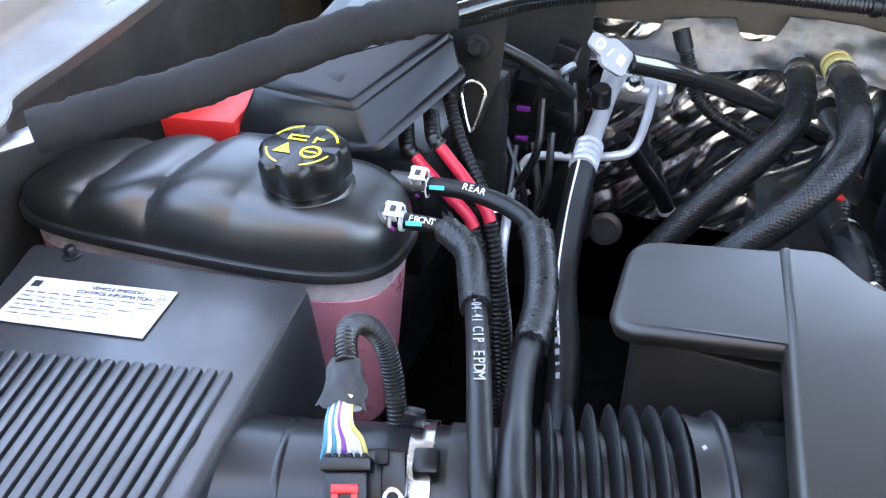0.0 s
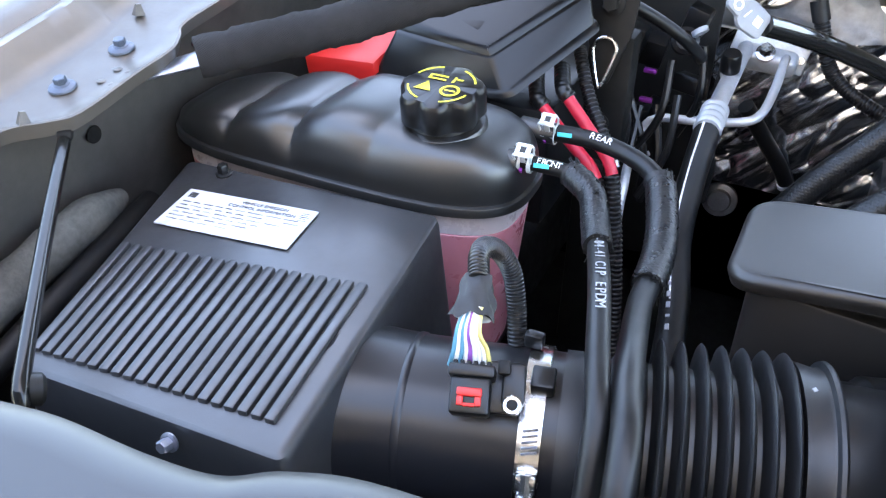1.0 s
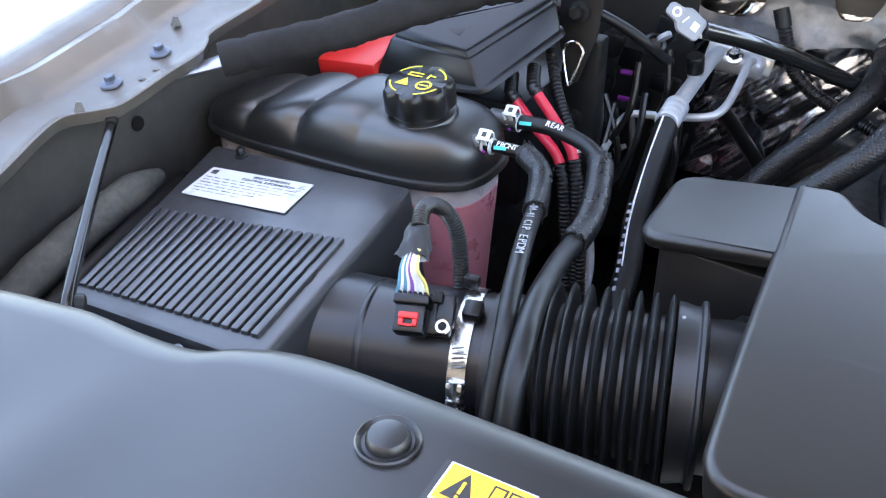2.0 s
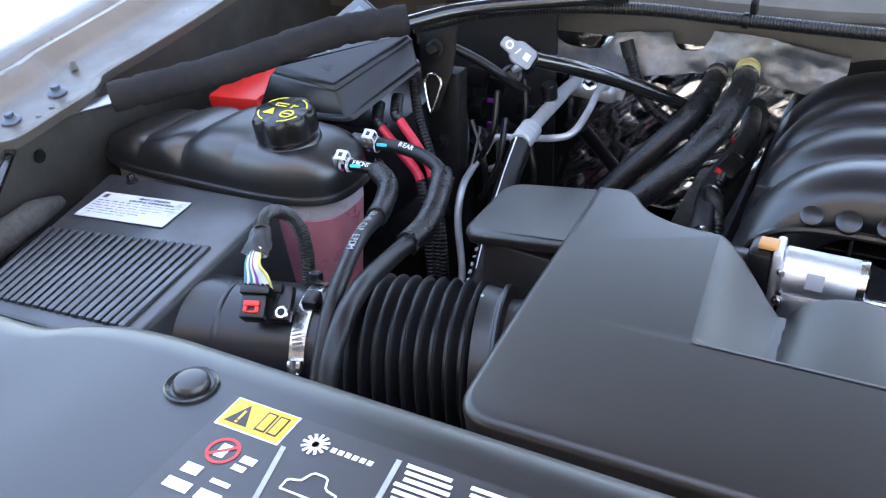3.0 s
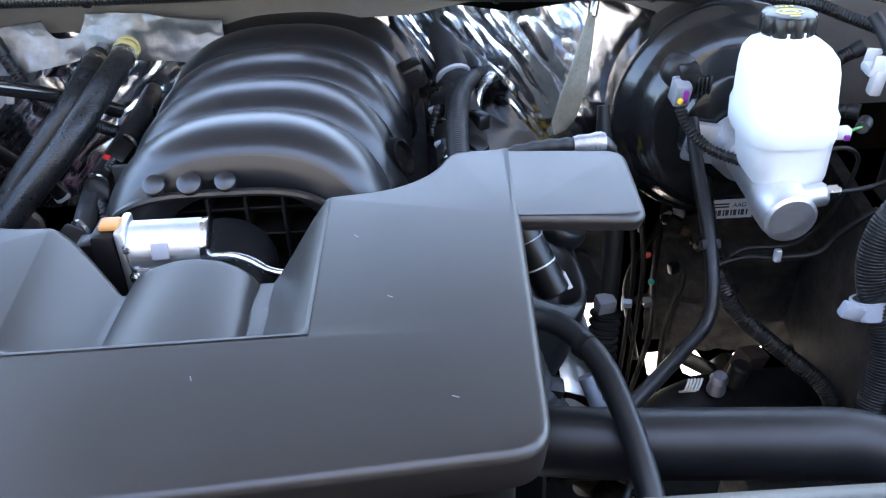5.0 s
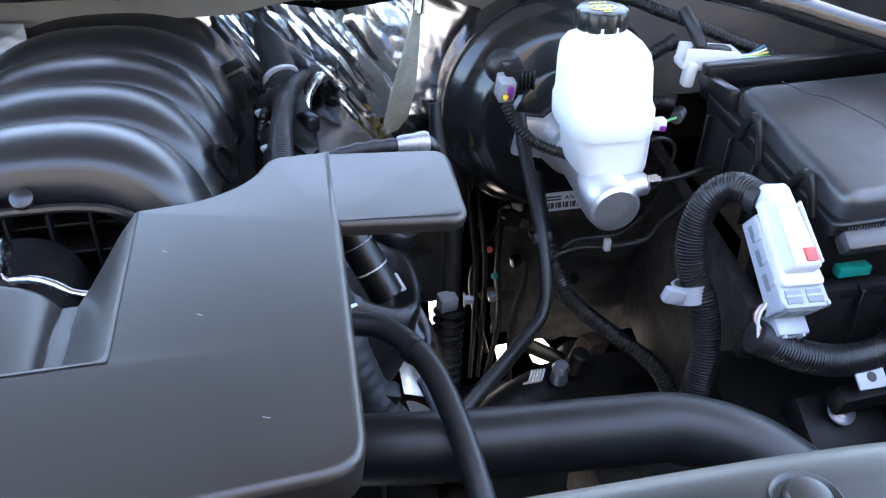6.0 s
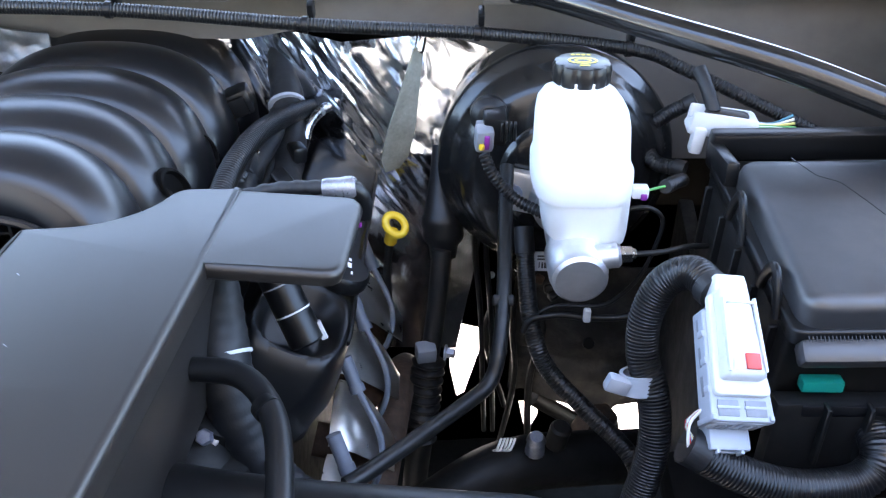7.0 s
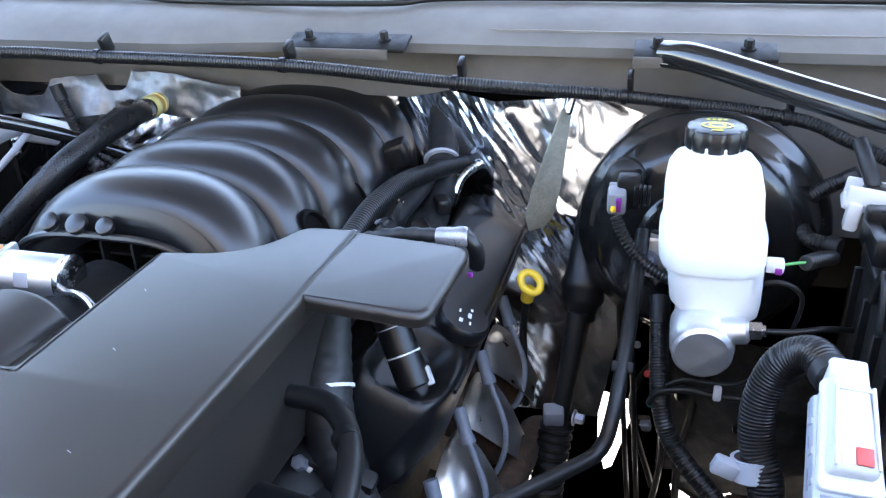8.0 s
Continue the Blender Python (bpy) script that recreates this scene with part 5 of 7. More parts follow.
# ---- brake booster, master cylinder, fluid reservoir ----
def make_booster():
    th = thing("brake_booster", (0.855, 0.87, 1.0), "round gloss black brake booster drum", "brake booster")
    c = V(0.853, 0.80, 1.008)
    prof = [(0.0, 0.04), (0.0, 0.095), (0.006, 0.108), (0.022, 0.118), (0.034, 0.122), (0.04, 0.126), (0.046, 0.134), (0.052, 0.137), (0.06, 0.137), (0.066, 0.133), (0.07, 0.134), (0.12, 0.13), (0.15, 0.1), (0.16, 0.06)]
    part("drum", lathe(c, (0, 1, -0.05), prof, 72), M_BOOST, th)
    part("step_rim", lathe(c + V(0, -0.006, 0), (0, 1, -0.05), [(0, 0.03), (0.0, 0.062), (0.006, 0.07), (0.012, 0.072)], 48), M_BOOST, th)
    m = frame_at((0.858, 0.797, 0.903), (1, 0, 0), (0, -1, 0.05))
    lab = part("label", box((0.056, 0.026, 0.001), m @ pose(0, 0, 0.0045), 0.0003, 1), M_LABEL, th, "white barcode label")
    for k in range(14):
        w = 0.0012 + 0.001 * ((k * 7) % 3)
        part("barcode_bar", decal([m @ V(-0.022 + k * 0.0032 + a * w, -0.009 + b * 0.008, 0.0052) for a, b in ((0, 0), (1, 0), (1, 1), (0, 1))]), M_KPRINT, lab, smooth=False)
    lettering("AADL", 0.008, m @ pose(0.013, 0.005, 0.0052), M_KPRINT, lab)
    for k in range(2):
        part("print_bar", decal([m @ V(-0.024 + a * 0.022, 0.002 + k * 0.004 + b * 0.0022, 0.0052) for a, b in ((0, 0), (1, 0), (1, 1), (0, 1))]), M_KPRINT, lab, smooth=False)
    # vacuum check valve with its plug
    v = V(0.77, 0.79, 1.09)
    part("valve_grommet", lathe(v, (0, -1, 0.1), [(0, 0.02), (0.012, 0.02), (0.018, 0.015), (0.02, 0.012)], 24), M_RUBBER, th)
    part("valve_body", box((0.024, 0.03, 0.034), pose(0.775, 0.768, 1.085, 10), 0.004), M_BLACK, th)
    part("plug", box((0.019, 0.02, 0.027), pose(0.764, 0.753, 1.078, 15, 0, 5), 0.004), M_PLUG, th, "grey plug")
    part("plug_lip", box((0.021, 0.006, 0.029), pose(0.7655, 0.762, 1.08, 15, 0, 5), 0.002), M_PLUG, th)
    for k in range(4):
        part("valve_rib", box((0.003, 0.006, 0.022), pose(0.782 + 0.0045 * k, 0.753, 1.085, 10), 0.0008, 1), M_BLACK, th)
    part("plug_lock", box((0.0055, 0.005, 0.016), pose(0.7665, 0.7425, 1.077, 15, 0, 5), 0.001), M_PURPLE, th)
    part("plug_seal", box((0.005, 0.005, 0.006), pose(0.7615, 0.7423, 1.072, 15, 0, 35), 0.001), M_YELLOW, th)
    # rear mounting plate
    part("mount_plate", box((0.05, 0.012, 0.11), pose(0.705, 0.965, 0.93, 0, 8), 0.004), M_DARK, th)
    hexbolt("nut", (0.70, 0.957, 0.952), (0, -1, 0.1), 0.013, th, M_BOLT)
    hexbolt("nut", (0.715, 0.957, 0.875), (0, -1, 0.1), 0.012, th, M_BOLT)
    part("sensor_wire", loom([(0.764, 0.748, 1.062), (0.775, 0.742, 1.04), (0.798, 0.732, 1.018), (0.83, 0.712, 1.01)], 0.0065), M_LOOM, th)
    return th


make_booster()


def make_master():
    th = thing("brake_fluid_reservoir", (0.857, 0.69, 0.95), "white brake fluid reservoir with black cap on silver cylinder", "brake reservoir")
    # reservoir: sections from below upwards
    secs = [(1.0, 0.037, 0.034, 0.868), (1.012, 0.042, 0.04, 0.864), (1.05, 0.0445, 0.044, 0.861), (1.052, 0.0465, 0.048, 0.858), (1.059, 0.0485, 0.05, 0.857), (1.08, 0.0485, 0.05, 0.856), (1.088, 0.0452, 0.048, 0.855),
            (1.124, 0.0435, 0.046, 0.853), (1.137, 0.0412, 0.043, 0.852), (1.146, 0.035, 0.037, 0.851), (1.151, 0.026, 0.028, 0.851)]
    bm = bmesh.new()
    rings = []
    n = 48
    for z, hx, hy, cx in secs:
        rings.append([bm.verts.new((cx + math.copysign(abs(math.cos(a)) ** 0.55, math.cos(a)) * hx, 0.70 + math.copysign(abs(math.sin(a)) ** 0.55, math.sin(a)) * hy, z)) for a in [2 * math.pi * k / n for k in range(n)]])
    for a, b in zip(rings, rings[1:]):
        for k in range(n):
            bm.faces.new((a[k], a[(k + 1) % n], b[(k + 1) % n], b[k]))
    bm.faces.new(rings[0][::-1])
    bm.faces.new(rings[-1])
    part("tank", bm, M_RESV, th)
    part("neck", lathe((0.851, 0.712, 1.15), (0, 0, 1), [(0, 0.024), (0.01, 0.024)], 28), M_RESV, th)
    bm = bmesh.new()
    rings = []
    for z, r in ((1.154, 0.0262), (1.156, 0.0278), (1.169, 0.0278), (1.173, 0.026), (1.174, 0.023)):
        rings.append([bm.verts.new((0.851 + math.cos(a) * r * (1 - 0.07 * max(0, math.cos(10 * a)) ** 4), 0.715 + math.sin(a) * r * (1 - 0.07 * max(0, math.cos(10 * a)) ** 4), z)) for a in [2 * math.pi * k / 80 for k in range(80)]])
    for a, b in zip(rings, rings[1:]):
        for k in range(80):
            bm.faces.new((a[k], a[(k + 1) % 80], b[(k + 1) % 80], b[k]))
    bm.faces.new(rings[-1])
    bm.faces.new(rings[0][::-1])
    cap = part("cap", bm, M_BLACK, th, "black ribbed cap with yellow print")

    def ring(cx, cy, rx, ry, w):
        b = bmesh.new()
        vs = [[b.verts.new((cx + math.cos(a) * (rx + d), cy + math.sin(a) * (ry + d), 1.1746)) for d in (-w, w)] for a in [2 * math.pi * k / 28 for k in range(29)]]
        for p, q in zip(vs, vs[1:]):
            b.faces.new((p[0], p[1], q[1], q[0]))
        return b
    part("printed_ring", ring(0.851, 0.714, 0.013, 0.008, 0.0012), M_YPRINT, cap, smooth=False)
    part("printed_ring", ring(0.851, 0.714, 0.007, 0.004, 0.001), M_YPRINT, cap, smooth=False)
    for k in range(4):
        part("printed_bar", decal([V(0.842 + k * 0.005 + a * 0.0032, 0.728 + b * 0.004, 1.1746) for a, b in ((0, 0), (1, 0), (1, 1), (0, 1))]), M_YPRINT, cap, smooth=False)
    part("printed_bar", decal([V(0.846 + a * 0.01, 0.699 + b * 0.003, 1.1746) for a, b in ((0, 0), (1, 0), (1, 1), (0, 1))]), M_YPRINT, cap, smooth=False)
    # cylinder
    part("cylinder", lathe((0.855, 0.63, 0.983), (0, 1, 0.06), [(0, 0.024), (0.003, 0.0275), (0.012, 0.028), (0.014, 0.0295), (0.05, 0.03), (0.05, 0.026), (0.13, 0.026), (0.131, 0.034), (0.165, 0.04)], 40), M_ALU, th, "silver cast master cylinder")
    part("mount_flange", box((0.13, 0.014, 0.05), pose(0.852, 0.787, 0.99, 0, 12), 0.006), M_ALU, th)
    hexbolt("nut", (0.798, 0.778, 1.0), (0, -1, 0), 0.016, th, M_BOLT)
    part("saddle", box((0.05, 0.05, 0.03), pose(0.862, 0.69, 0.998), 0.006), M_ALU, th)
    part("port_boss", rod((0.868, 0.65, 0.998), (0.895, 0.648, 1.003), 0.0125, 20, 0.003), M_ALU, th)
    part("port_nut", lathe((0.893, 0.648, 1.003), (1, 0, 0.05), [(0, 0.009), (0.012, 0.009), (0.013, 0.006), (0.016, 0.006)], 6), M_STEEL, th)
    part("level_sensor_plug", box((0.016, 0.012, 0.012), pose(0.912, 0.677, 1.057), 0.002), M_WHITE, th)
    part("sensor_mark", box((0.006, 0.004, 0.006), pose(0.915, 0.6705, 1.054), 0.001), M_PURPLE, th)
    part("sensor_wire", tube([(0.918, 0.678, 1.057), (0.93, 0.684, 1.057), (0.945, 0.695, 1.054)], 0.0014, 8), M_WIREG, th)
    part("sensor_conduit", loom([(0.94, 0.69, 1.055), (0.957, 0.715, 1.048), (0.972, 0.743, 1.036)], 0.0075), M_LOOM, th)
    return th


make_master()

for pts, r in (([(0.905, 0.648, 1.003), (0.935, 0.65, 1.005), (0.96, 0.655, 1.008), (0.985, 0.67, 1.0)], 0.0035),
               ([(0.885, 0.69, 1.02), (0.915, 0.685, 1.035), (0.935, 0.684, 1.03), (0.942, 0.686, 1.01), (0.93, 0.69, 0.955), (0.91, 0.695, 0.92), (0.89, 0.70, 0.905), (0.845, 0.7, 0.905), (0.828, 0.7, 0.895)], 0.0028),
               ([(0.975, 0.68, 0.96), (0.945, 0.69, 0.925), (0.925, 0.69, 0.9), (0.88, 0.695, 0.893), (0.85, 0.7, 0.893), (0.82, 0.7, 0.886), (0.812, 0.7, 0.87)], 0.0045)):
    bl = thing("brake_line", pts[0], "thin black steel brake line", "brake line", "brake lines")
    part("pipe", tube(pts, r * 0.85, 10, 0.006), M_LINE, bl)
clp = thing("line_clip", (0.878, 0.694, 0.9), "small white brake line clip", "clip")
part("clip", box((0.008, 0.008, 0.016), pose(0.878, 0.69, 0.9), 0.002), M_WHITE, clp)


# ---- ground strap ----
gs = thing("ground_strap", (0.67, 0.89, 1.05), "flat woven olive ground strap hanging from the cowl", "ground strap")


def strap(u, v):
    z = 1.125 - 0.155 * v
    w = (0.007 + 0.016 * min(1, v * 1.6)) * (1 - 0.5 * max(0.0, v - 0.88) / 0.12)
    return V(0.695 - 0.034 * v + (u - 0.5) * w * 1.4, 0.895 - 0.012 * math.sin(v * 3) + (u - 0.5) * 0.012, z)


part("braid", grid(6, 24, strap, thick=0.003), M_STRAP, gs)
part("lug", rod((0.694, 0.897, 1.118), (0.699, 0.905, 1.142), 0.006, 12, 0.002), M_STEEL, gs)


# ---- valve cover, coils, plug wires, shields ----
def make_valve_cover():
    th = thing("valve_cover", (0.6, 0.65, 0.95), "black plastic valve cover with sunk coil pockets", "valve cover")
    m = frame_at((0.588, 0.69, 0.95), (0.015, 1, 0.0), (0.42, 0, 0.9))

    def top(u, v):
        x = -0.188 + 0.468 * u
        w = 0.056 * math.sqrt(max(0.0, 1 - max(0.0, (-0.118 - x) / 0.0702) ** 2)) ** 0.8
        q = 2 * v - 1
        y = w * q + 0.012 * max(0.0, (-0.1 - x) / 0.1)
        e = max(0.0, abs(q) - 0.66) / 0.34
        f = max(0.0, (-0.145 - x) / 0.043)
        h = 0.02 - 0.06 * min(1.0, e) ** 2.6 - 0.075 * min(1.0, f) ** 2.2
        r = (abs((x + 0.104) / 0.054) ** 3 + abs((y - 0.006) / 0.043) ** 3) ** (1 / 3)
        k = max(0.0, min(1.0, (1.0 - r) / 0.42))
        h += 0.006 * math.exp(-((r - 1.05) / 0.16) ** 2) - 0.02 * k * k * (3 - 2 * k)
        return m @ V(x, y, h)
    part("cover", grid(110, 60, top), M_VALVE, th)
    bead = [top(0.16 + 0.8 * k / 30, 0.095) + V(0.42, 0, 0.9) * 0.0012 for k in range(31)]
    part("edge_bead", sweep(resample(bead, 0.01)[0], 0.0026, 8), M_VALVE, th)
    b = slab(round_outline([(-0.165, -0.046, 0.04), (0.28, -0.05, 0.01), (0.28, 0.05, 0.01), (-0.165, 0.05, 0.04)], n=8), -0.08, -0.05, 0.004, 2)
    bmesh.ops.transform(b, matrix=m, verts=b.verts)
    part("base_rail", b, M_DARK, th)
    # breather tube in the pocket
    a, c = V(0.556, 0.60, 1.045), V(0.6, 0.563, 0.958)
    part("breather_tube", rod(a, c, 0.0165, 24, 0.002), M_BLACK, th)
    d = (c - a).normalized()
    for f, w, mt, r in ((0.42, 0.0012, M_WPRINT2, 0.0169), (0.68, 0.0016, M_WHITE, 0.0169)):
        part("ring_seal", lathe(a.lerp(c, f), d, [(0, r), (w, r)], 24), mt, th)
    bm = bmesh.new()
    e1 = d.cross(V(0, 0, 1)).normalized()
    e2 = d.cross(e1)
    q = a.lerp(c, 0.86)
    vs = [[bm.verts.new(q + d * s + (e1 * math.cos(t) + e2 * math.sin(t)) * 0.0188) for s in (0, 0.017)] for t in [radians(-55 + 110 * k / 8 + 180) for k in range(9)]]
    for x, y in zip(vs, vs[1:]):
        bm.faces.new((x[0], x[1], y[1], y[0]))
    bmesh.ops.recalc_face_normals(bm, faces=bm.faces)
    bmesh.ops.solidify(bm, geom=bm.faces[:], thickness=0.005)
    part("white_collar", bm, M_WHITE, th, "white tab at the tube's end")
    oc = V(0.618, 0.662, 0.963)
    part("oil_cap", lathe(oc, (0.42, 0, 0.9), [(0, 0.026), (0.004, 0.028), (0.014, 0.028), (0.018, 0.025)], 32), M_VALVE, th, "black oil cap with white print")
    mo = frame_at(oc + V(0.42, 0, 0.9) * 0.0187, (0.1, -1, 0), (0.42, 0, 0.9))
    for k, (dx, dy, w, hgt) in enumerate(((-0.012, 0.005, 0.005, 0.003), (-0.001, 0.004, 0.009, 0.004), (0.012, -0.004, 0.007, 0.004), (0.012, 0.006, 0.006, 0.002), (-0.004, -0.007, 0.006, 0.002))):
        part("printed_mark", decal([mo @ V(dx + a * w, dy + b * hgt, 0.0005) for a, b in ((-0.5, -0.5), (0.5, -0.5), (0.5, 0.5), (-0.5, 0.5))]), M_WPRINT, th, smooth=False)
    hexbolt("bolt", m @ V(-0.13, 0.056, -0.03), (-0.3, -0.5, 0.7), 0.01, th)
    return th


make_valve_cover()

hs = thing("heat_shield", (0.68, 0.65, 0.86), "silver aluminised exhaust heat shield in four scales", "heat shield")


def shield(yc, u, v):
    """One domed scale over a runner: u along the engine, v outwards and down."""
    y = yc + 0.1 * (u - 0.5) * (1 - 0.55 * v * v)
    x = 0.612 + 0.062 * v
    dome = 0.012 * (1 - (2 * u - 1) ** 2) + 0.006 * math.sin(math.pi * v)
    crease = 0.0025 * math.exp(-((v - 0.35) / 0.05) ** 2) * math.exp(-((u - 0.35) / 0.2) ** 2)
    return V(x, y, 0.838 - 0.062 * v ** 1.3 + dome - crease + 0.0012 * noise.noise(V(y * 60, v * 7, 2)))


for yc in (0.495, 0.605, 0.715, 0.825):
    part("scale", grid(26, 18, lambda u, v, yc=yc: shield(yc, u, v), thick=0.0012), M_SHEET, hs)
for y in (0.505, 0.615, 0.72, 0.845):
    pw = thing("plug_wire", (0.63, y, 0.86), "grey spark plug wire with boot", "plug wire", "plug wires")
    part("wire", tube([(0.633, y, 0.868), (0.645, y - 0.012, 0.85), (0.66, y - 0.03, 0.825), (0.662, y - 0.045, 0.8), (0.652, y - 0.055, 0.775), (0.636, y - 0.058, 0.765)], 0.0034, 10), M_GWIRE, pw)
    part("boot", tube([(0.624, y + 0.01, 0.892), (0.63, y + 0.003, 0.878), (0.636, y - 0.004, 0.864)], 0.0072, 12), M_GWIRE, pw)
    part("boot_collar", tube([(0.635, y - 0.002, 0.866), (0.638, y - 0.006, 0.86)], 0.0082, 12), M_GWIRE, pw)
ex = thing("exhaust_manifold", (0.68, 0.65, 0.78), "rusty cast iron exhaust manifold", "exhaust manifold")
part("log", tube([(0.648, 0.42, 0.765), (0.655, 0.55, 0.762), (0.665, 0.68, 0.752), (0.672, 0.8, 0.725), (0.672, 0.92, 0.64)], 0.02, 16), M_RUST, ex)
for y in (0.495, 0.605, 0.715, 0.825):
    part("runner", tube([(0.59, y, 0.80), (0.62, y, 0.79), (0.645, y + 0.01, 0.755)], 0.018, 14), M_RUST, ex)

dp = thing("dipstick", (0.667, 0.82, 0.9), "yellow ring-handled oil dipstick", "dipstick")
rim = [V(0.668 + 0.0115 * math.cos(a), 0.808 + 0.0075 * math.sin(a), 0.942 + 0.0085 * math.sin(a) - 0.004 * math.cos(a)) for a in [2 * math.pi * k / 24 for k in range(25)]]
part("ring_handle", sweep(rim, 0.0046, 12, caps=False), M_YELLOW, dp)
part("collar", rod((0.664, 0.824, 0.925), (0.66, 0.83, 0.905), 0.008, 14, 0.002), M_YELLOW, dp)
part("tube", tube([(0.66, 0.83, 0.906), (0.655, 0.835, 0.85), (0.66, 0.83, 0.75)], 0.005, 10), M_DARK, dp)


# ---- radiator hose and thin hose ----
rh = thing("radiator_hose", (0.7, 0.35, 0.95), "thick ribbed black rubber radiator hose", "radiator hose")
part("hose", tube([(0.36, 0.45, 0.90), (0.46, 0.41, 0.945), (0.53, 0.372, 0.962), (0.62, 0.352, 0.968), (0.735, 0.338, 0.972), (0.79, 0.332, 0.97), (0.84, 0.305, 0.962), (0.875, 0.262, 0.945), (0.89, 0.2, 0.93)], 0.027, 28, 0.006), M_RUBBER, rh)
part("paint_line", tube([(0.655, 0.330, 0.9885), (0.675, 0.336, 0.993)], 0.0008, 6), M_CYAN, rh)
tn = thing("vapour_hose", (0.58, 0.42, 1.02), "slim bent black rubber hose", "hose")
part("hose", tube([(0.46, 0.60, 0.93), (0.455, 0.52, 0.97), (0.48, 0.465, 1.008), (0.53, 0.448, 1.022), (0.572, 0.437, 1.024), (0.6, 0.40, 1.02), (0.612, 0.35, 1.01), (0.618, 0.28, 0.99), (0.62, 0.2, 0.95)], 0.0098, 16), M_RUBBER, tn)
part("hose_clip", lathe((0.595, 0.406, 1.021), (0.6, -0.8, 0), [(-0.004, 0.0108), (0.004, 0.0108)], 16), M_BLACK, tn)


# ---- pipe and steering shaft ----
pp = thing("steering_line", (0.78, 0.72, 0.85), "bent black steel line in front of the booster", "pipe")
part("pipe", tube([(0.792, 0.785, 1.03), (0.789, 0.74, 0.995), (0.785, 0.665, 0.95), (0.779, 0.617, 0.91), (0.770, 0.597, 0.885), (0.745, 0.57, 0.88), (0.663, 0.481, 0.885), (0.64, 0.46, 0.885)], 0.0078, 14), M_LINE, pp)
part("clip", box((0.022, 0.012, 0.012), pose(0.784, 0.655, 0.943, -40), 0.003), M_BLACKD, pp)
ss = thing("steering_shaft", (0.71, 0.79, 0.8), "steering shaft with clamp yoke and ribbed boot", "steering shaft")
part("upper_boot", lathe((0.722, 0.905, 1.0), (0.02, -0.42, -1), [(0, 0.012), (0.04, 0.016), (0.085, 0.024), (0.09, 0.027), (0.098, 0.0275), (0.104, 0.025), (0.112, 0.026), (0.118, 0.024), (0.124, 0.018), (0.14, 0.016)], 24), M_RUBBER, ss)
part("shaft", tube([(0.722, 0.82, 0.9), (0.716, 0.79, 0.83), (0.708, 0.77, 0.77)], 0.012, 14), M_DARK, ss)
part("yoke", box((0.024, 0.02, 0.022), pose(0.704, 0.764, 0.79, 10, 0, 12), 0.003), M_PLUG, ss)
part("column", tube([(0.724, 0.85, 0.87), (0.718, 0.81, 0.83), (0.711, 0.775, 0.79)], 0.011, 14), M_RUST, ss)
hexbolt("yoke_bolt", (0.727, 0.77, 0.785), (1, -0.2, 0), 0.013, ss)
part("ribbed_boot", loom([(0.708, 0.77, 0.775), (0.702, 0.755, 0.72), (0.698, 0.745, 0.67)], 0.021, 0.012, 0.004, 20), M_RUBBER, ss)
part("lower_shaft", tube([(0.698, 0.745, 0.672), (0.69, 0.73, 0.6), (0.685, 0.72, 0.5)], 0.016, 14), M_DARK, ss)


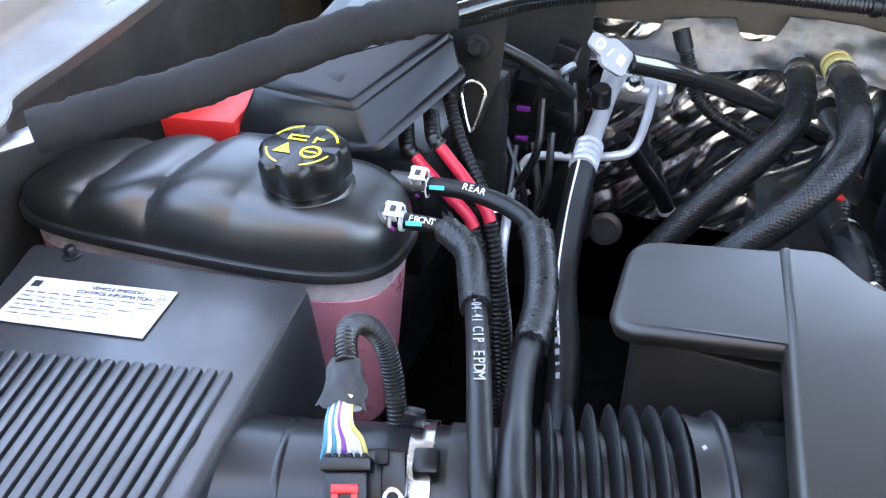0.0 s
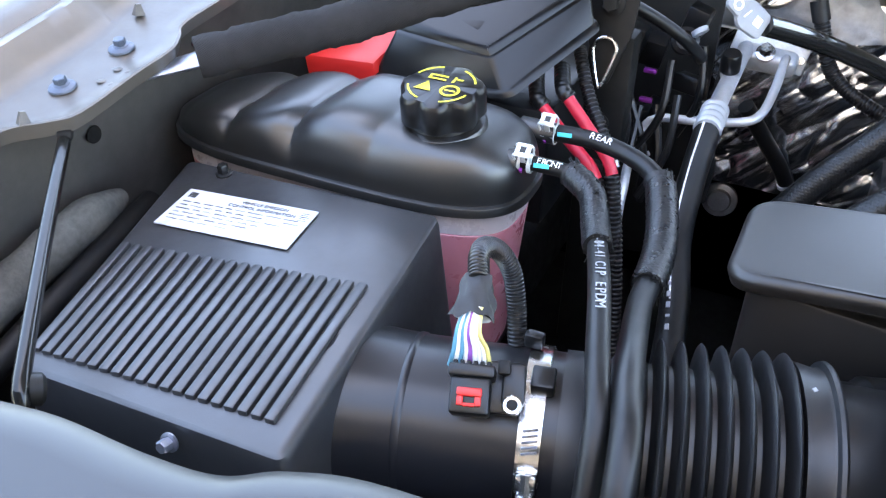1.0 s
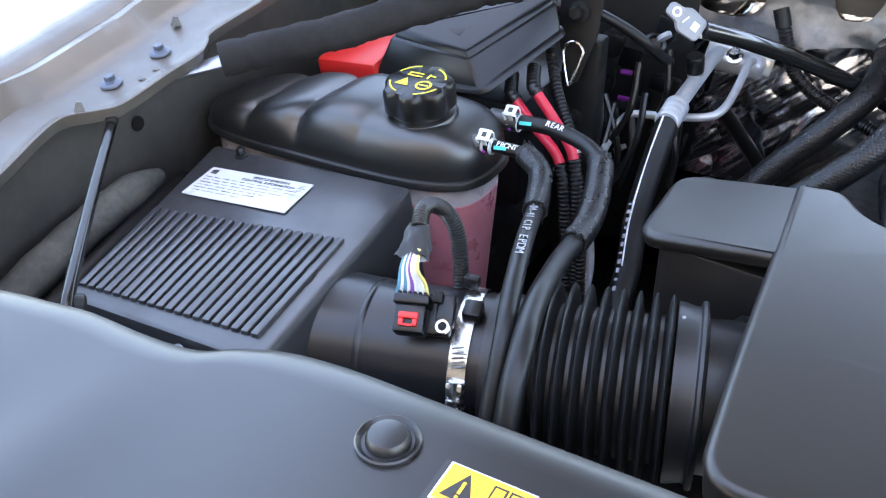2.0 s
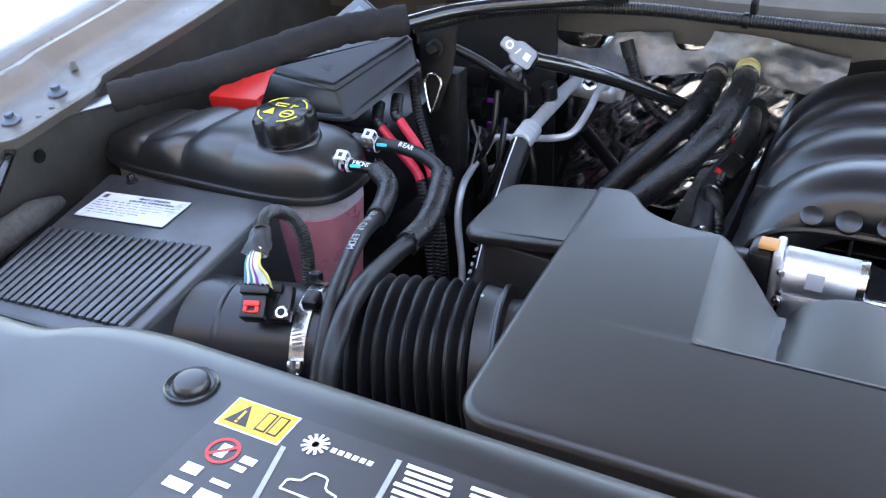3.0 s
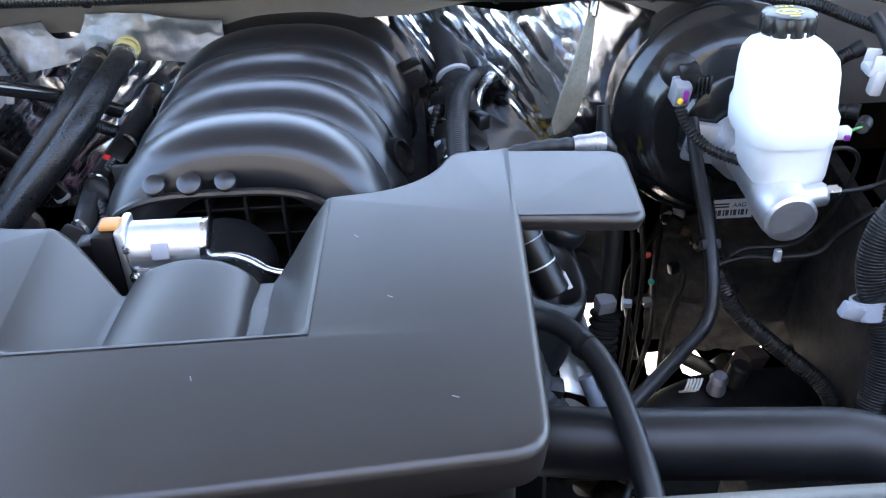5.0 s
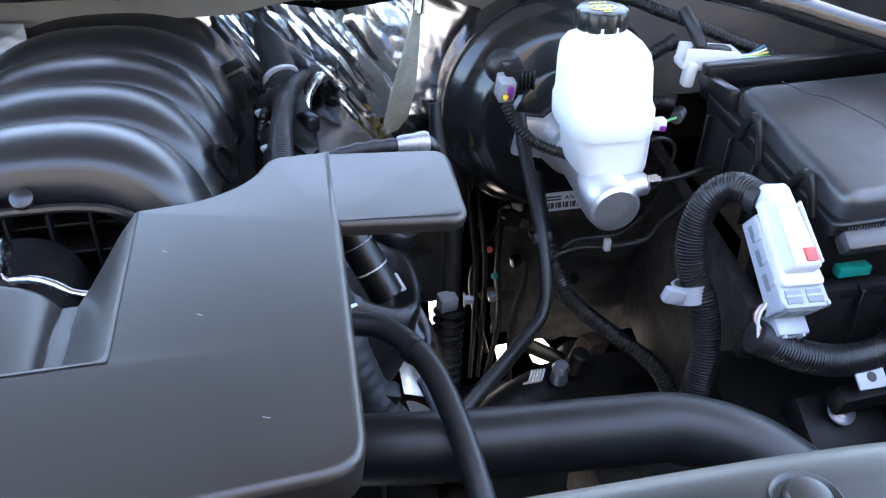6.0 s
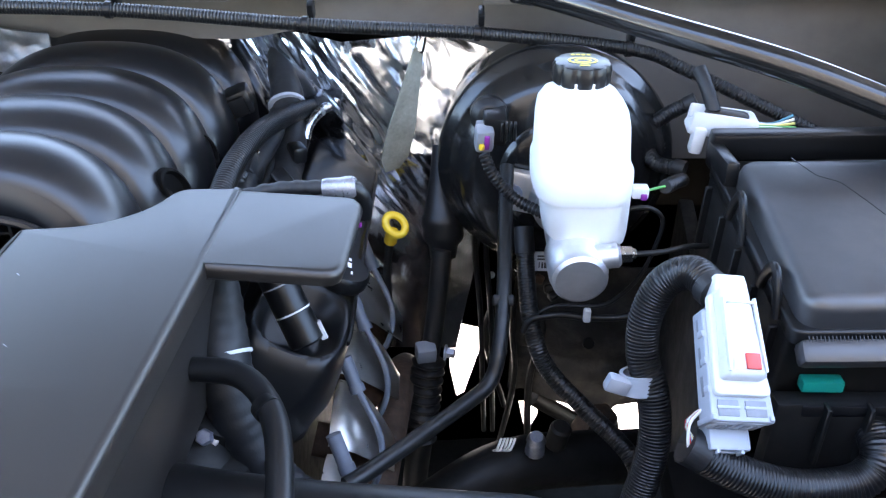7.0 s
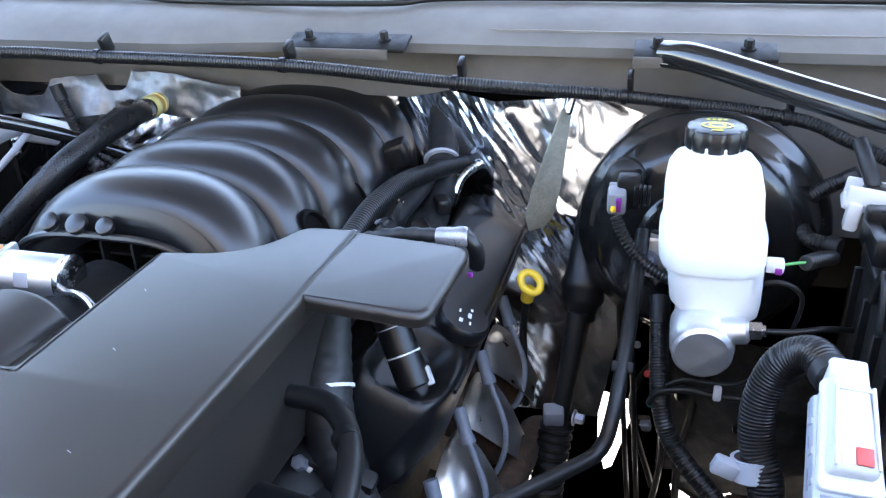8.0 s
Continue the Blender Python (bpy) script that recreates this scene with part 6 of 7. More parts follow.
# ---- fuse box with lid ----
def make_fusebox():
    th = thing("fuse_box", (1.1, 0.63, 0.95), "black under-hood fuse box with stepped lid", "fuse box")
    m = frame_at((1.09, 0.578, 1.055), (1, 0, 0.02), (-0.02, -0.09, 1))

    def plate(pts, z0, z1, f, name, mt=M_BLACK, foot=0.0):
        b = slab(round_outline(pts), z0, z1, f, 3, foot=foot)
        bmesh.ops.transform(b, matrix=m, verts=b.verts)
        return part(name, b, mt, th)
    plate([(-0.098, -0.1, 0.006), (0.14, -0.1, 0.006), (0.14, 0.145, 0.006), (-0.098, 0.145, 0.006)], -0.11, -0.004, 0.003, "box_body", M_BLACKD)
    plate([(-0.098, -0.108, 0.012), (0.15, -0.108, 0.012), (0.15, 0.15, 0.008), (-0.098, 0.15, 0.008)], -0.014, 0.0, 0.003, "lid_rim")
    lid = plate([(-0.092, -0.104, 0.02), (0.14, -0.104, 0.02), (0.125, 0.112, 0.02), (-0.086, 0.112, 0.02)], 0.0, 0.026, 0.011, "lid", M_AIRBOX)
    part("front_ridge", box((0.25, 0.02, 0.02), m @ pose(0.03, -0.118, -0.013, 32), 0.005), M_AIRBOX, th)
    for k in range(24):
        part("grip_rib", box((0.0012, 0.01, 0.0008), m @ pose(-0.088 + k * 0.003, -0.117, -0.002, 32), 0.0003, 1), M_BLACK, th)
    # raised frame behind and beside the lid
    part("rear_frame", box((0.235, 0.02, 0.03), m @ pose(0.022, 0.168, 0.008), 0.004), M_BLACK, th)
    part("side_frame", box((0.014, 0.07, 0.028), m @ pose(-0.09, 0.137, 0.004, -10), 0.004), M_BLACK, th)
    for y, hgt in ((0.045, 0.05), (-0.055, 0.045)):
        loop = [m @ V(-0.1, y - 0.022 + 0.044 * k / 12, -0.012 + hgt * 0.75 * math.sin(math.pi * k / 12)) for k in range(13)]
        part("latch", sweep(resample(loop, 0.004)[0], 0.0052, 10, flat=0.7), M_BLACK, th)
    crease = [(-0.035, 0.11), (-0.022, 0.078), (-0.004, 0.066), (0.008, 0.035), (0.018, 0.005), (0.012, -0.012), (0.02, -0.045), (0.028, -0.075)]
    part("crease", sweep(resample([m @ V(a, b, 0.0256) for a, b in crease], 0.006)[0], 0.0009, 6), M_BLACK, lid)
    for dx, dy, w, hh in ((0.06, 0.03, 0.02, 0.006), (0.062, 0.008, 0.024, 0.01), (0.022, -0.04, 0.008, 0.006), (0.024, -0.052, 0.007, 0.006)):
        part("moulded_mark", box((w, hh, 0.0008), m @ pose(dx, dy, 0.0262), 0.0003, 1), M_GPRINT, lid)
    for k in range(5):
        part("side_rib", box((0.008, 0.004, 0.075), m @ pose(-0.101, -0.08 + 0.052 * k, -0.055), 0.001, 1), M_BLACKD, th)
    part("teal_insert", box((0.034, 0.012, 0.0105), pose(1.028, 0.475, 0.989, 0), 0.0015), M_TEAL, th, "teal plastic relay insert")
    part("front_wall", box((0.22, 0.02, 0.09), pose(1.1, 0.47, 0.934), 0.005), M_BLACKD, th)
    part("wall_step", box((0.1, 0.014, 0.012), pose(1.06, 0.466, 0.972), 0.003), M_BLACK, th)
    for k in range(4):
        part("wall_rib", box((0.004, 0.012, 0.06), pose(1.03 + k * 0.035, 0.458, 0.95), 0.001, 1), M_BLACKD, th)
    return th


make_fusebox()


# ---- large white and grey multi-pin connector ----
def make_connector():
    th = thing("harness_connector", (0.94, 0.45, 1.0), "large white and pale grey harness connector with red tab", "connector")
    m = frame_at((0.947, 0.470, 1.022), (0.0, -0.8, -0.56), (0.16, -0.5, 0.85)) @ Matrix.Diagonal((0.79, 0.78, 0.95, 1))

    def plate(name, pts, z0, z1, mt, fillet=0.004, label="", foot=0.0):
        b = slab(round_outline(pts, n=5), z0, z1, fillet, 3, foot=foot)
        bmesh.ops.transform(b, matrix=m, verts=b.verts)
        return part(name, b, mt, th, label)
    shell = plate("grey_shell", [(-0.05, -0.021, 0.004), (0.066, -0.027, 0.004), (0.066, 0.034, 0.004), (-0.05, 0.026, 0.004)], -0.024, 0.0, M_GREYP, 0.003, "pale blue-grey connector shell")
    plate("shell_flange", [(-0.045, -0.027, 0.003), (0.068, -0.03, 0.003), (0.068, 0.037, 0.003), (-0.04, 0.031, 0.003)], -0.006, 0.003, M_GREYP, 0.002)
    cov = plate("white_cover", [(-0.073, -0.014, 0.005), (-0.05, -0.017, 0.008), (-0.03, -0.0165, 0.006), (0.0, -0.019, 0.006), (0.03, -0.021, 0.006), (0.03, 0.024, 0.006), (0.0, 0.021, 0.006), (-0.05, 0.017, 0.008), (-0.073, 0.015, 0.005)], 0.004, 0.024, M_WHITE, 0.008, "glossy white connector cover")
    plate("cover_step", [(-0.078, -0.017, 0.004), (-0.058, -0.018, 0.004), (-0.058, 0.018, 0.004), (-0.078, 0.017, 0.004)], -0.004, 0.018, M_WHITE, 0.004)
    plate("cover_rim", [(-0.06, -0.022, 0.006), (0.0, -0.0245, 0.008), (0.044, -0.0275, 0.008), (0.044, 0.033, 0.008), (0.0, 0.027, 0.008), (-0.06, 0.023, 0.006)], 0.003, 0.0095, M_WHITE, 0.002)
    for sy in (-0.0165, 0.0185):
        part("cover_rail", box((0.075, 0.0028, 0.005), m @ pose(-0.012, sy, 0.0235, 0, 0, -1.5 if sy < 0 else 2), 0.001), M_WHITE, cov)
    part("cover_rib", box((0.0025, 0.034, 0.004), m @ pose(-0.045, 0, 0.0238), 0.001), M_WHITE, cov)
    part("red_tab", box((0.016, 0.015, 0.004), m @ pose(0.015, 0.007, 0.0242), 0.001), M_REDTAB, cov, "square red locking tab")
    for sy in (-1, 1):
        part("top_window", box((0.016, 0.022, 0.002), m @ pose(0.055, sy * 0.0145 + 0.003, 0.003), 0.0006), M_SLOT, shell)
        part("top_bar", box((0.003, 0.024, 0.003), m @ pose(0.0545, sy * 0.0145 + 0.003, 0.0034), 0.0006), M_GREYP, shell)
    part("cover_notch", box((0.002, 0.02, 0.002), m @ pose(-0.066, 0, 0.0178), 0.0005), M_GREYP, cov)
    for k in range(3):
        part("side_slot", box((0.02, 0.0016, 0.007), m @ pose(-0.03 + 0.03 * k, -0.0232 - 0.0013 * k, -0.012), 0.0006), M_SLOT, shell)
        part("side_lug", box((0.007, 0.005, 0.009), m @ pose(-0.02 + 0.028 * k, -0.0275, -0.002), 0.0015), M_GREYP, shell)
    for sy in (-1, 1):
        part("window_frame", box((0.003, 0.025, 0.022), m @ pose(0.0675, sy * 0.0135 + 0.003, -0.012), 0.001), M_GREYP, shell)
        part("slot", box((0.002, 0.014, 0.013), m @ pose(0.0688, sy * 0.0135 + 0.003, -0.012), 0.0005), M_SLOT, shell)
        part("slot_bar", box((0.003, 0.002, 0.013), m @ pose(0.0692, sy * 0.0135 + 0.003, -0.012), 0.0005), M_GREYP, shell)
        part("corner_lug", box((0.006, 0.005, 0.03), m @ pose(0.064, sy * 0.03 + 0.003, -0.01), 0.0015), M_GREYP, shell)
    part("lower_block", box((0.03, 0.044, 0.02), m @ pose(0.074, 0.004, -0.034), 0.003), M_GREYP, th)
    part("block_slot", box((0.003, 0.016, 0.008), m @ pose(0.0892, 0.004, -0.034), 0.0008), M_SLOT, th)
    for sy in (-0.013, 0.013):
        part("block_rail", box((0.006, 0.004, 0.018), m @ pose(0.089, sy + 0.004, -0.034), 0.001), M_GREYP, th)
    rnd = random.Random(8)
    for k, mm in enumerate((M_WIREW, M_RED, M_WIREB, M_WIREW, M_WIREY, M_WIREW, M_WIREB, M_RED)):
        y = -0.03 + 0.003 * k
        part("wire", tube([m @ V(0.05, -0.024, -0.02 - 0.002 * k), m @ V(0.065, -0.037, -0.026 - 0.001 * k), m @ V(0.09, -0.03 + 0.003 * k, -0.045), m @ V(0.1, -0.02 + 0.002 * k, -0.06)], 0.0014, 6, 0.006), mm, th)
    return th


make_connector()

for name, pts, r, lab in (
        ("harness_conduit", [(0.942, 0.512, 1.052), (0.93, 0.54, 1.053), (0.911, 0.551, 1.035), (0.899, 0.548, 1.0), (0.899, 0.538, 0.965), (0.909, 0.522, 0.935), (0.912, 0.505, 0.89), (0.9, 0.49, 0.83), (0.885, 0.47, 0.77)], 0.0148, "thick black corrugated harness conduit"),
        ("harness_conduit", [(0.915, 0.44, 0.955), (0.958, 0.43, 0.934), (1.004, 0.427, 0.921), (1.047, 0.43, 0.921), (1.068, 0.435, 0.93), (1.076, 0.447, 0.945), (1.074, 0.485, 0.952)], 0.0155, "black corrugated conduit looping below the fuse box"),
        ("harness_conduit", [(0.815, 0.79, 0.95), (0.82, 0.735, 0.885), (0.828, 0.705, 0.85), (0.845, 0.69, 0.82), (0.885, 0.66, 0.79), (0.93, 0.62, 0.76), (0.945, 0.58, 0.72)], 0.0105, "slim black corrugated conduit"),
        ("harness_conduit", [(1.0, 0.83, 1.09), (0.97, 0.835, 1.07), (0.95, 0.83, 1.05), (0.955, 0.8, 1.03), (0.985, 0.78, 1.03)], 0.0085, "black corrugated conduit beside the booster")):
    hc = thing(name, pts[0], lab, "conduit", "conduits")
    part("conduit", loom(pts, r, 0.0032, 0.0008 if r > 0.012 else 0.0007, 18), M_LOOM, hc)
    for q0, q1 in ((pts[0], pts[1]), (pts[-1], pts[-2])):
        part("taped_end", rod(q0, V(*q0).lerp(V(*q1), 0.35), r + 0.0008, 14), M_TAPE, hc)
gc = thing("conduit_clip", (0.9, 0.53, 0.95), "pale grey plastic conduit clip", "clip")
part("band", lathe((0.899, 0.531, 0.943), (0.1, -0.3, -0.9), [(-0.009, 0.0152), (-0.009, 0.0184), (0.009, 0.0184), (0.009, 0.0152)], 24, caps=False), M_GREYP, gc)
part("wing", box((0.022, 0.012, 0.016), pose(0.876, 0.522, 0.947, 0, 20), 0.003), M_GREYP, gc)

wc = thing("white_connector", (1.02, 0.77, 1.08), "white plug with black lock and green wires", "connector")
wm = pose(1.012, 0.775, 1.086, 0, 6, -6)
part("shell", box((0.07, 0.03, 0.012), wm @ pose(0, 0, -0.006), 0.005), M_WHITE, wc)
for sy in (-0.012, 0.012):
    part("side_rail", box((0.066, 0.006, 0.02), wm @ pose(0.0, sy, 0.004), 0.0025), M_WHITE, wc)
part("lock", box((0.046, 0.019, 0.016), wm @ pose(0.004, 0.0, 0.008), 0.006), M_BLACK, wc)
part("end_loop", box((0.01, 0.032, 0.022), wm @ pose(0.03, 0, 0.002), 0.003), M_WHITE, wc)
part("foot", box((0.014, 0.016, 0.03), wm @ pose(-0.022, -0.012, -0.016), 0.004), M_WHITE, wc)
part("cable", tube([wm @ V(-0.01, 0.0, 0.012), wm @ V(-0.02, 0.012, 0.03), wm @ V(-0.03, 0.03, 0.045)], 0.0075, 12), M_TAPE, wc)
for k in range(6):
    part("wire", tube([wm @ V(0.034, -0.009 + 0.0035 * k, 0.004), wm @ V(0.055, -0.012 + 0.005 * k, 0.008 - 0.001 * k), wm @ V(0.076, -0.012 + 0.006 * k, 0.004 + 0.002 * k)], 0.0016, 8), (M_WIREG, M_WIREW, M_WIREG, M_WIREY, M_WIREW, M_WIREB)[k], wc)

bk = thing("mount_bracket", (1.1, 0.4, 0.9), "black mount with round nut and slotted plate", "bracket")
part("block", box((0.09, 0.06, 0.04), pose(1.04, 0.445, 0.815, 30), 0.006), M_BLACKD, bk)
part("washer", lathe((1.033, 0.436, 0.842), (0, -0.55, 0.85), [(0, 0.0145), (0.002, 0.0145), (0.003, 0.013)], 24), M_BOLT, bk)
hexbolt("nut", (1.033, 0.435, 0.844), (0, -0.55, 0.85), 0.0115, bk)
part("hole_plate", box((0.03, 0.022, 0.003), pose(1.027, 0.41, 0.911, 35), 0.001), M_GREYP, bk)
# black disc on the plate paints the hole's dark inside
part("plate_hole", lathe((1.027, 0.4088, 0.9126), (0, -0.57, 0.82), [(0, 0.005), (0.0006, 0.0045)], 14), M_KPRINT, bk)
part("arm", box((0.16, 0.02, 0.03), pose(1.09, 0.43, 0.87, 20, 0, 4), 0.005), M_BLACKD, bk)
part("side_plug", lathe((1.1, 0.40, 0.872), (0, -0.6, 0.8), [(0, 0.016), (0.006, 0.016), (0.008, 0.012), (0.005, 0.007)], 20), M_BLACK, bk)
part("taped_cable", tube([(1.05, 0.415, 0.905), (1.09, 0.41, 0.915), (1.14, 0.41, 0.925)], 0.011, 12), M_TAPE, bk)
bk2 = thing("front_support", (0.95, 0.3, 0.85), "black inner front support beam", "beam")
# beam and inner wall fill a dark space; the shade is in their black
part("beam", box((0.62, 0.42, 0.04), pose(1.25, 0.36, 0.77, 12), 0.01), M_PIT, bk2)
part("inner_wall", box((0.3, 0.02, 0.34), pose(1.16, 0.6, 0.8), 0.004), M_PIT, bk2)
part("side_wall", box((0.02, 0.42, 0.3), pose(1.02, 0.75, 0.75, 0, 0, -8), 0.004), M_LINER, bk2)

# taped harness low across the bay
tp = thing("taped_harness", (0.8, 0.45, 0.8), "black tape-wrapped harness low across the bay", "wiring harness")
part("wrap", tube([(0.6, 0.47, 0.83), (0.70, 0.465, 0.83), (0.78, 0.46, 0.84), (0.86, 0.46, 0.83), (0.92, 0.46, 0.80)], lambda s: 0.021 + 0.0005 * math.sin(s * 330), 16, 0.003), M_TAPE, tp)
tp2 = thing("taped_harness", (0.55, 0.5, 0.95), "black cloth-taped harness beside the valve cover", "wiring harness")
part("wrap", tube([(0.525, 0.56, 1.05), (0.536, 0.515, 1.012), (0.545, 0.485, 0.978), (0.558, 0.47, 0.94), (0.585, 0.455, 0.895), (0.63, 0.45, 0.855)], lambda s: 0.019 + 0.004 * math.sin(min(1.0, s / 0.2) * 3.14) + 0.0003 * math.sin(s * 190) + 0.0004 * math.sin(s * 510), 18, 0.003), M_TAPE, tp2)
part("cable_tie", lathe((0.541, 0.5, 0.995), (0.25, -0.6, -0.75), [(0, 0.0236), (0.003, 0.0236)], 20), M_WHITE, tp2)

ln = thing("fender_liner", (1.0, 0.9, 0.7), "dusty dark wheel arch liner", "liner")


def liner(u, v):
    x, z = 0.83 + 0.33 * u, 0.545 + 0.29 * v
    return V(x, 0.985 - 0.10 * math.sin(math.pi * u) * (0.4 + 0.6 * v) + 0.012 * noise.noise(V(u * 6, v * 7, 0)) + 0.004 * noise.noise(V(u * 19, v * 23, 4)), z - 0.06 * (2 * u - 1) ** 2 * v)


part("shell", grid(48, 30, liner, thick=0.004), M_LINER, ln)
for q in ((0.93, 0.70), (1.06, 0.66)):
    part("push_rivet", lathe((q[0], 0.9, q[1]), (0, -1, 0.2), [(0, 0.009), (0.003, 0.008)], 14), M_BLACKD, ln)
fr = thing("frame_rail", (0.95, 0.7, 0.55), "dusty steel frame rail low in the bay", "frame rail")
part("rail", box((0.07, 0.8, 0.12), pose(0.9, 0.3, 0.54), 0.01), M_LINER, fr)
part("gusset", box((0.12, 0.05, 0.03), pose(0.9, 0.55, 0.61), 0.006), M_DARK, fr)


# ---- front panel cover ----
def make_shroud():
    th = thing("radiator_cover", (0.3, 0.05, 1.1), "satin dark grey plastic radiator cover panel with push clips", "radiator cover")
    back = [(-0.42, 0.09), (-0.345, 0.112), (-0.30, 0.12), (-0.27, 0.124), (-0.225, 0.124), (-0.19, 0.128), (-0.165, 0.142), (-0.12, 0.152), (0.0, 0.153), (0.3, 0.153), (0.6, 0.153), (0.76, 0.151), (0.84, 0.142), (0.9, 0.128), (1.0, 0.12), (1.15, 0.09)]
    bp = smooth_path([(a, b, 0) for a, b in back], 6)

    def top(u, v):
        p = bp[min(len(bp) - 1, int(round(u * (len(bp) - 1))))]
        y = p.y + (-0.32 - p.y) * v
        e = 0.006 * (1 - min(1.0, v / 0.02)) ** 2
        wave = 0.0
        if p.x < -0.1:
            w = min(1, (-0.1 - p.x) / 0.08)
            wave = -0.003 * w + 0.008 * w * math.exp(-((p.x + 0.2) / 0.035) ** 2) * v * 2
        drop = 0.10 * max(0, v - 0.35) ** 1.5
        return V(p.x, y, 1.146 - e - drop + wave)
    part("panel", grid(len(bp) - 1, 40, top), M_SHROUD, th)

    def edge(u, v):
        p = bp[min(len(bp) - 1, int(round(u * (len(bp) - 1))))]
        q = top(u, 0)
        return V(p.x, p.y - 0.002 * v, q.z - 0.035 * v)
    part("rear_edge", grid(len(bp) - 1, 2, edge), M_SHROUD, th)
    for x, y in ((-0.053, 0.113), (0.262, 0.124), (0.384, 0.124), (0.72, 0.12)):
        c = part("push_clip", lathe((x, y, 1.1455), (0, 0, 1), [(0, 0.0165), (0.0022, 0.0165), (0.003, 0.0155), (0.001, 0.013), (0.001, 0.0112), (0.004, 0.011), (0.006, 0.0095), (0.0068, 0.0055)], 32), M_SHROUD, th)
    # instruction decal
    zt = 1.1467

    def quad(name, x0, y0, x1, y1, mt, parent=th, lift=0.0, skew=0.0):
        return part(name, decal([V(x0, y1, zt + lift), V(x0, y0, zt + lift), V(x1, y0, zt + lift), V(x1, y1, zt + lift)]), mt, parent, smooth=False)
    lab = quad("instruction_label", -0.0225, 0.025, 0.169, 0.1165, material("dark_label_film", (0.022, 0.021, 0.024), 0.4, vary=0.05, spec=0.6))
    lab["label"] = "black instruction label with orange warning field"
    quad("white_border", -0.0195, 0.0925, 0.0242, 0.1162, M_WPRINT, lab, 0.0002)
    quad("orange_field", -0.0185, 0.0935, 0.0232, 0.1155, M_OPRINT, lab, 0.0004)
    part("warning_triangle", decal([V(-0.016, 0.0965, zt + 0.0006), V(0.0, 0.0965, zt + 0.0006), V(-0.008, 0.113, zt + 0.0006)]), M_KPRINT, lab, smooth=False)
    quad("warning_mark", -0.0088, 0.1, -0.0072, 0.1075, M_OPRINT, lab, 0.0008)
    quad("warning_dot", -0.0088, 0.0975, -0.0072, 0.099, M_OPRINT, lab, 0.0008)
    for x0, y0, x1, y1 in ((0.0045, 0.097, 0.0118, 0.1125), (0.0128, 0.097, 0.0198, 0.1125)):
        quad("book_page", x0, y0, x1, y1, M_KPRINT, lab, 0.0006)
        quad("book_inside", x0 + 0.0011, y0 + 0.0013, x1 - 0.0011, y1 - 0.0013, M_OPRINT, lab, 0.0008)
    b = bmesh.new()
    vs = [[b.verts.new((math.cos(a) * r, 0.077 + math.sin(a) * r, zt + 0.0004)) for r in (0.0078, 0.0097)] for a in [2 * math.pi * k / 28 for k in range(29)]]
    for p, q in zip(vs, vs[1:]):
        b.faces.new((p[0], p[1], q[1], q[0]))
    part("prohibition_ring", b, M_RPRINT, lab, smooth=False)
    m = pose(0, 0.077, zt + 0.0005, 0, 0, 40)
    part("prohibition_bar", decal([m @ V(x, y, 0) for x, y in ((-0.008, -0.001), (0.008, -0.001), (0.008, 0.001), (-0.008, 0.001))]), M_RPRINT, lab, smooth=False)
    for x0, y0, x1, y1 in ((-0.003, 0.072, 0.003, 0.082), (0.013, 0.074, 0.022, 0.079), (0.012, 0.068, 0.02, 0.072), (-0.012, 0.056, -0.001, 0.063), (0.008, 0.056, 0.02, 0.059), (-0.014, 0.044, 0.002, 0.051), (0.007, 0.044, 0.021, 0.051)):
        quad("symbol", x0, y0, x1, y1, M_WPRINT, lab, 0.00035)
    for a, c in (((0.0265, 0.0935), (0.0375, 0.048)), ((0.0885, 0.111), (0.0935, 0.068))):
        part("divider", decal([V(a[0], a[1], zt + 0.0004), V(a[0] + 0.0032, a[1], zt + 0.0004), V(c[0] + 0.0032, c[1], zt + 0.0004), V(c[0], c[1], zt + 0.0004)]), M_WPRINT2, lab, smooth=False)
    for k in range(6):
        m = pose(0.043, 0.102, zt + 0.0005, 0, 0, 30 * k)
        part("star_ray", decal([m @ V(x, y, 0) for x, y in ((-0.008, -0.0009), (0.008, -0.0009), (0.008, 0.0009), (-0.008, 0.0009))]), M_WPRINT, lab, smooth=False)
    for k in range(6):
        quad("print_bar", 0.053 + k * 0.0045, 0.1005, 0.0562 + k * 0.0045, 0.104, M_WPRINT, lab, 0.0004)
    # outline drawing of a truck
    tr = [(0.044, 0.068), (0.044, 0.075), (0.051, 0.0765), (0.054, 0.084), (0.063, 0.084), (0.066, 0.0765), (0.074, 0.075), (0.0745, 0.068), (0.044, 0.068)]
    part("drawing", sweep(resample([V(a, b, zt + 0.0004) for a, b in tr], 0.003)[0], 0.0006, 5), M_WPRINT, lab, smooth=False)
    tr2 = [(0.046, 0.042), (0.046, 0.05), (0.056, 0.056), (0.072, 0.053), (0.075, 0.042)]
    part("drawing", sweep(resample([V(a, b, zt + 0.0004) for a, b in tr2], 0.003)[0], 0.0006, 5), M_WPRINT, lab, smooth=False)
    rnd = random.Random(5)
    for col in range(2):
        x0 = 0.0955 + col * 0.037
        for k in range(15):
            y = 0.108 - k * 0.0046 - (0.002 if k > 7 else 0)
            w = rnd.uniform(0.015, 0.033)
            quad("print_bar", x0 + 0.0015 * (k % 3), y, x0 + w, y + 0.0027, M_WPRINT, lab, 0.0004)
    return th


make_shroud()


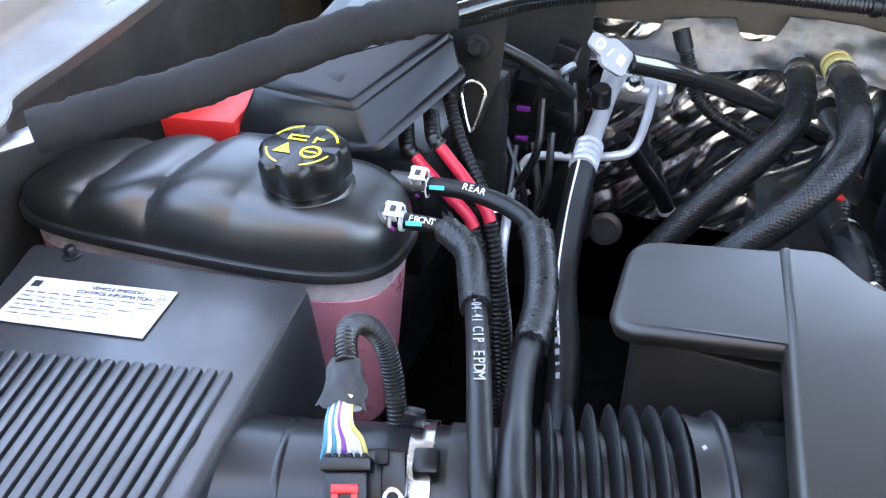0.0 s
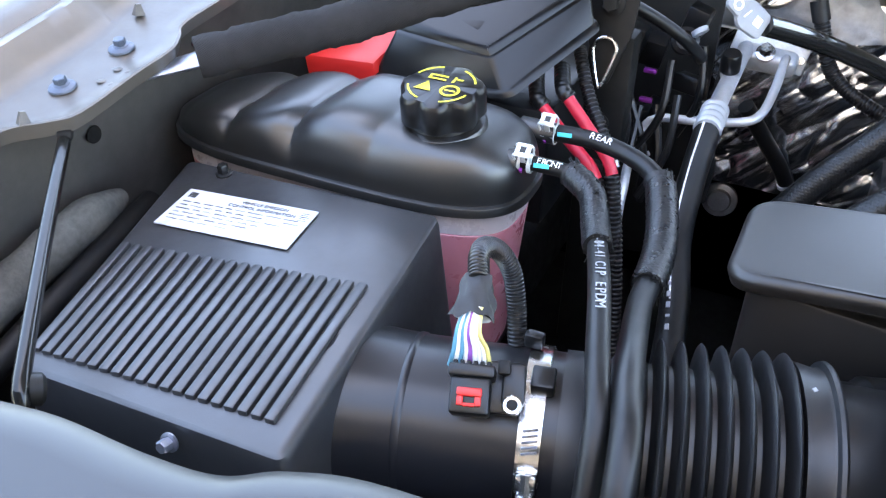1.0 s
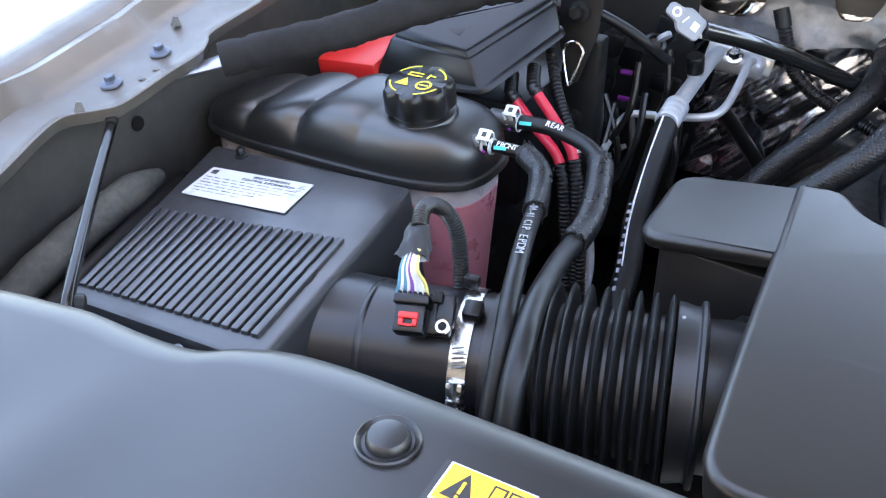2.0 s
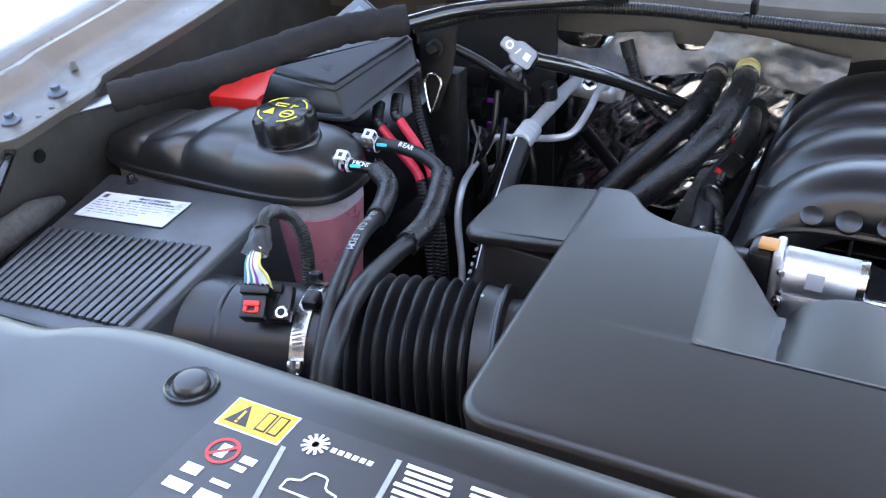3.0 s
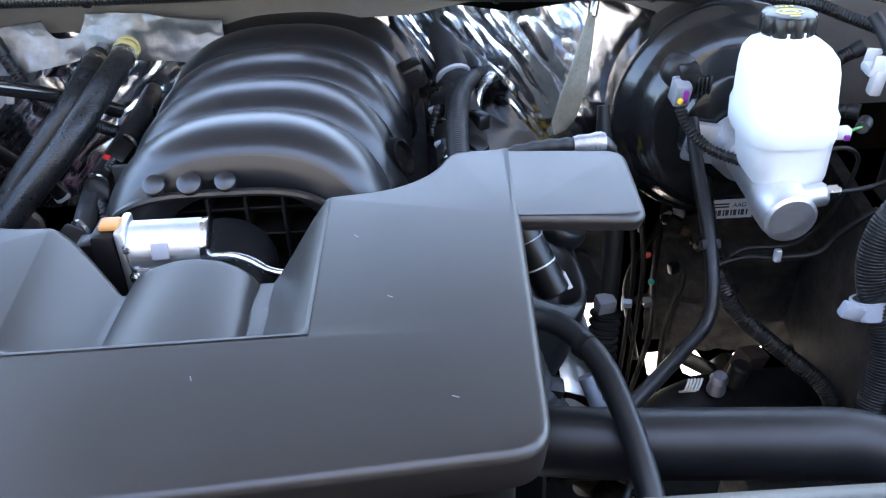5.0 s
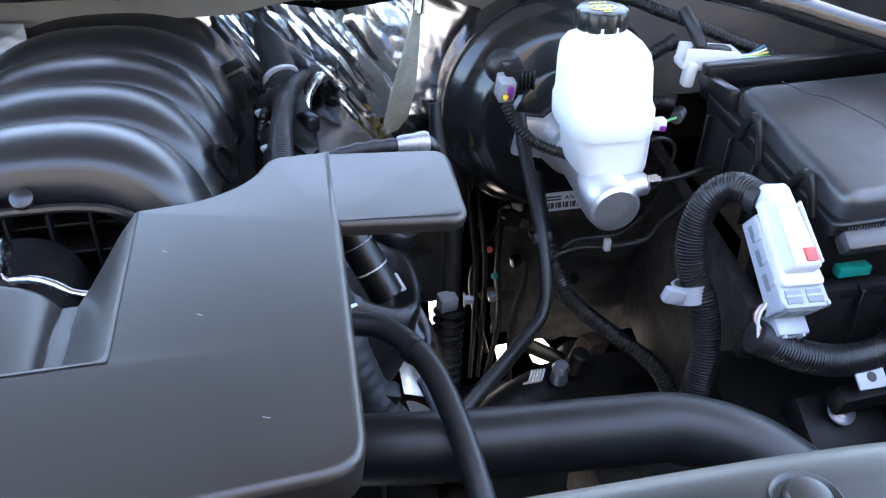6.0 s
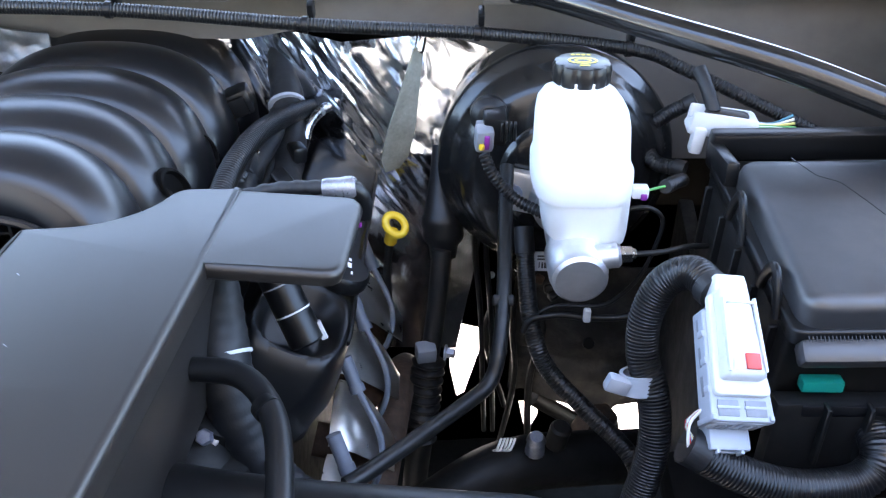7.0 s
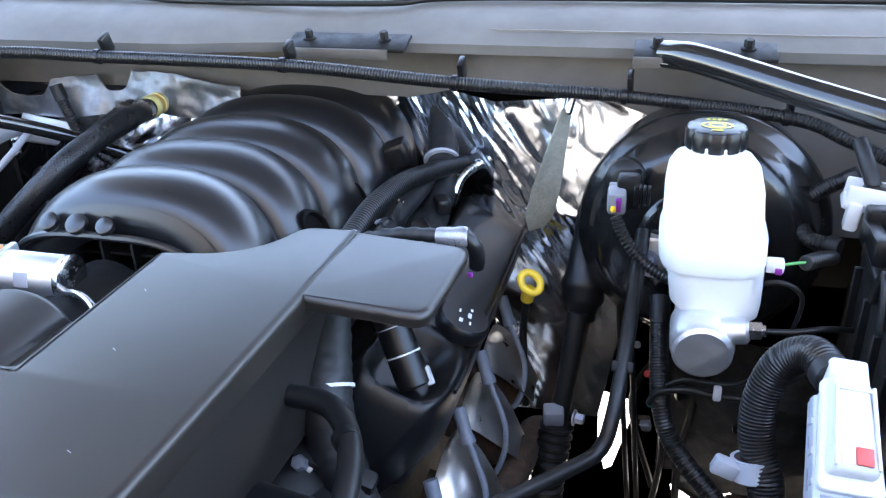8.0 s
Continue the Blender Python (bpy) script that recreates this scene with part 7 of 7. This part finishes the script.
# ---- refrigerant lines at the firewall ----
def make_ac():
    th = thing("refrigerant_line", (-0.09, 0.85, 1.03), "bare aluminium refrigerant pipes with block and crimped rubber hose", "refrigerant line")
    m = frame_at((-0.076, 0.945, 1.038), (1, -0.02, -0.06), (0, -0.35, 0.94))
    part("block", box((0.068, 0.026, 0.026), m, 0.009, 3), M_PIPE, th)
    hexbolt("block_bolt", m @ V(-0.002, -0.006, 0.014), m.to_3x3() @ V(0, -0.4, 1), 0.014, th, M_STEEL)
    part("fat_pipe", tube([(-0.10, 0.95, 1.045), (-0.1, 0.905, 1.05), (-0.1, 0.86, 1.048), (-0.1, 0.81, 1.046), (-0.1, 0.77, 1.044)], 0.0092, 16), M_PIPE, th)
    part("service_port", rod((-0.102, 0.85, 1.05), (-0.102, 0.838, 1.068), 0.0095, 16, 0.002), M_PIPE, th)
    part("port_cap", lathe((-0.102, 0.842, 1.06), (0, -0.3, 0.95), [(0, 0.0105), (0.018, 0.0105), (0.021, 0.0085)], 20), M_BLACK, th, "black plastic port cap")
    prof = []
    for k in range(4):
        prof += [(k * 0.0105, 0.0126), (k * 0.0105 + 0.002, 0.0138), (k * 0.0105 + 0.007, 0.0138), (k * 0.0105 + 0.009, 0.0126)]
    part("crimp_sleeve", lathe((-0.1, 0.775, 1.0435), (0.01, -1, -0.12), prof, 24), M_PIPE, th)
    part("rubber_hose", tube([(-0.0995, 0.742, 1.038), (-0.1, 0.70, 1.003), (-0.095, 0.645, 0.967), (-0.078, 0.575, 0.948), (-0.068, 0.51, 0.93), (-0.06, 0.46, 0.89)], 0.0131, 20), M_RUBBER, th, "thick black rubber hose with white print")
    part("white_line", tube([(-0.1035, 0.7335, 1.0475), (-0.104, 0.6925, 1.0122), (-0.099, 0.637, 0.977), (-0.082, 0.568, 0.958)], 0.0011, 6), M_WPRINT, th)
    for k in range(11):
        f = k / 10
        p = V(-0.106, 0.645, 0.98).lerp(V(-0.079, 0.53, 0.955), f)
        part("hose_print", box((0.006 if k % 3 else 0.003, 0.0035, 0.0012), frame_at(p + V(0.004, -0.004, 0.006), (0.2, -0.9, -0.25), (-0.2, -0.5, 0.9)), 0.0003, 1), M_GPRINT, th)
    part("thin_pipe", tube([(-0.055, 0.94, 1.045), (-0.054, 0.90, 1.055), (-0.055, 0.86, 1.04), (-0.06, 0.825, 1.026), (-0.075, 0.81, 1.02), (-0.12, 0.806, 1.013), (-0.162, 0.803, 1.008), (-0.174, 0.795, 0.99), (-0.17, 0.74, 0.985), (-0.163, 0.70, 0.98), (-0.16, 0.68, 0.945), (-0.146, 0.66, 0.88), (-0.148, 0.64, 0.84), (-0.16, 0.62, 0.8)], 0.0048, 12), M_PIPE, th)
    return th


make_ac()

rodl = thing("diagonal_rod", (0.0, 0.76, 1.12), "black rod running from a zinc fitting to the firewall", "rod")
part("rod", tube([(-0.066, 0.69, 1.163), (-0.03, 0.735, 1.142), (0.02, 0.80, 1.106), (0.07, 0.85, 1.07), (0.12, 0.885, 1.035)], 0.0088, 14), M_RODBLACK, rodl)
rm = frame_at((-0.076, 0.682, 1.169), (0.75, 0.3, -0.6), (0.1, -0.75, 0.65))
b = slab(round_outline([(-0.017, -0.004, 0.004), (-0.008, -0.013, 0.005), (0.014, -0.011, 0.005), (0.014, 0.011, 0.005), (-0.008, 0.013, 0.005), (-0.017, 0.006, 0.004)]), -0.002, 0.0025, 0.001, 2)
bmesh.ops.transform(b, matrix=rm, verts=b.verts)
part("end_plate", b, M_PLUG, rodl, "zinc-grey end plate with two studs")
b = slab(round_outline([(-0.028, -0.006, 0.004), (-0.012, -0.008, 0.003), (-0.012, 0.008, 0.003), (-0.028, 0.006, 0.004)]), 0.0005, 0.0045, 0.001, 2)
bmesh.ops.transform(b, matrix=rm, verts=b.verts)
part("end_tab", b, M_PLUG, rodl)
part("printed_ring", lathe(rm @ V(-0.019, 0.0, 0.0046), rm.to_3x3() @ V(0, 0, 1), [(0, 0.0048), (0.0003, 0.0046), (0.0003, 0.003), (0, 0.0028)], 18, caps=False), M_WPRINT, rodl)
part("printed_lock", decal([rm @ V(x, y, 0.0028) for x, y in ((0.001, -0.004), (0.008, -0.004), (0.008, 0.004), (0.001, 0.004))]), M_WPRINT, rodl, smooth=False)
part("printed_bar", decal([rm @ V(x, y, 0.0028) for x, y in ((-0.009, -0.004), (-0.0075, -0.004), (-0.005, 0.004), (-0.0065, 0.004))]), M_WPRINT, rodl, smooth=False)

# heater hoses in braided sleeves
for k, pts in enumerate(([(0.088, 0.945, 1.083), (0.091, 0.885, 1.08), (0.085, 0.842, 1.068), (0.068, 0.82, 1.048), (0.045, 0.805, 1.022), (0.012, 0.79, 0.985), (-0.03, 0.77, 0.93)],
                         [(0.126, 0.932, 1.091), (0.132, 0.87, 1.095), (0.132, 0.80, 1.093), (0.125, 0.748, 1.083), (0.106, 0.717, 1.061), (0.08, 0.702, 1.035), (0.045, 0.69, 1.0), (0.0, 0.675, 0.95)])):
    hh = thing("heater_hose", pts[0], "black heater hose in a braided sleeve with bright clamp", "heater hose", "heater hoses")
    part("sleeve", tube(pts, 0.0138, 24, 0.006), M_BRAID2, hh)
    tagged(part("braid", braid(pts[1:], 0.0143, 16, 0.06), M_YARN, hh), kind="stuff")
    d = V(*pts[0]) - V(*pts[1])
    part("clamp", lathe(V(*pts[0]) - d * 0.35, d, [(-0.005, 0.0143), (-0.005, 0.016), (0.005, 0.016), (0.005, 0.0143)], 24, caps=False), M_STEEL, hh)
    if k:
        part("fitting", lathe(V(*pts[0]), d, [(-0.008, 0.0145), (-0.002, 0.016), (0.004, 0.016), (0.006, 0.0145)], 24), M_PALEY, hh, "pale yellow quick connector")
        part("fitting_band", lathe(V(*pts[0]), d, [(0.005, 0.0142), (0.016, 0.0142)], 24), M_AMBER, hh)
        part("fitting_collar", lathe(V(*pts[0]), d, [(0.015, 0.0135), (0.016, 0.0155), (0.022, 0.0155), (0.024, 0.012), (0.03, 0.009)], 24), M_PALEY, hh)
    part("pipe_end", lathe(V(*pts[0]), d, [(-0.01, 0.0085), (0.06 if k else 0.03, 0.0085)], 18), M_ALU, hh)

fb = thing("firewall_fastener", (-0.045, 1.02, 0.887), "round bolt head with washer on the firewall", "fastener")
hexbolt("bolt", (-0.045, 1.005, 0.887), (0, -1, 0.2), 0.016, fb, M_DARK, 1.9)
fb2 = thing("firewall_fastener", (-0.1, 1.03, 0.81), "wide round grommet plug on the firewall", "fastener")
part("plug", lathe((-0.098, 1.015, 0.81), (0, -1, 0.2), [(0, 0.024), (0.004, 0.023), (0.006, 0.016), (0.011, 0.014)], 24), M_BOLT, fb2)

# dark wiring cluster between hanger and refrigerant block
ck = random.Random(11)
cl = thing("relay_cluster", (-0.18, 0.84, 1.0), "cluster of black relays, plugs and thin wiring", "relay cluster")
for k in range(7):
    x, y, z = -0.19 + ck.uniform(-0.04, 0.045), 0.86 + ck.uniform(-0.03, 0.03), 0.97 + 0.022 * k + ck.uniform(-0.01, 0.01)
    part("relay", box((ck.uniform(0.02, 0.04), 0.025, ck.uniform(0.018, 0.032)), pose(x, y, z, ck.uniform(-15, 15), ck.uniform(-15, 15), ck.uniform(-20, 20)), 0.003), M_BLACK, cl)
for p in ((-0.181, 0.835, 1.046), (-0.181, 0.833, 1.013)):
    part("purple_lock", box((0.014, 0.006, 0.005), pose(*p), 0.001), M_PURPLE, cl)
for p, r in (((-0.15, 0.83, 1.085), 0.014), ((-0.2, 0.83, 0.99), 0.016)):
    part("round_plug", lathe(p, (0.2, -0.8, 0.5), [(0, r), (0.01, r), (0.012, r * 0.7), (0.006, r * 0.6)], 20), M_BLACK, cl)
for p in ((-0.135, 0.81, 1.108), (-0.17, 0.8, 0.965)):
    part("white_band", lathe(p, (0.5, -0.3, -0.6), [(0, 0.0085), (0.005, 0.0085)], 16), M_GREYP, cl)
part("foil_scrap", grid(8, 8, lambda u, v: V(-0.155 + 0.028 * u, 0.955 + 0.01 * ((u * 7 + v * 5) % 1), 0.998 + 0.032 * v + 0.004 * math.sin(u * 9))), M_FOIL, cl, "scrap of crumpled foil")
part("vacuum_hose", tube([(-0.2, 0.74, 1.15), (-0.165, 0.755, 1.13), (-0.14, 0.765, 1.112), (-0.128, 0.79, 1.09), (-0.13, 0.83, 1.07)], 0.006, 12), M_RUBBER, cl)
for k in range(8):
    a = V(-0.2 + 0.012 * k, 0.80 + ck.uniform(-0.02, 0.02), 1.06 + ck.uniform(-0.06, 0.05))
    b = a + V(ck.uniform(-0.03, 0.03), ck.uniform(-0.06, 0.0), -0.1)
    part("loose_wire", tube([a, (a + b) / 2 + V(0.012, -0.01, 0), b], 0.004, 8), M_LOOM, cl)
bs = thing("inner_brace", (-0.15, 0.9, 0.95), "black painted inner body brace behind the hoses", "brace")
part("plate", box((0.16, 0.012, 0.4), pose(-0.21, 0.93, 0.95, 0, 0, 12), 0.004), M_DARK, bs)
part("post", box((0.045, 0.03, 0.38), pose(-0.2, 0.74, 0.93), 0.005), M_DARK, bs)
for k in range(3):
    hexbolt("bolt", (-0.2, 0.723, 1.03 - 0.05 * k), (0, -1, 0.2), 0.011, bs, M_DARK)

# rail, injector plugs and wiring beside the manifold
for side, x0, dx in ((-1, 0.135, 0.012), (1, 0.515, 0.008)):
    ir = thing("injector_rail", (x0, 0.75, 1.0), "fuel injector rail with plugs and taped wiring", "fuel rail", "injector rails")
    part("rail", tube([(x0, 0.58, 0.995), (x0 + dx, 0.8, 1.0), (x0 + dx, 1.0, 1.0)], 0.011, 14), M_DARK, ir)
    part("taped_wiring", tube([(x0 - 0.012 * side, 0.56, 0.985), (x0 + 0.006, 0.66, 1.02), (x0 - 0.006, 0.76, 1.015), (x0 + 0.01, 0.86, 1.03), (x0, 0.98, 1.02)], 0.012, 12), M_TAPE, ir)
    for k in range(4):
        y = 0.60 + k * 0.095
        m = pose(x0 - side * 0.004, y, 1.02, 15, -25 * side, ck.uniform(-20, 20))
        part("injector_plug", box((0.024, 0.034, 0.026), m, 0.004), M_BLACK, ir)
        part("plug_lock", box((0.008, 0.006, 0.008), m @ pose(-0.006, -0.018, 0.01), 0.001), M_RED if side < 0 else M_GREYP, ir)
        part("steel_clip", lathe(m @ V(0.0, 0.02, 0.0), m.to_3x3() @ V(0.3, 1, 0), [(0, 0.0125), (0.004, 0.0125), (0.004, 0.0105)], 18, caps=False), M_STEEL, ir)
        part("plug_wire", loom([m @ V(0, -0.012, 0.006), m @ V(0.004, -0.035, 0.012), m @ V(-0.006 * side, -0.06, 0.0)], 0.006), M_LOOM, ir)

# right rear of the engine
vh = thing("breather_hose", (0.53, 0.8, 1.05), "ribbed black breather hose curving over the engine", "hose")
part("hose", loom([(0.515, 0.63, 1.065), (0.518, 0.70, 1.072), (0.526, 0.78, 1.068), (0.535, 0.86, 1.05), (0.55, 0.94, 1.03), (0.567, 0.985, 1.02)], 0.0115, 0.004, 0.0006), M_RUBBER, vh)
bt = thing("taped_harness", (0.5, 1.0, 1.0), "thick black taped harness behind the manifold", "wiring harness")
part("wrap", tube([(0.515, 1.02, 1.09), (0.522, 0.985, 1.06), (0.535, 0.92, 1.02), (0.54, 0.85, 0.995), (0.54, 0.75, 0.985), (0.535, 0.65, 0.99)], lambda s: 0.020 + 0.0007 * math.sin(s * 170), 16, 0.005), M_TAPE, bt)
part("tie", lathe((0.529, 0.945, 1.035), (0.2, -0.8, -0.5), [(0, 0.0235), (0.004, 0.0235)], 18), M_GREYP, bt)
ql = thing("fuel_fitting", (0.57, 0.93, 1.02), "chrome quick fitting with bent pipe", "fitting")
part("elbow", tube([(0.585, 0.955, 1.03), (0.574, 0.94, 1.03), (0.56, 0.92, 1.02), (0.555, 0.905, 1.005)], 0.0065, 14), M_STEEL, ql)
part("collar", rod((0.553, 0.908, 1.006), (0.55, 0.895, 0.994), 0.0085, 14, 0.002), M_BLACK, ql)
for k in range(6):
    a = V(0.555 + ck.uniform(-0.015, 0.015), 0.88 - 0.03 * k, 1.0 + ck.uniform(-0.015, 0.015))
    part("small_plug", box((0.018, 0.026, 0.02), pose(*a, ck.uniform(-30, 30), ck.uniform(-30, 30), ck.uniform(-40, 40)), 0.004), M_BLACK, ql)
pc = thing("pcv_line", (0.6, 0.6, 1.1), "taped breather line with ribbed silver end", "breather line")
part("line", tube([(0.535, 0.60, 1.085), (0.57, 0.598, 1.096), (0.6, 0.597, 1.1), (0.632, 0.596, 1.1)], lambda s: 0.0062 + 0.0006 * math.sin(s * 420), 12, 0.002), M_TAPE, pc)
part("silver_end", lathe((0.618, 0.5965, 1.1), (1, -0.02, 0.06), [(0, 0.0075), (0.004, 0.0085), (0.016, 0.0085), (0.02, 0.0095), (0.026, 0.0095), (0.029, 0.008)], 18), M_RIBTUBE, pc)
part("drop_pipe", tube([(0.64, 0.597, 1.102), (0.65, 0.597, 1.096), (0.653, 0.599, 1.083), (0.652, 0.602, 1.07)], 0.0072, 12), M_BLACK, pc)
part("purple_mark", box((0.005, 0.003, 0.005), pose(0.648, 0.5925, 1.066), 0.001), M_PURPLE, pc)

# front corner of the engine below the cover
fe = thing("alternator", (0.5, 0.47, 0.9), "dark alternator and brackets at the engine front", "alternator")
part("body", lathe((0.5, 0.50, 0.89), (0, -1, 0), [(0, 0.06), (0.05, 0.065), (0.08, 0.055), (0.085, 0.03)], 28), M_DARK, fe)
part("bracket", box((0.12, 0.02, 0.05), pose(0.53, 0.465, 0.93, 10, 20), 0.005), M_DARK, fe)
hexbolt("bolt", (0.531, 0.455, 0.945), (0, -0.7, 0.7), 0.014, fe, M_BOLT)
hexbolt("bolt", (0.5, 0.455, 0.925), (0, -0.7, 0.7), 0.011, fe, M_BOLT)
part("pulley", lathe((0.46, 0.45, 0.9), (0, -1, 0), [(0, 0.03), (0.005, 0.03), (0.007, 0.025), (0.015, 0.025), (0.017, 0.03), (0.022, 0.03)], 28), M_DARK, fe)
for k in range(5):
    part("wire", tube([(0.47 + 0.012 * k, 0.5, 0.98), (0.49 + 0.008 * k, 0.47, 0.96), (0.5 + 0.01 * k, 0.45, 0.92)], 0.004, 8), M_LOOM, fe)

# odd lines and fittings low in front of the firewall
for k in range(2):
    x = 0.765 + 0.014 * k
    vl = thing("brake_line", (x, 0.9, 0.8), "thin black line dropping down the firewall", "brake line", "brake lines")
    part("pipe", tube([(x, 0.93, 0.95), (x + 0.002, 0.91, 0.85), (x + 0.012, 0.9, 0.75), (x + 0.02, 0.93, 0.62), (x + 0.03, 0.98, 0.46)], 0.004, 8), M_LINE, vl)
ax = thing("suspension_parts", (0.86, 0.7, 0.65), "dusty control arm, sensor and small fittings", "suspension")
part("arm", tube([(0.70, 0.66, 0.62), (0.80, 0.70, 0.66), (0.92, 0.74, 0.64), (1.02, 0.78, 0.6)], 0.035, 14), M_DARK, ax)
part("sensor", rod((0.86, 0.70, 0.70), (0.865, 0.695, 0.735), 0.013, 14, 0.003), M_DARK, ax)
part("knob", lathe((0.835, 0.69, 0.70), (0, -0.2, 1), [(0, 0.012), (0.02, 0.01), (0.022, 0.012), (0.03, 0.008)], 14), M_BOLT, ax)
part("link", tube([(0.87, 0.98, 0.53), (0.94, 0.99, 0.475), (1.03, 0.99, 0.42)], 0.013, 12), M_DARK, ax)
part("lower_mount", box((0.05, 0.05, 0.05), pose(0.985, 0.99, 0.46, 20, 30, 10), 0.012), M_DARK, ax)
part("rust_bracket", box((0.05, 0.03, 0.06), pose(0.93, 0.82, 0.62, 10, 20, 30), 0.006), M_RUST, ax)
for k in range(5):
    a = V(0.785 + 0.004 * k, 0.68, 0.71)
    part("wire", tube([a, a + V(0.003, -0.01, 0.012), a + V(0.008, -0.004, 0.024)], 0.0015, 6), M_WIREW, ax)

dk = thing("drain_hose", (-0.04, 0.93, 0.93), "short black drain hose with clear end on the firewall", "hose")
part("hose", tube([(-0.085, 0.93, 0.985), (-0.06, 0.955, 0.94), (-0.035, 0.97, 0.9), (-0.02, 0.975, 0.872)], 0.0095, 14), M_RUBBER, dk)
part("end_ring", lathe((-0.022, 0.9745, 0.876), (0.3, 0.15, -0.9), [(0, 0.0108), (0.005, 0.0108)], 16), M_CLAMP, dk)

fc = thing("wiring_conduit", (0.0, 0.95, 1.04), "black corrugated conduit in front of the foil", "conduit", "conduits")
part("conduit", loom([(-0.035, 0.955, 1.1), (-0.02, 0.95, 1.064), (-0.009, 0.948, 1.039), (0.008, 0.945, 1.023), (0.029, 0.94, 1.012), (0.06, 0.935, 1.0), (0.1, 0.92, 0.99)], 0.0085, 0.004, 0.001), M_LOOM, fc)
part("taped_end", rod((-0.038, 0.957, 1.108), (-0.03, 0.953, 1.088), 0.0095, 14), M_TAPE, fc)
bp = thing("refrigerant_plate", (-0.07, 0.96, 1.04), "pale grey refrigerant block plate on the firewall", "plate")
part("plate", box((0.084, 0.006, 0.03), frame_at((-0.076, 0.962, 1.041), (1, -0.02, -0.14), (0, 0.35, 0.94)), 0.002), M_CLAMP, bp)
part("stud", rod((-0.04, 0.962, 1.037), (-0.04, 0.95, 1.041), 0.004, 12), M_STEEL, bp)

# small fittings and lines between the steering shaft and the wheel arch
lw = random.Random(23)
ft = thing("line_bundle", (0.82, 0.95, 0.75), "dark bundle of lines, clips and small fittings on the firewall", "line bundle")
for k in range(3):
    x = 0.81 + 0.03 * k + lw.uniform(-0.005, 0.005)
    z = lw.uniform(0.78, 0.9)
    part("line", tube([(x, 0.985, z), (x + lw.uniform(-0.02, 0.02), 0.96, z - 0.1), (x + lw.uniform(-0.03, 0.03), 0.97, z - 0.22), (x + lw.uniform(-0.04, 0.05), 1.0, z - 0.4)], lw.uniform(0.003, 0.007), 8), M_BLACKD, ft)
for k in range(12):
    p = (lw.uniform(0.8, 0.9), lw.uniform(0.92, 0.96), lw.uniform(0.66, 0.85))
    part("fitting", box((lw.uniform(0.01, 0.025), 0.012, lw.uniform(0.01, 0.02)), pose(*p, lw.uniform(-30, 30), lw.uniform(-30, 30), lw.uniform(-30, 30)), 0.003), (M_DARK, M_BLACK, M_RUST, M_BOLT)[k % 4], ft)
for p, mt in (((0.808, 0.94, 0.742), M_REDTAB), ((0.815, 0.93, 0.7), M_TEAL), ((0.792, 0.935, 0.79), M_GREYP)):
    part("cap", lathe(p, (0, -0.7, 0.5), [(0, 0.005), (0.004, 0.005), (0.005, 0.003)], 12), mt, ft)
